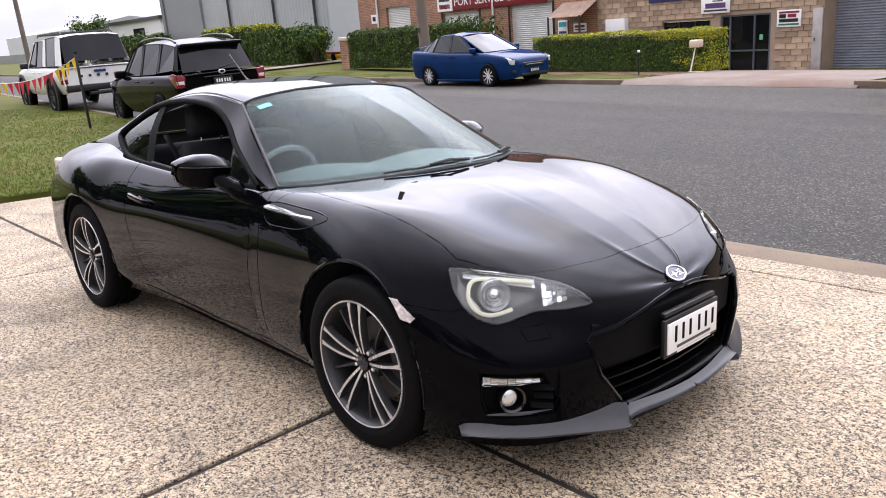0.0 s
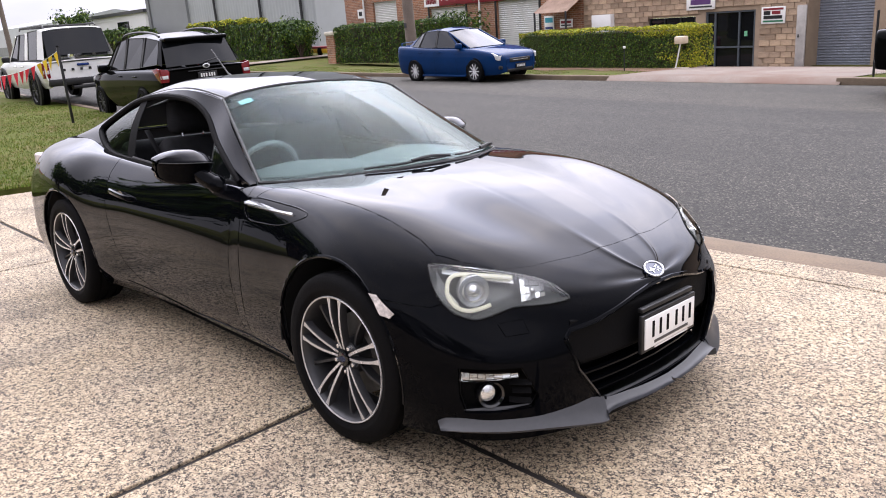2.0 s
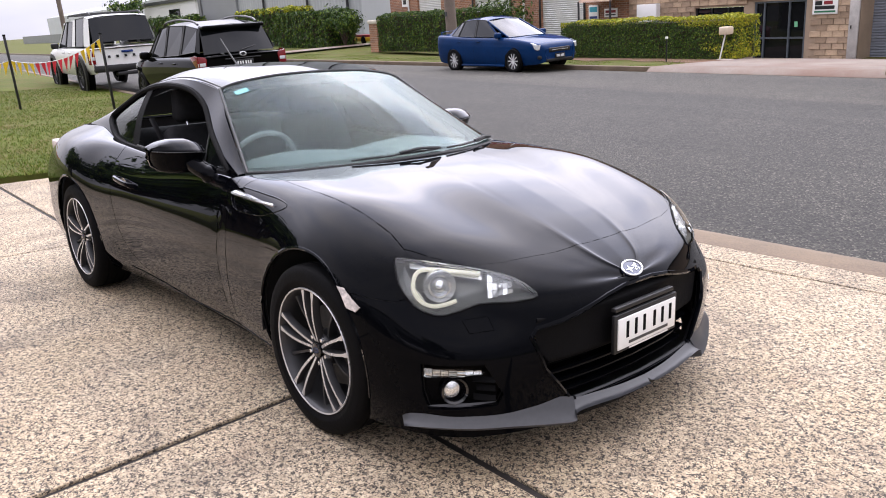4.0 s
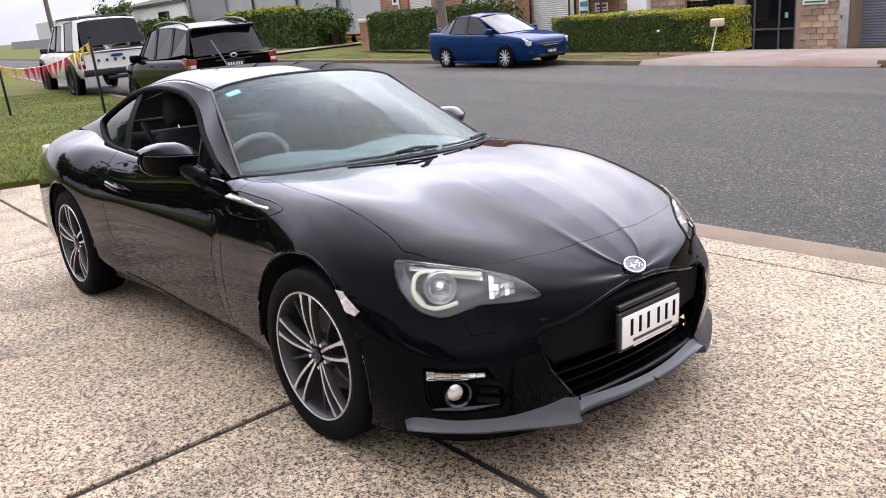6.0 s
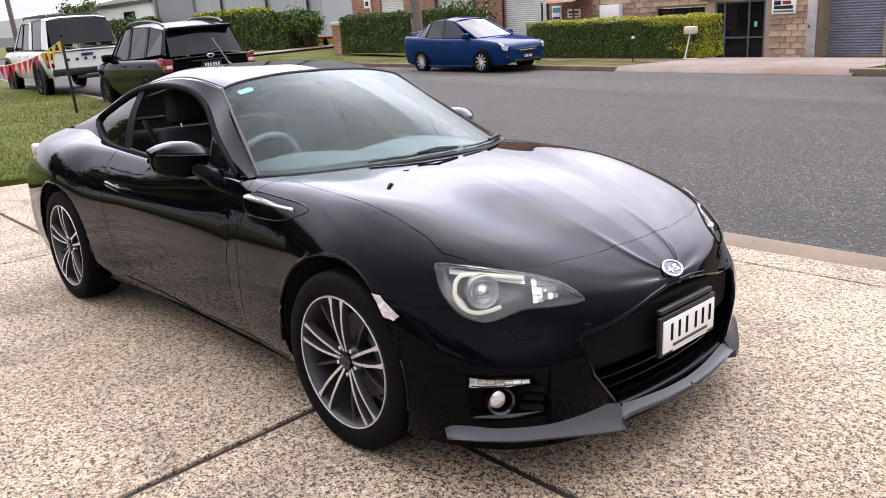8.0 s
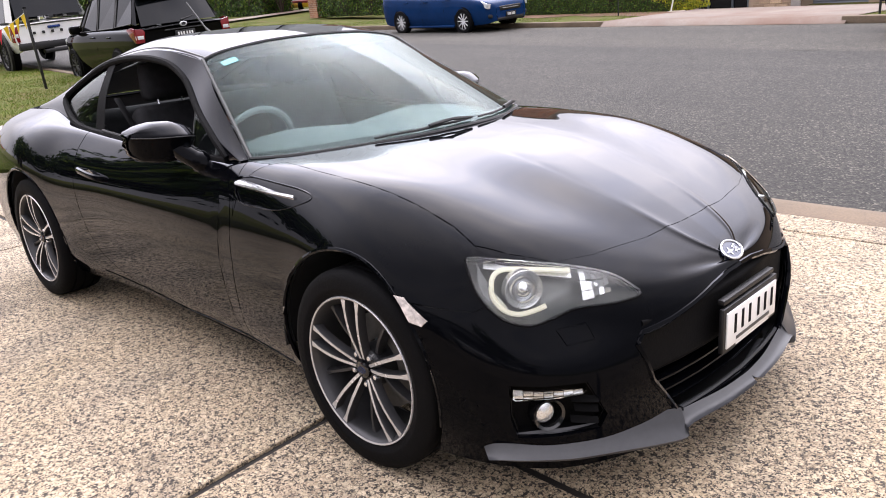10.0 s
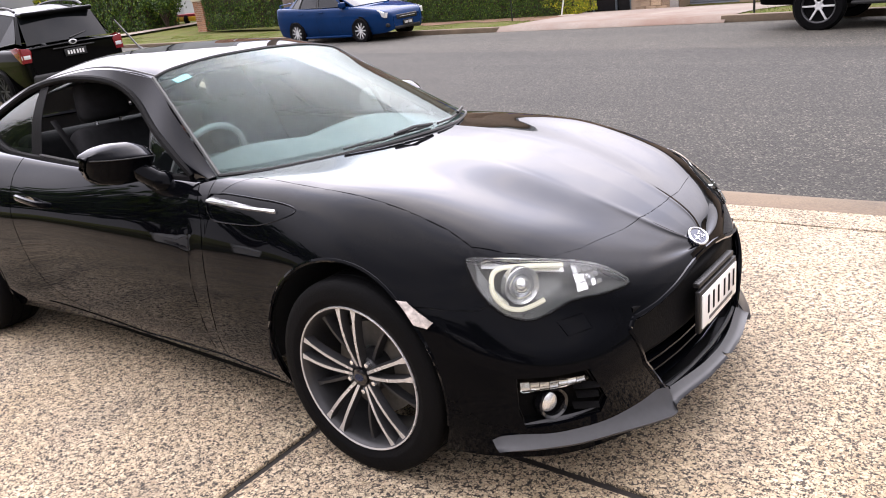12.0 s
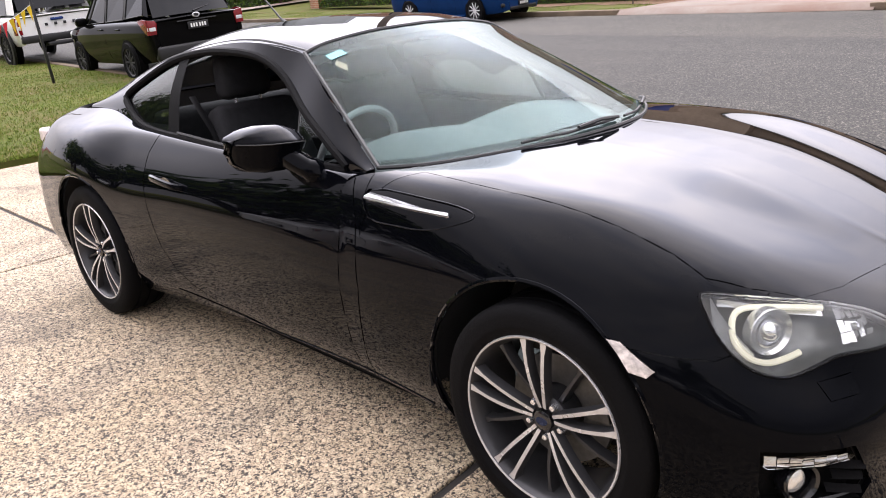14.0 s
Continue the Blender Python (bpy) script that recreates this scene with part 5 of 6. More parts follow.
def parked_car(name, m, paint, label, S, group="cars parked along the street"):
    """S: dict of the car's lines. low: (x, sill z, belt z, half width); belt, rail: greenhouse stations; wheels."""
    c = thing(name, m, label, "car", group)
    low = S["low"]
    lines = []
    for fy, fz in ((.90, 0), (.975, .25), (1.0, .55), (.985, .82), (.93, .97), (.75, 1.0), (0, 1.02)):
        lines.append([(x, -w * fy, zb + (zt - zb) * fz) for x, zb, zt, w in low])
    part("body", mirrored(loft(lines, 6, 3)), paint, c)
    for x, zb, zt, w in (low[0], low[-1]):
        ends = bmesh.new()
        ends.faces.new([ends.verts.new((x, sy * w * fy, zb + (zt - zb) * fz)) for sy, fy, fz in ((-1, .9, 0), (-1, 1, .55), (-1, .93, .97), (1, .93, .97), (1, 1, .55), (1, .9, 0))])
        part("end_panel", ends, paint, c, smooth=False)
    part("underside", box(low[0][0] + .15, low[-1][0] - .15, -low[0][3] * .8, low[0][3] * .8, low[0][1] - .03, low[0][1] + .05), M_BLACK, c)
    belt, rail = S["belt"], S["rail"]
    roof_rows = [near(rail), [(x, -y * .62, z + S.get("crown", .035)) for x, y, z in rail], [(x, 0, z + S.get("crown", .035) * 1.25) for x, y, z in rail]]
    part("roof", mirrored(loft(roof_rows, 4, 3)), S.get("roofmat", paint), c)
    for i in range(len(belt) - 1):
        glassy = i in S["panes"]
        for sy in (1, -1):
            b = bmesh.new()
            q = [Vector(belt[i]), Vector(belt[i + 1]), Vector(rail[i + 1]), Vector(rail[i])]
            q = [Vector((p.x, -sy * (p.y - (.006 if glassy else 0)), p.z)) for p in q]
            b.faces.new([b.verts.new(p) for p in q])
            between = i - 1 in S["panes"] and i + 1 in S["panes"]
            part("side_window" if glassy else "pillar", b, M_DGLASS if glassy else M_BLACK if between else paint, c, smooth=False)
            if glassy:
                part("window_frame", tube([p + Vector((0, -sy * .004, 0)) for p in q], .012, 5, closed=True), M_BLACK, c)
    def across(lo, hi, bow_x, nm, material):
        p, q = Vector(lo), Vector(hi)
        rows = []
        for t in (0, .5, 1):
            a = p.lerp(q, t)
            rows.append([(a.x, -a.y, a.z), (a.x + bow_x * .8, -a.y * .6, a.z + .01), (a.x + bow_x, 0, a.z + (.012 if t < 1 else S.get("crown", .035)))])
        part(nm, mirrored(loft(rows, 3, 3)), material, c)
    fb = S["screen"]
    across(fb, rail[0], .08, "windscreen", M_DGLASS)
    for sy in (1, -1):
        part("screen_pillar", tube([(fb[0], sy * fb[1], fb[2]), (rail[0][0], sy * rail[0][1], rail[0][2])], .026, 6), paint, c)
    across(S["rear"], rail[-1], -.03, "rear_window", M_DGLASS)
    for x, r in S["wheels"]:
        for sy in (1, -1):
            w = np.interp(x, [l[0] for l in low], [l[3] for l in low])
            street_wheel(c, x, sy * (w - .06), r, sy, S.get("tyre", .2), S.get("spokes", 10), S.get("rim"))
            # flat black disc paints the shade inside the wheel arch
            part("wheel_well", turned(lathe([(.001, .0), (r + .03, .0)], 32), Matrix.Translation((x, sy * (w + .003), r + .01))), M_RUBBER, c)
    xf, xr = S["front"], S["back"]
    for sy in (1, -1):
        if "eyes" in S:
            part("headlamp", turned(wrap_lamp(-S["eyes"][0], S["eyes"][1], -sy, *S["eyes"][2:]), Matrix.Rotation(math.pi, 4, "Z")), M_HEAD, c, "swept clear headlamp")
        else:
            part("headlamp", box(xf[0] - .28, xf[0] - .0, sy * xf[1] - .13, sy * xf[1] + .13, xf[2] - .07, xf[2] + .07, .05, seg=3), M_HEAD, c)
        tl = S.get("tail", (.14, .14, .12))
        if "wrap" in S:
            part("tail_lamp", wrap_lamp(*S["wrap"][:2], sy, *S["wrap"][2:4]), M_TAIL, c, "red tail lamp")
            part("tail_lens", wrap_lamp(S["wrap"][0] - .006, S["wrap"][1] - .006, sy, *S["wrap"][4:6]), M_HEAD, c, "clear lower lens")
        else:
            part("tail_lamp", box(xr[0] - .015, xr[0] + tl[0], sy * xr[1] - tl[1] / 2, sy * xr[1] + tl[1] / 2, xr[2] - tl[2], xr[2] + tl[2], .03, seg=2), M_TAIL, c, "red tail lamp")
        part("wing_mirror", box(fb[0] - .35, fb[0] - .20, sy * (fb[1] + .16) - .10, sy * (fb[1] + .16) + .10, fb[2] - .02, fb[2] + .14, .05, seg=3), S.get("mirrormat", paint), c)
        for x in S["handles"]:
            w = np.interp(x, [l[0] for l in low], [l[3] for l in low])
            z = S["handle_z"]
            part("door_handle", box(x - .09, x + .09, sy * w * .985 - .025, sy * w * .985 + .025, z - .015, z + .015, .012), paint, c)
        for x in S["gaps"]:
            w = np.interp(x, [l[0] for l in low], [l[3] for l in low])
            zb, zt = np.interp(x, [l[0] for l in low], [l[1] for l in low]), np.interp(x, [l[0] for l in low], [l[2] for l in low])
            part("door_gap", tube([(x, -sy * w * fy * 1.0005, zb + (zt - zb) * fz) for fy, fz in ((.94, .12), (.975, .25), (1.0, .55), (.985, .82), (.95, .93))], .005, 5), M_RUBBER, c)
    for x, z, s in S["plates"]:
        back, ink = (M_FRAME_DARK, M_WHITE) if S.get("dark_plate") else (M_WHITE, M_RUBBER)
        pl = part("number_plate", box(x - .01, x + .01, -.186, .186, z - .06, z + .06, .004), back, c)
        for k in range(6):
            y = -.125 + .048 * k + (.012 if k > 2 else 0)
            part("plate_mark", box(x + s * .010, x + s * .013, y - .014, y + .014, z - .032, z + .032), ink, pl, smooth=False)
    return c


def street_pose(u, v, z=0.0, yaw=0.0):
    return STREET @ pose(u, v, z, 0, 0, yaw)


SEDAN = dict(
    low=[(-2.28, .34, 1.0, .60), (-2.19, .26, 1.05, .78), (-1.6, .2, 1.03, .87), (-.6, .19, .98, .885), (.5, .19, .96, .885), (1.1, .19, .935, .875), (1.6, .2, .875, .86), (2.0, .22, .80, .79), (2.2, .25, .73, .68), (2.28, .3, .62, .52)],
    belt=[(.80, .80, .965), (.66, .80, .97), (-.30, .80, .985), (-.36, .80, .985), (-1.10, .79, 1.0), (-1.14, .79, 1.0), (-1.50, .74, 1.03), (-1.72, .68, 1.04)],
    rail=[(.05, .60, 1.40), (-.02, .60, 1.42), (-.36, .60, 1.46), (-.42, .60, 1.46), (-.98, .59, 1.43), (-1.02, .59, 1.42), (-1.20, .57, 1.38), (-1.25, .56, 1.36)],
    panes=(1, 3, 5), screen=(1.02, .70, .95), rear=(-1.80, .60, 1.05), wheels=((1.36, .325), (-1.275, .325)), front=(2.14, .58, .70), back=(-2.26, .60, .86),
    handles=(-.12, -1.0), handle_z=.86, gaps=(.62, -.34, -1.2), plates=((2.30, .42, 1), (-2.29, .6, -1)), crown=.045, rim=M_ALLOY, dark_plate=True,
    eyes=(2.185, .735, [(0, .60), (0, .735), (.17, .71), (.30, .65), (.14, .60)], [(0, .60), (0, .735), (.20, .80), (.32, .80), (.12, .64)]))
blue = parked_car("sedan", street_pose(-13.75, 10.15, -.07), M_BLUE, "blue sedan with a small boot spoiler at the kerb", SEDAN)
part("spoiler", tube([(-2.15, -.62, 1.0), (-2.2, -.6, 1.13), (-2.22, 0, 1.15), (-2.2, .6, 1.13), (-2.15, .62, 1.0)], .035, 6, flat=.4), M_BLUE, blue)
part("grille", box(2.20, 2.30, -.40, .40, .52, .64, .03), M_BLACK, blue)
part("grille_bar", box(2.28, 2.306, -.30, .30, .572, .588, .006), M_SILVER, blue)
part("lower_grille", box(2.18, 2.292, -.50, .50, .27, .36, .03), M_BLACK, blue)
for sy in (1, -1):
    part("fog_recess", box(2.08, 2.235, sy * .62 - .09, sy * .62 + .09, .36, .46, .03), M_BLACK, blue)
    part("side_skirt", box(-.92, 1.0, sy * .87 - .03, sy * .87 + .03, .17, .23, .02), M_BLUE, blue)

SUV = dict(
    low=[(-2.28, .42, 1.0, .74), (-2.2, .36, 1.03, .86), (-1.4, .3, 1.04, .895), (0, .28, 1.02, .895), (1.0, .28, .99, .89), (1.8, .3, .92, .82), (2.2, .34, .80, .70), (2.3, .4, .66, .55)],
    belt=[(.80, .82, 1.0), (.66, .82, 1.0), (-.22, .82, 1.03), (-.30, .82, 1.03), (-1.12, .81, 1.06), (-1.22, .81, 1.07), (-1.95, .78, 1.12), (-2.12, .76, 1.08)],
    rail=[(.25, .66, 1.56), (.15, .66, 1.57), (-.24, .66, 1.61), (-.34, .66, 1.61), (-1.15, .65, 1.60), (-1.26, .65, 1.60), (-1.82, .63, 1.53), (-1.90, .62, 1.52)],
    panes=(1, 3, 5), screen=(1.10, .74, .99), rear=(-2.16, .70, 1.06), wheels=((1.36, .345), (-1.28, .345)), front=(2.16, .62, .80), back=(-2.25, .80, .97), wrap=(-2.27, .868,
        [(0, .80), (0, 1.04), (.13, 1.02), (.16, .98), (.13, .80)], [(0, .80), (0, 1.04), (.14, 1.06), (.36, 1.03), (.20, .90), (.05, .80)], [(.01, .86), (.01, .92), (.12, .92), (.12, .86)], [(0, .86), (0, .92), (.11, .92), (.06, .86)]),
    handles=(-.08, -.95), handle_z=.90, gaps=(.68, -.26, -1.15), dark_plate=True, plates=((2.31, .5, 1), (-2.315, .87, -1)), crown=.05, rim=M_GUN, spokes=10, mirrormat=M_BLKPAINT)
suv = parked_car("station_wagon", street_pose(-12.6, .65, .215, 180), M_BLKPAINT, "black four-wheel-drive wagon with roof rails, parked", SUV)
for sy in (1, -1):
    part("roof_rail", tube(spline([(.15, sy * .60, 1.60), (-.05, sy * .60, 1.68), (-.8, sy * .60, 1.715), (-1.5, sy * .59, 1.67), (-1.75, sy * .58, 1.60)], 5), .022, 6), M_GUN, suv)
part("roof_spoiler", box(-2.06, -1.78, -.61, .61, 1.50, 1.575, .03, seg=3), M_BLKPAINT, suv)
part("rear_wiper", tube([(-2.19, -.02, 1.10), (-2.13, -.34, 1.16)], .012, 6), M_BLACK, suv)
part("tailgate_trim", box(-2.315, -2.29, -.36, .36, .95, .968, .008), M_GUN, suv)
part("tow_bar", box(-2.42, -2.25, -.05, .05, .38, .44, .01), M_BLACK, suv)
part("lower_bumper", box(-2.31, -2.15, -.80, .80, .36, .60, .05, seg=3), M_BLACK, suv)
part("badge", turned(turned(lathe([(.032, -.006), (.048, -.007), (.054, -.004), (.056, 0)], 24), Matrix.Diagonal((1.3, 1, .75, 1))), Matrix.Translation((-2.305, 0, 1.03)) @ Matrix.Rotation(-math.pi / 2, 4, "Z")), M_SILVER, suv, "oval chrome ring badge")

UTE = dict(
    low=[(-2.55, .52, 1.05, .84), (-2.45, .46, 1.08, .90), (-1.0, .42, 1.10, .92), (0, .40, 1.10, .925), (1.1, .42, 1.10, .925), (1.9, .44, 1.08, .88), (2.5, .48, 1.0, .80), (2.62, .55, .85, .72)],
    belt=[(1.05, .84, 1.10), (.92, .84, 1.10), (.15, .84, 1.12), (.07, .84, 1.12), (-.62, .84, 1.13), (-.74, .84, 1.13), (-1.0, .84, 1.13), (-1.9, .84, 1.14), (-2.46, .82, 1.12)],
    rail=[(.45, .68, 1.72), (.35, .68, 1.74), (.05, .69, 1.76), (-.03, .69, 1.76), (-.55, .69, 1.76), (-.68, .70, 1.78), (-.95, .70, 1.80), (-1.85, .70, 1.82), (-2.25, .69, 1.78)],
    panes=(1, 3, 6), screen=(1.35, .76, 1.10), rear=(-2.47, .74, 1.20), wheels=((1.65, .40), (-1.57, .40)), front=(2.52, .68, .92), back=(-2.53, .845, .90), wrap=(-2.545, .905,
        [(0, .70), (0, 1.06), (.13, 1.06), (.13, .70)], [(0, .70), (0, 1.06), (.15, 1.06), (.11, .70)], [(.02, .80), (.02, .88), (.11, .88), (.11, .80)], [(0, .80), (0, .88), (.08, .88), (.08, .80)]),
    handles=(.25, -.50), handle_z=.98, gaps=(.95, .11, -.68), plates=((-2.63, .60, -1),), crown=.04, rim=M_GUN, tyre=.26, mirrormat=M_BLACK)
ute = parked_car("pickup_truck", street_pose(-19.2, .28, .36, 180), M_WHITE, "white dual-cab pickup with a white canopy", UTE)
part("rear_bumper", box(-2.66, -2.50, -.85, .85, .50, .66, .03), M_BLACK, ute)
part("tow_hitch", box(-2.75, -2.5, -.35, .35, .40, .48, .02), M_BLACK, ute)
for x in (.1, -.5, -1.3, -2.0):
    part("roof_bar", tube([(x, -.62, 1.90), (x, .62, 1.90)], .022, 6), M_BLACK, ute)
for sy in (1, -1):
    part("rack_rail", tube([(.3, sy * .6, 1.86), (.2, sy * .6, 1.92), (-2.0, sy * .6, 1.92), (-2.1, sy * .6, 1.86)], .02, 6), M_BLACK, ute)
    part("flare", turned(lathe([(.41, -.04), (.50, -.02), (.51, .04), (.41, .05)], 36), Matrix.Translation((-1.57, sy * .92, .44))), M_BLACK, ute)
    part("flare", turned(lathe([(.41, -.04), (.50, -.02), (.51, .04), (.41, .05)], 36), Matrix.Translation((1.65, sy * .90, .44))), M_BLACK, ute)
part("tailgate_badge", box(-2.585, -2.565, -.14, .14, .93, .99, .02), worn("oval_blue", (.02, .05, .2), .2, .3, 40, .1), ute)
for k in range(6):
    part("tailgate_mark", box(-2.585, -2.57, -.55 + .2 * k - .03, -.55 + .2 * k + .03, .83, .89), M_BLACK, ute, smooth=False)

OFFROAD = dict(SUV, low=[(-2.4, .5, 1.1, .86), (-2.3, .45, 1.12, .92), (-1.3, .42, 1.12, .94), (0, .42, 1.1, .94), (1.2, .42, 1.1, .93), (2.0, .46, 1.05, .86), (2.3, .5, .95, .74)], wheels=((1.4, .40), (-1.4, .40)),
               tyre=.28, rim=M_ALLOY, spokes=6, back=(-2.38, .80, .95), plates=((-2.42, .8, -1),))
suv2 = parked_car("four_wheel_drive", street_pose(.62, 9.72, -.07), M_BLKPAINT, "black four-wheel drive with white-lettered tyres across the road", OFFROAD)
part("side_step", box(-.9, 1.0, -1.02, -.86, .40, .46, .02), M_BLACK, suv2)
part("tow_bar", box(-2.75, -2.3, -.06, .06, .46, .54, .01), M_BLACK, suv2)
part("tyre_lettering", turned(tube([(.325 * math.cos(a), 0, .325 * math.sin(a)) for a in [radians(20 + 5 * k) for k in range(12)]], .010, 4), Matrix.Translation((-1.4, -.985, .40))), M_WHITE, suv2)

red_car = parked_car("hatchback", street_pose(-16.2, 18.3, -.62), M_RED, "dark red car parked behind the clipped hedge", SEDAN)
# the yard row behind the camera, seen in the coupe's paint
row = [("hatchback", -6.6, M_WHITE), ("sedan", -4.0, M_RED), ("sedan", -1.4, M_SILVERPAINT), ("sedan", 1.2, M_BLKPAINT), ("sedan", 3.8, M_WHITE), ("sedan", 6.4, M_SILVERPAINT)]
sample = parked_car("sedan", SLAB @ pose(-4.0, -8.3, .02, 0, 0, 96), M_RED, "red sedan in the sale yard row", SEDAN, "cars in the yard row")
for nm, x, paint in row:
    if x == -4.0:
        continue
    cpy = copy_thing(sample, SLAB @ pose(x, -8.3, .02, 0, 0, 96))
    colour = "white" if paint is M_WHITE else "silver" if paint is M_SILVERPAINT else "black"
    cpy["label"] = colour + " sedan in the sale yard row"
    for ch in cpy.children_recursive:
        if ch.type == "MESH" and ch.data.materials and ch.data.materials[0] is M_RED:
            ch.data = ch.data.copy()
            ch.data.materials[0] = paint
M_SHED = worn("shed_steel", (.33, .35, .36), .5, .2, 2, .15)


def corrugated(length, height, pitch=.2, deep_=.03):
    b = bmesh.new()
    rows = []
    n = int(length / pitch * 4)
    for k in range(n + 1):
        y = deep_ if k % 4 in (1, 2) else 0
        rows.append([b.verts.new((k * pitch / 4, y, 0)), b.verts.new((k * pitch / 4, y, height))])
    for p, q in zip(rows, rows[1:]):
        b.faces.new((p[0], q[0], q[1], p[1]))
    return b


def roller(width, height, pitch=.09, deep_=.022):
    """A roller door's curtain of level slats, in x and z."""
    b = bmesh.new()
    n = int(height / pitch * 4)
    rows = [[b.verts.new((x, deep_ if k % 4 in (1, 2) else 0, k * pitch / 4)) for x in (0, width)] for k in range(n + 1)]
    for p, q in zip(rows, rows[1:]):
        b.faces.new((p[0], p[1], q[1], q[0]))
    return b


shed = thing("yard_building", SLAB @ pose(-14, -14.2, 0), "grey steel sale yard shed behind the drive", "building")
part("wall", corrugated(34, 5.2), M_SHED, shed, smooth=False)
part("fascia", box(-.3, 34.3, -.4, .35, 5.1, 5.8, .03), M_WHITE, shed)
for k in range(4):
    part("roller_door", turned(roller(4.2, 3.8, .1, .03), Matrix.Translation((2.5 + 8 * k, .12, 0))), M_LIP, shed, smooth=False)

# ---- hedges ----
M_LEAF = mat("hedge_leaf", (.05, .09, .02), .55)
lg = node(M_LEAF, "ShaderNodeNewGeometry")
link(M_LEAF, ramp(M_LEAF, lg.outputs["Random Per Island"], [(0, (.014, .032, .007)), (.5, (.034, .075, .012)), (.85, (.085, .14, .016)), (1, (.16, .21, .022))]), bsdf(M_LEAF).inputs["Base Color"])
M_YLEAF = mat("golden_hedge_leaf", (.15, .17, .02), .55)
lg = node(M_YLEAF, "ShaderNodeNewGeometry")
link(M_YLEAF, ramp(M_YLEAF, lg.outputs["Random Per Island"], [(0, (.10, .14, .012)), (.4, (.24, .28, .02)), (.8, (.42, .40, .02)), (1, (.58, .48, .03))]), bsdf(M_YLEAF).inputs["Base Color"])
for m_ in (M_LEAF, M_YLEAF):
    bsdf(m_).inputs["Specular IOR Level"].default_value = .2
M_TWIG = worn("twig", (.05, .035, .025), .9, 0, 8, .3)


def leaf_into(b, p, n, s):
    a = Vector((random.uniform(-1, 1), random.uniform(-1, 1), random.uniform(-1, 1)))
    n = (n + a * .8).normalized()
    t = n.cross(a).normalized()
    w = n.cross(t)
    b.faces.new([b.verts.new(p - t * s), b.verts.new(p - w * s * .45 + n * s * .15), b.verts.new(p + t * s), b.verts.new(p + w * s * .45 + n * s * .15)])


def hedge(name, u0, u1, v0, v1, z0, z1, n, label, gold=None, s=.05, lumps=.06):
    h = thing(name, STREET, label, "hedge")
    core = box(u0 + .12, u1 - .12, v0 + .12, v1 - .12, z0, z1 - .12)
    part("inner_growth", core, M_TWIG, h, smooth=False)
    for nm, material, want in (("leaves", M_LEAF, False), ("golden_leaves", M_YLEAF, True)):
        if want and gold is None:
            continue
        b = bmesh.new()
        for _ in range(n):
            f = random.random()
            d, w, t = u1 - u0, v1 - v0, z1 - z0
            a_front, a_top, a_end = d * t, d * w, w * t
            f *= a_front + a_top + 2 * a_end
            u, v, z = random.uniform(u0, u1), random.uniform(v0, v1), random.uniform(z0 + .02, z1)
            if f < a_front:
                p, nn = Vector((u, v0, z)), Vector((0, -1, .2))
            elif f < a_front + a_top:
                p, nn = Vector((u, v, z1)), Vector((0, -.2, 1))
            else:
                e = u0 if f < a_front + a_top + a_end else u1
                p, nn = Vector((e, v, z)), Vector((-1 if e == u0 else 1, -.2, .2))
            bump = noise.noise((p.x * 1.7, p.y * 1.7, p.z * 1.7)) * lumps * 1.6 + noise.noise((p.x * 6, p.y * 6, p.z * 6)) * lumps
            p = p + nn * (bump - .04 * random.random())
            golden = gold is not None and .5 * noise.noise((p.x * 1.2, p.z * 3, 7)) + 4.2 * max(0, (p.z - z0) / t - .74) + gold * max(0, (p.x - u0) / d - .62) + .8 * max(0, .08 - (p.x - u0) / d) * 8 > .62 + .5 * random.random()
            if golden == want:
                leaf_into(b, p, nn, s * random.uniform(.7, 1.3))
        part(nm, b, material, h, smooth=False)
    return h


hedge("clipped_hedge", -15.15, -8.65, 13.9, 15.2, -.12, 1.03, 34000, "clipped green and golden hedge along the verge", gold=2.4, s=.030, lumps=.045)
hedge("dark_hedge", -28.8, -21.6, 15.3, 17.0, -.05, 1.62, 20000, "dense dark green hedge behind the pole", s=.05, lumps=.09)
hedge("dark_hedge", -43.5, -37.0, 17, 19.0, -.05, 2.05, 8000, "tall dark green clipped hedge", s=.09, lumps=.08)
hedge("pale_hedge", -53, -44.3, 18.2, 20.2, -.05, 2.45, 6000, "tall clipped hedge with pale green tips", gold=.2, s=.11, lumps=.1)
hedge("dark_hedge", -97, -77, 23.6, 25, -.05, 2.55, 4500, "low dark hedge along the far yard", s=.2, lumps=.35)


def shrub(name, u, v, z, r, h, n, label, category="shrub", s=.09, trunk=.06):
    t = thing(name, STREET @ pose(u, v, z), label, category)
    limbs = bmesh.new()
    tips = []
    for k in range(9):
        a = k * 2.4
        reach = r * random.uniform(.35, .8)
        tip = Vector((reach * math.cos(a), reach * math.sin(a), h * random.uniform(.45, .95)))
        tips.append(tip)
        tube([(0, 0, 0), (tip.x * .3, tip.y * .3, tip.z * .45), tuple(tip)], [trunk, trunk * .6, trunk * .2], 6, limbs)
    part("trunk", limbs, M_TWIG, t)
    b = bmesh.new()
    for _ in range(n):
        c = random.choice(tips)
        d = Vector((random.gauss(0, 1), random.gauss(0, 1), random.gauss(0, .8)))
        p = c + d * r * .24
        if p.z > .05:
            leaf_into(b, p, d.normalized(), s * random.uniform(.6, 1.3))
    part("crown", b, M_LEAF, t, smooth=False)
    return t


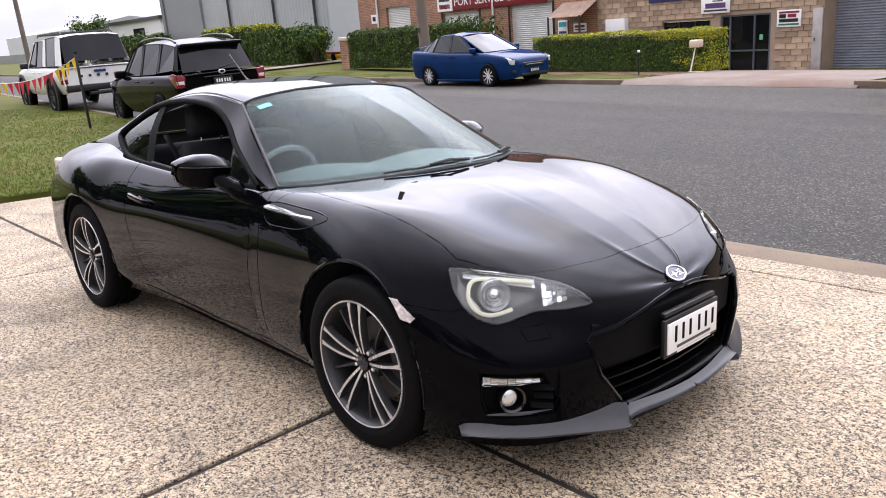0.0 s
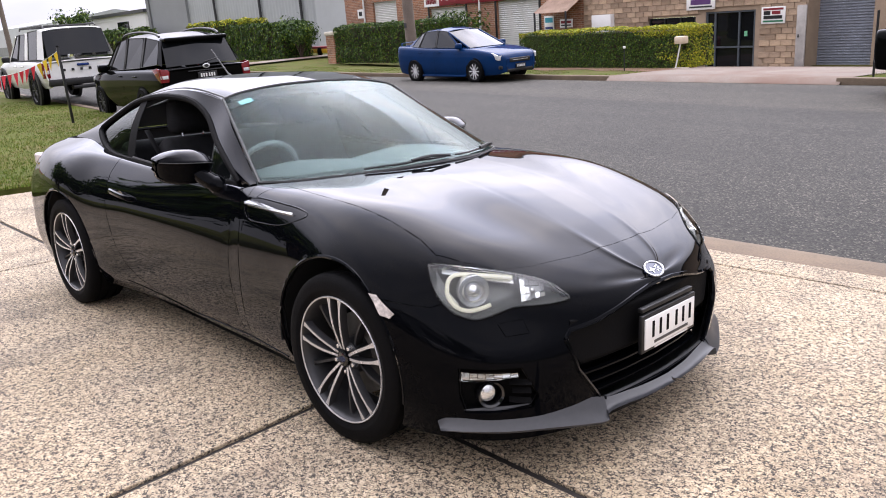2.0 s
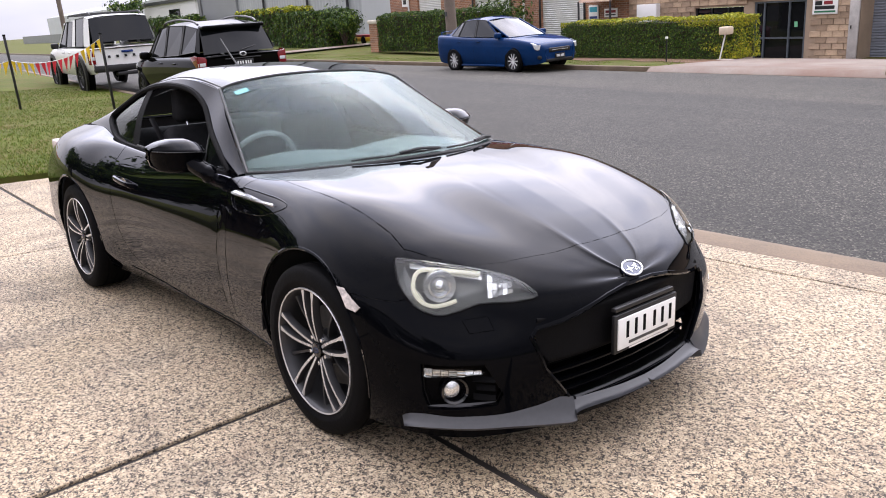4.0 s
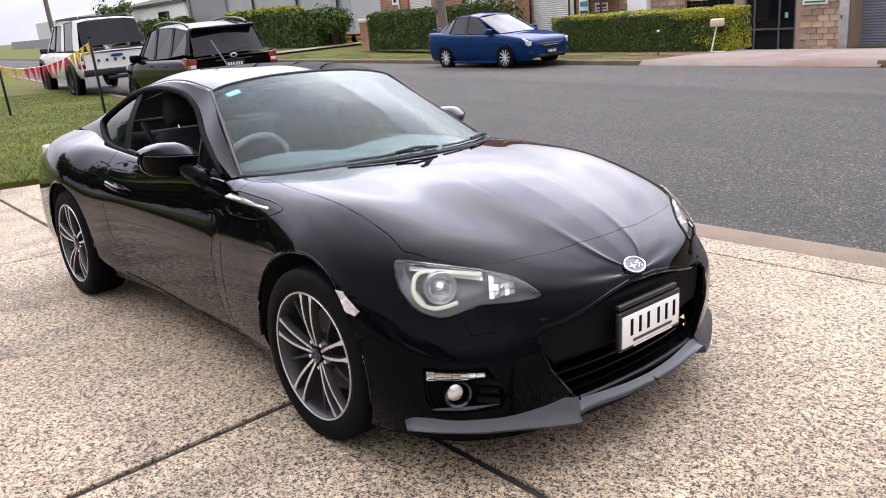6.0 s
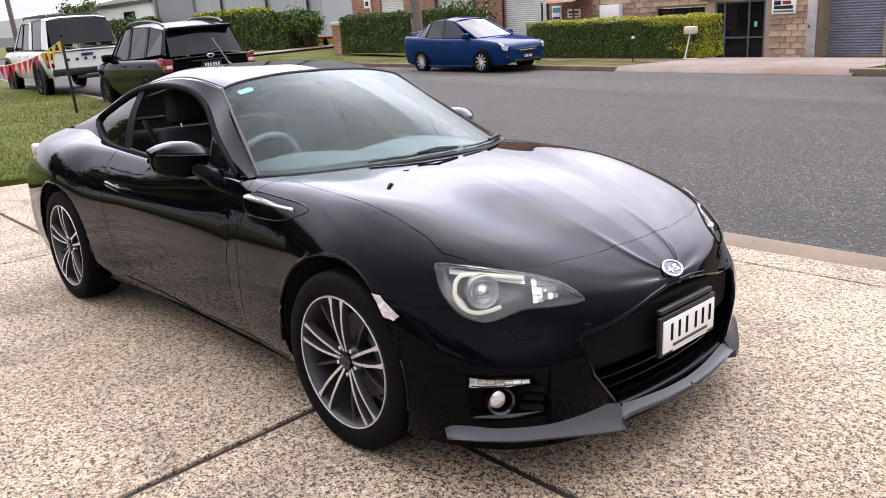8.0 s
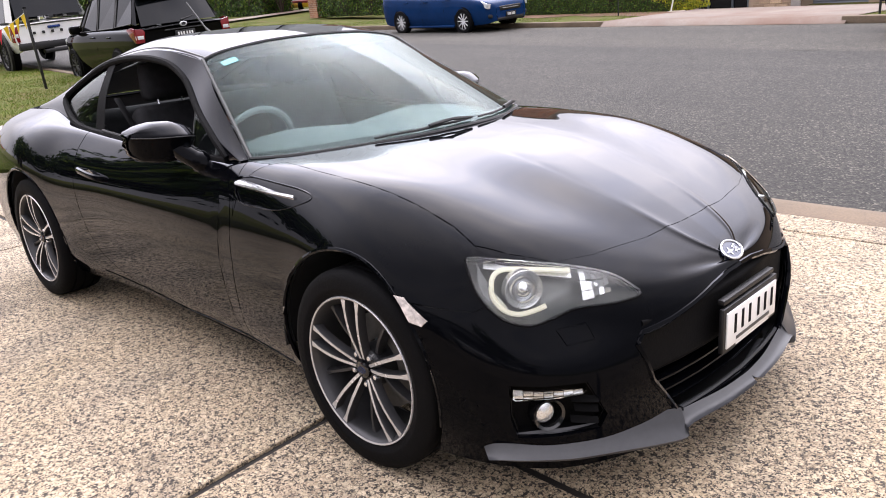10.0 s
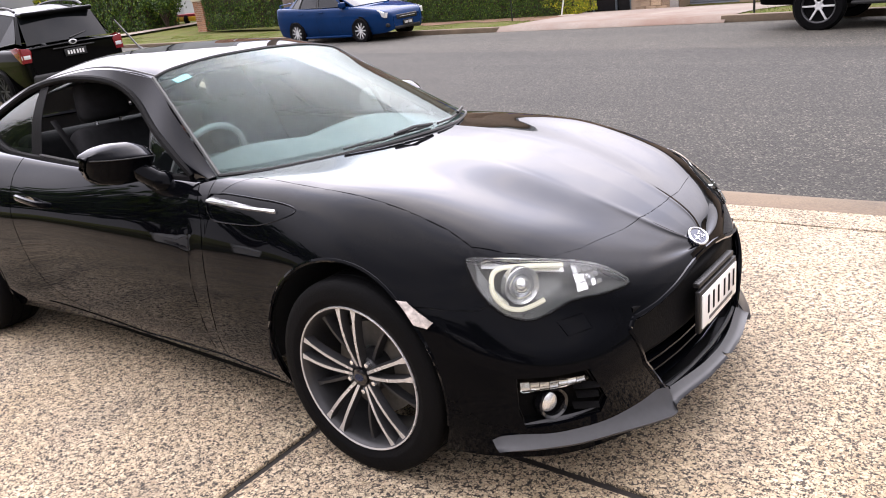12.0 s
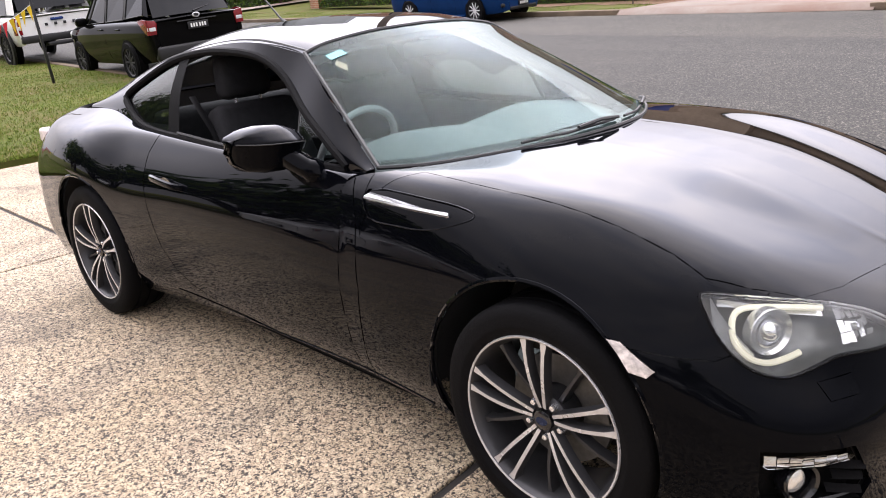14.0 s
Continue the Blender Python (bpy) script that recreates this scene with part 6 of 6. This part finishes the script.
shrub("bush", -36.0, 17.6, .05, 1.05, 2.1, 2200, "loose dark green bush between the hedges")
shrub("bush", -24.6, 19.2, -.2, 1.4, 2.1, 1500, "dark bush beside the brick wall")
shrub("palm_bush", -24.6, 20.2, -.6, .9, 1.9, 900, "spiky dark plant by the roller door")
shrub("tree", -113, 27, 0, 2.4, 5.6, 1700, "small dark tree far down the street", "tree", .25, .15)


# ---- buildings across the road ----
M_BLOCK = worn("tan_block", (.42, .315, .225), .9, 0, 1.3, .6, 1.0, 34)
ob_r = node(M_BLOCK, "ShaderNodeObjectInfo")
old = bsdf(M_BLOCK).inputs["Base Color"].links[0].from_socket
link(M_BLOCK, mixc(M_BLOCK, .8, old, ramp(M_BLOCK, ob_r.outputs["Random"], [(0, (.60, .56, .52)), (.35, (.86, .83, .80)), (.7, (1.05, 1.02, 1)), (1, (1.32, 1.28, 1.2))]), "MULTIPLY"), bsdf(M_BLOCK).inputs["Base Color"])
M_MORTAR = worn("mortar", (.33, .25, .18), .95, 0, 3, .2, .3)


def brickwork():
    m = mat("red_brick", (.3, .14, .08), .9)
    co = m.node_tree.nodes.new("ShaderNodeTexCoord").outputs["Object"]
    sep = node(m, "ShaderNodeSeparateXYZ")
    link(m, co, sep.inputs["Vector"])
    comb = node(m, "ShaderNodeCombineXYZ")
    link(m, sep.outputs["X"], comb.inputs["X"])
    link(m, sep.outputs["Z"], comb.inputs["Y"])
    br = node(m, "ShaderNodeTexBrick", Scale=1.0)
    br.inputs["Brick Width"].default_value, br.inputs["Row Height"].default_value, br.inputs["Mortar Size"].default_value = .24, .086, .008
    br.inputs["Color1"].default_value, br.inputs["Color2"].default_value, br.inputs["Mortar"].default_value = (.36, .16, .085, 1), (.22, .10, .06, 1), (.42, .35, .28, 1)
    link(m, comb.outputs["Vector"], br.inputs["Vector"])
    n = node(m, "ShaderNodeTexNoise", Scale=1.3, Detail=5.0)
    link(m, co, n.inputs["Vector"])
    link(m, mixc(m, .7, br.outputs["Color"], ramp(m, n.outputs["Fac"], [(.3, (.65, .65, .65)), (.7, (1.2, 1.15, 1.1))]), "MULTIPLY"), bsdf(m).inputs["Base Color"])
    b = node(m, "ShaderNodeBump", Strength=.5, Distance=.008)
    link(m, br.outputs["Fac"], b.inputs["Height"])
    b.invert = True
    link(m, b.outputs["Normal"], bsdf(m).inputs["Normal"])
    return m


M_BRICK = brickwork()
M_ROLLER = worn("white_roller", (.62, .62, .60), .5, 0, 2, .15)
M_GREYROLLER = worn("grey_roller", (.20, .22, .26), .5, 0, 2, .15)
M_FRAME = worn("dark_frame", (.02, .02, .022), .4, .3, 5, .2)
M_RAIL = worn("grey_door_rail", (.075, .09, .105), .45, .2, 4, .2)
M_SIGNRED = worn("sign_red", (.21, .012, .022), .5, 0, 3, .15)
M_SIGNBLUE = worn("sign_blue", (.03, .04, .16), .5, 0, 3, .15)
M_LETTER = mat("letter_white", (.8, .8, .78), .6)
WALL_V = 21.0
units = thing("block_factory_unit", STREET, "tan concrete block factory unit with dark glass entry", "building")
# wall built round the openings: door, window, grey roller bay
openings = [(-12.52, -10.58, -.9, 1.2), (-15.0, -12.93, .25, 1.08)]
part("wall_core", box(-18.25, -15.0, 21.02, 21.3, -1.2, 5), M_MORTAR, units, smooth=False)
part("wall_core", box(-15.0, -12.93, 21.02, 21.3, -1.2, .25), M_MORTAR, units, smooth=False)
part("wall_core", box(-15.0, -12.93, 21.02, 21.3, 1.08, 5), M_MORTAR, units, smooth=False)
part("wall_core", box(-12.93, -12.52, 21.02, 21.3, -1.2, 5), M_MORTAR, units, smooth=False)
part("wall_core", box(-12.52, -10.58, 21.02, 21.3, 1.2, 5), M_MORTAR, units, smooth=False)
part("wall_core", box(-10.58, -8.75, 21.02, 21.3, -1.2, 5), M_MORTAR, units, smooth=False)
part("wall_core", box(-8.95, -8.75, 21.3, 22.6, -1.2, 5), M_MORTAR, units, smooth=False)
part("wall_core", box(-6.9, 14, 21.6, 21.9, -1.2, 5), M_MORTAR, units, smooth=False)
part("roller_door", turned(roller(2.0, 4.2, .09, .025), Matrix.Translation((-8.75, 21.85, -.85))), M_GREYROLLER, units, "dark grey ribbed roller door", smooth=False)
part("lintel", box(-8.75, -6.9, 21.6, 21.9, 3.0, 5), M_MORTAR, units, smooth=False)
part("service_panel", box(-9.06, -8.74, 20.90, 20.96, -.76, 1.26, .01), worn("weathered_grey", (.42, .40, .38), .7, 0, 2.2, .45), units, "narrow weathered grey metal panel")
part("panel_latch", box(-8.99, -8.96, 20.88, 20.91, .22, .32), M_FRAME, units, smooth=False)
entry = part("entry_door", box(-12.50, -10.60, 21.10, 21.14, -.88, 1.19), M_DGLASS, units, "dark glazed double entry door", smooth=False)
for u in (-12.48, -12.14, -11.2, -10.62):
    part("door_frame", box(u - .03, u + .03, 21.04, 21.12, -.9, 1.2), M_RAIL, entry, smooth=False)
for z in (-.86, -.06, 1.17):
    part("door_frame", box(-12.5, -10.6, 21.045, 21.12, z - .03, z + .03), M_RAIL, entry, smooth=False)
part("door_notice", box(-11.02, -10.90, 21.085, 21.095, .30, .48), worn("notice", (.15, .45, .25), .6, 0, 20, .2), entry, smooth=False)
win = part("window", box(-14.98, -12.95, 21.10, 21.13, .27, 1.06), M_DGLASS, units, "dark strip window", smooth=False)
for u in (-14.96, -14.3, -13.6, -12.97):
    part("window_frame", box(u - .025, u + .025, 21.05, 21.12, .27, 1.06), M_FRAME, win, smooth=False)
part("meter_cabinet", box(-17.6, -16.62, 20.72, 21.02, .0, 1.34, .02), M_WHITE, units, "white metal meter cabinet")
BW, BH = .40, .20
blk = mesh_from(box(-BW / 2 + .006, BW / 2 - .006, -.03, .05, -BH / 2 + .006, BH / 2 - .006, .008, seg=1), "block", M_BLOCK, smooth=False)
made = 0
rest = bmesh.new()
for j in range(20):
    z = -1.05 + BH * (j + .5)
    for k in range(25):
        u = -18.2 + BW * (k + .5) + (BW / 2 if j % 2 else 0)
        if u + BW / 2 > -8.75 or any(a - BW * .5 < u < b_ + BW * .5 and c_ - .1 < z < d_ + .1 for a, b_, c_, d_ in openings):
            continue
        w = .004 * noise.noise((u * 3, z * 5, 0))
        if z < 2.0 and made < 300:
            o = new("block", blk)
            o.parent = units
            o.location = (u, 21.0 + w, z)
            made += 1
        else:
            box(u - BW / 2 + .006, u + BW / 2 - .006, 20.97 + w, 21.05, z - BH / 2 + .006, z + BH / 2 - .006, 0, rest)
more = part("upper_blocks", rest, M_BLOCK, units, smooth=False)
more["kind"] = "stuff"
part("roof", box(-18.4, 14, 20.9, 40, 5.0, 5.15), M_SHED, units, smooth=False)


def signboard(name, u0, u1, z0, z1, material, label, marks=(), v=20.94):
    s = thing(name, STREET @ pose((u0 + u1) / 2, v, (z0 + z1) / 2), label, "sign")
    w, h = (u1 - u0) / 2, (z1 - z0) / 2
    part("board", box(-w, w, -.02, .02, -h, h, .008), material, s)
    for a, b_, c_, d_, mm in marks:
        part("sign_mark", box(-w + 2 * w * a, -w + 2 * w * b_, -.026, -.018, -h + 2 * h * c_, -h + 2 * h * d_), mm, s, smooth=False)
    return s


M_PURPLE = worn("sign_purple", (.10, .04, .16), .5, 0, 5, .1)
signboard("wall_sign", -13.27, -12.10, 1.30, 1.80, M_LETTER, "white rounded sign with purple lettering bars", [(.15, .85, .36, .72, M_PURPLE), (.1, .9, .14, .26, M_LIP), (.4, .75, .82, .9, M_LIP)])
signboard("wall_sign", -10.32, -9.47, .70, 1.26, M_LETTER, "white sign with green, black and red bars", [(.08, .92, .80, .92, M_SIGNRED), (.10, .38, .52, .76, M_FRAME), (.45, .8, .55, .75, M_SIGNRED), (.10, .88, .28, .48, M_FRAME), (.08, .92, .10, .2, worn("sign_green", (.02, .16, .08), .5, 0, 5, .1))])
signboard("wall_sign", -15.6, -13.2, 1.84, 2.6, M_SIGNBLUE, "dark blue wall sign above the window")
brick = thing("brick_factory_unit", STREET, "red-brown brick factory unit with white roller doors", "building")
for u0, u1, z0, z1 in ((-36.2, -33.4, -1.2, 5), (-33.4, -31.2, 2.75, 5), (-31.2, -28.4, -1.2, 5), (-28.4, -25.6, 2.14, 5), (-25.6, -23.45, -1.2, 5), (-23.45, -20.75, 2.35, 5), (-20.75, -18.25, -1.2, 5)):
    part("brick_wall", box(u0, u1, 21.0, 21.3, z0, z1), M_BRICK, brick, smooth=False)
for u0, u1, zt in ((-33.4, -31.2, 2.75), (-28.4, -25.6, 2.14), (-23.45, -20.75, 2.35)):
    part("roller_door", turned(roller(u1 - u0, zt + 1.0), Matrix.Translation((u0, 21.12, -1))), M_ROLLER, brick, "white ribbed roller door", smooth=False)
for u in (-28.45, -23.5, -20.7, -25.55):
    part("door_post", box(u - .05, u + .05, 20.96, 21.0, -1, 2.3), M_FRAME, brick, smooth=False)
part("downpipe", tube([(-24.55, 20.93, 4), (-24.55, 20.93, -.9)], .05, 8), M_WHITE, brick)
part("downpipe", tube([(-34.2, 20.93, 4), (-34.2, 20.93, -.9)], .05, 8), M_WHITE, brick)
part("downpipe", tube([(-30.1, 20.93, 4), (-30.1, 20.93, -.9)], .06, 8), M_FRAME, brick)
part("roof", box(-36.2, -18.3, 20.9, 40, 5, 5.15), M_SHED, brick, smooth=False)
part("door_sign", box(-34.9, -34.3, 20.96, 21.0, 1.95, 2.45), M_LETTER, brick, "white plate with a dark bar", smooth=False)
part("door_sign_mark", box(-34.75, -34.45, 20.95, 20.965, 2.08, 2.32), M_FRAME, brick, smooth=False)
fascia = signboard("fascia_sign", -28.7, -21.0, 2.25, 3.05, M_SIGNRED, "dark red fascia sign with white lettering", [(.0, .155, .0, 1.0, M_LETTER), (.02, .13, .15, .42, M_SIGNRED), (.02, .13, .6, .85, M_LIP)])


def lettering(text, size, parent, m, material, name="lettering"):
    cu = bpy.data.curves.new(name, "FONT")
    cu.body, cu.size, cu.extrude, cu.align_x, cu.align_y = text, size, .004, "LEFT", "CENTER"
    tmp = bpy.data.objects.new("tmp_text", cu)
    scene.collection.objects.link(tmp)
    me = bpy.data.meshes.new_from_object(tmp.evaluated_get(bpy.context.evaluated_depsgraph_get()))
    bpy.data.objects.remove(tmp)
    me.materials.clear()
    me.materials.append(material)
    me.transform(m)
    o = new(name, me)
    o.parent = parent
    return o


lettering("PORT SERVICE CENTRE", .56, fascia, pose(-2.52, -.03, .0, 90, 0, 0), M_LETTER)
aw = thing("awning", STREET, "rusty corrugated entrance awning on thin posts", "awning")
sheet_aw = corrugated(1.9, 1.5, .12, .03)
part("awning_roof", turned(sheet_aw, Matrix.Translation((-20.1, 19.9, 1.58)) @ Matrix.Rotation(radians(-62), 4, "X")), worn("rusty_sheet", (.45, .33, .26), .7, .2, 3, .35), aw, smooth=False)
for u in (-20.05, -18.3):
    part("awning_post", box(u - .03, u + .03, 19.9, 19.96, -.75, 1.6), M_LIP, aw, smooth=False)
signboard("window_poster", -20.4, -19.85, .72, 1.42, M_LETTER, "white poster with blue and teal bars", [(.1, .9, .6, .9, worn("poster_teal", (.05, .35, .45), .5, 0, 5, .1)), (.1, .9, .2, .35, M_SIGNBLUE)])
signboard("window_poster", -19.5, -18.8, .9, 1.25, M_LETTER, "white poster with red bars", [(.1, .9, .5, .8, M_SIGNRED), (.1, .9, .2, .35, M_LIP)])
M_GREYCLAD = worn("grey_cladding", (.40, .42, .43), .55, .1, .6, .12)
big = thing("warehouse", STREET, "large pale grey steel-clad warehouse", "building")
part("front_wall", turned(corrugated(40, 12, .5, .04), Matrix.Translation((-80, 26, -.2))), M_GREYCLAD, big, smooth=False)
part("end_wall", box(-80.3, -79.6, 25.6, 70, -.2, 12), worn("dark_cladding", (.16, .165, .17), .5, 0, .8, .12), big, smooth=False)
part("corner_panel", box(-80.3, -70.5, 25.75, 26, -.2, 12), worn("mid_cladding", (.24, .25, .26), .5, 0, .8, .12), big, smooth=False)
for u in (-64.5, -56, -49.5, -47.2, -44.0):
    part("downpipe", tube([(u, 25.85, 12), (u, 25.85, -.1)], .11, 8), M_LIP, big)
part("eave_band", box(-80, -40, 25.85, 26, 1.2, 1.35), M_LIP, big, smooth=False)
part("side_block", box(-47.0, -40.0, 25.6, 25.98, -.2, 12), worn("pale_cladding", (.46, .48, .49), .5, 0, .8, .1), big, smooth=False)
white_b = thing("white_workshop", STREET, "low white workshop with a dark roofline", "building")
part("wall", box(-114, -93, 30, 50, -.2, 4.7), M_WHITE, white_b, smooth=False)
part("roof", box(-114.5, -92.6, 29.7, 50, 4.7, 5.1), M_LIP, white_b, smooth=False)
part("window", box(-103, -99, 29.9, 30.02, 2.7, 3.9), M_DGLASS, white_b, smooth=False)
far_b = thing("far_shed", STREET, "long pale shed at the end of the street", "building")
part("wall", box(-340, -240, 60, 90, -1, 8), worn("far_pale", (.55, .57, .58), .7, 0, .3, .1), far_b, smooth=False)
part("roof", slab_of([(60, 8), (75, 10.5), (90, 8)], 100, lambda a, b_, c_: Vector((-340 + c_, a, b_))), M_GREYCLAD, far_b, smooth=False)
part("fence", box(-240, -110, 34, 34.1, 0, 1.9), worn("mesh_fence", (.25, .26, .25), .8, 0, 1, .2), thing("yard_fence", STREET, "grey mesh fence along the far yard", "fence"), smooth=False)

# ---- poles, letterbox, small things ----
M_POLE = worn("pole_timber", (.17, .135, .11), .9, 0, 2, .35, .6, 30)
pole_ = thing("power_pole", STREET @ pose(-17.35, 11.05, .0, 0, -2.0, 0), "weathered timber power pole on the verge", "pole")
part("shaft", tube([(0, 0, -.1), (0, 0, 3), (0, 0, 9)], [.19, .175, .14], 14), M_POLE, pole_)
part("pole_tag", box(-.05, .05, -.20, -.17, 1.5, 1.65), M_LIP, pole_, smooth=False)
far_pole = thing("power_pole", STREET @ pose(-89.5, 14, 0, 0, -3, 0), "timber power pole far down the street", "pole")
part("shaft", tube([(0, 0, -.1), (0, 0, 5), (0, 0, 14)], [.27, .24, .2], 12), M_POLE, far_pole)
lb = thing("letterbox", STREET @ pose(-8.86, 13.7, -.12), "cream letterbox on a leaning white post", "letterbox")
part("post", tube([(-.06, 0, 0), (.10, 0, .72)], .022, 6), M_WHITE, lb)
part("box", box(-.02, .26, -.14, .14, .70, .90, .03), worn("cream", (.60, .50, .38), .6, 0, 8, .15), lb)
part("base", box(-.1, .35, -.1, .1, 0, .05, .01), M_CONC, lb)
stake = thing("marker_stake", STREET @ pose(-9.6, 12.3, -.02), "thin dark stake with a white top", "stake")
part("shaft", tube([(0, 0, 0), (0, 0, .62)], .018, 6), M_FRAME, stake)
part("cap", box(-.03, .03, -.03, .03, .60, .66, .01), M_WHITE, stake)
rp = thing("verge_post", STREET @ pose(-2.8, 11.45, -.02), "dark steel post on the grass verge", "post")
part("shaft", tube([(0, 0, -.05), (0, 0, 1.3)], .025, 6), M_FRAME, rp)
# loading bay clutter seen between the hedges
trailer = thing("trailer", STREET @ pose(-36.9, 19.8, .05), "low red and yellow trailer", "trailer")
part("deck", box(-1.1, 1.1, -.4, .4, .35, .5, .02), M_SIGNRED, trailer)
part("side_board", box(-1.1, 1.1, -.44, -.40, .12, .36, .01), worn("yellow_paint", (.6, .36, .02), .5, 0, 5, .2), trailer)
part("wheel", turned(lathe([(.001, -.08), (.2, -.08), (.24, -.05), (.24, .05), (.2, .08), (.001, .08)], 20), Matrix.Translation((0, -.42, .2))), M_RUBBER, trailer)
dark = thing("parked_trailer", STREET @ pose(-39.6, 19.9, .05), "dark blue low trailer in the yard", "trailer")
part("deck", box(-1.6, 1.0, -.6, .6, .25, .45, .02), M_SIGNBLUE, dark)
part("rail", tube([(-1.6, -.6, .7), (1.0, -.6, .7)], .04, 6), M_FRAME, dark)
gp = thing("gate_pier", STREET @ pose(-29.6, 15.9, 0), "brick gate pier with a pale cap", "pier")
part("shaft", box(-.35, .35, -.35, .35, -.1, 1.25), M_BRICK, gp, smooth=False)
part("cap", box(-.40, .40, -.40, .40, 1.25, 1.42, .03), worn("pier_cap", (.55, .50, .42), .8, 0, 5, .2), gp)

# ---- bunting between steel posts on the grass ----
posts = [(-12.2, -1.36), (-13.5, -2.8), (-15.2, -4.9), (-16.2, -7.6)]
post0 = None
for k, (u, v) in enumerate(posts):
    z = land(u, v)
    m = street_pose(u, v, z)
    if post0 is None:
        post0 = thing("fence_post", m, "thin black steel post holding bunting", "post", "bunting posts")
        part("shaft", box(-.022, .022, -.022, .022, -.05, 1.42, .004), M_FRAME, post0)
        part("cap", box(-.026, .026, -.026, .026, 1.41, 1.44, .005), M_RUBBER, post0)
    else:
        copy_thing(post0, m)
M_YFLAG = worn("yellow_flag", (.75, .50, .02), .6, 0, 10, .12)
M_RFLAG = worn("red_flag", (.62, .03, .05), .6, 0, 10, .12)
for k, ((u0, v0), (u1, v1)) in enumerate(zip(posts, posts[1:])):
    bunt = thing("bunting", STREET, "string of red and yellow triangular flags", "bunting", "bunting strings")
    z0, z1 = land(u0, v0) + 1.35, land(u1, v1) + .95
    if k:
        z0 = land(u0, v0) + .95
    line = []
    n = 16
    for i in range(n + 1):
        t = i / n
        line.append(Vector((u0 + (u1 - u0) * t, v0 + (v1 - v0) * t, z0 + (z1 - z0) * t - .42 * 4 * t * (1 - t) * .5)))
    part("cord", tube(line, .006, 5), M_WHITE, bunt)
    for i in range(n):
        p, q = line[i], line[i + 1]
        colour = M_YFLAG if i < 4 or i > 11 else M_RFLAG
        b = bmesh.new()
        sway = Vector((random.uniform(-.05, .05), random.uniform(-.05, .05), 0))
        a, c2 = p.lerp(q, .1), p.lerp(q, .85)
        tip = p.lerp(q, .5) + Vector((0, 0, -.26)) + sway
        f1 = [a, c2, tip]
        th = (q - p).cross(Vector((0, 0, 1))).normalized() * .002
        vs = [b.verts.new(x + th) for x in f1]
        ws = [b.verts.new(x - th) for x in f1]
        b.faces.new(vs)
        b.faces.new(ws[::-1])
        for i2 in range(3):
            b.faces.new((vs[i2], ws[i2], ws[(i2 + 1) % 3], vs[(i2 + 1) % 3]))
        part("flag", b, colour, bunt, smooth=False)

# trees out of view behind the camera, added to darken the coupe's reflections
for x, y, r, h in ((-9.5, -15, 3.0, 7.5), (-16, -12.5, 3.2, 6), (-13, -6.5, 2.4, 4.2), (-19, -8, 3.4, 6.5), (10.5, -15, 2.8, 7.0)):
    t = shrub("tree", 0, 0, 0, r, h, 3600, "dark green tree out of view, reflected in the coupe", "tree", .27, .16)
    t.matrix_world = SLAB @ pose(x, y, -.05)
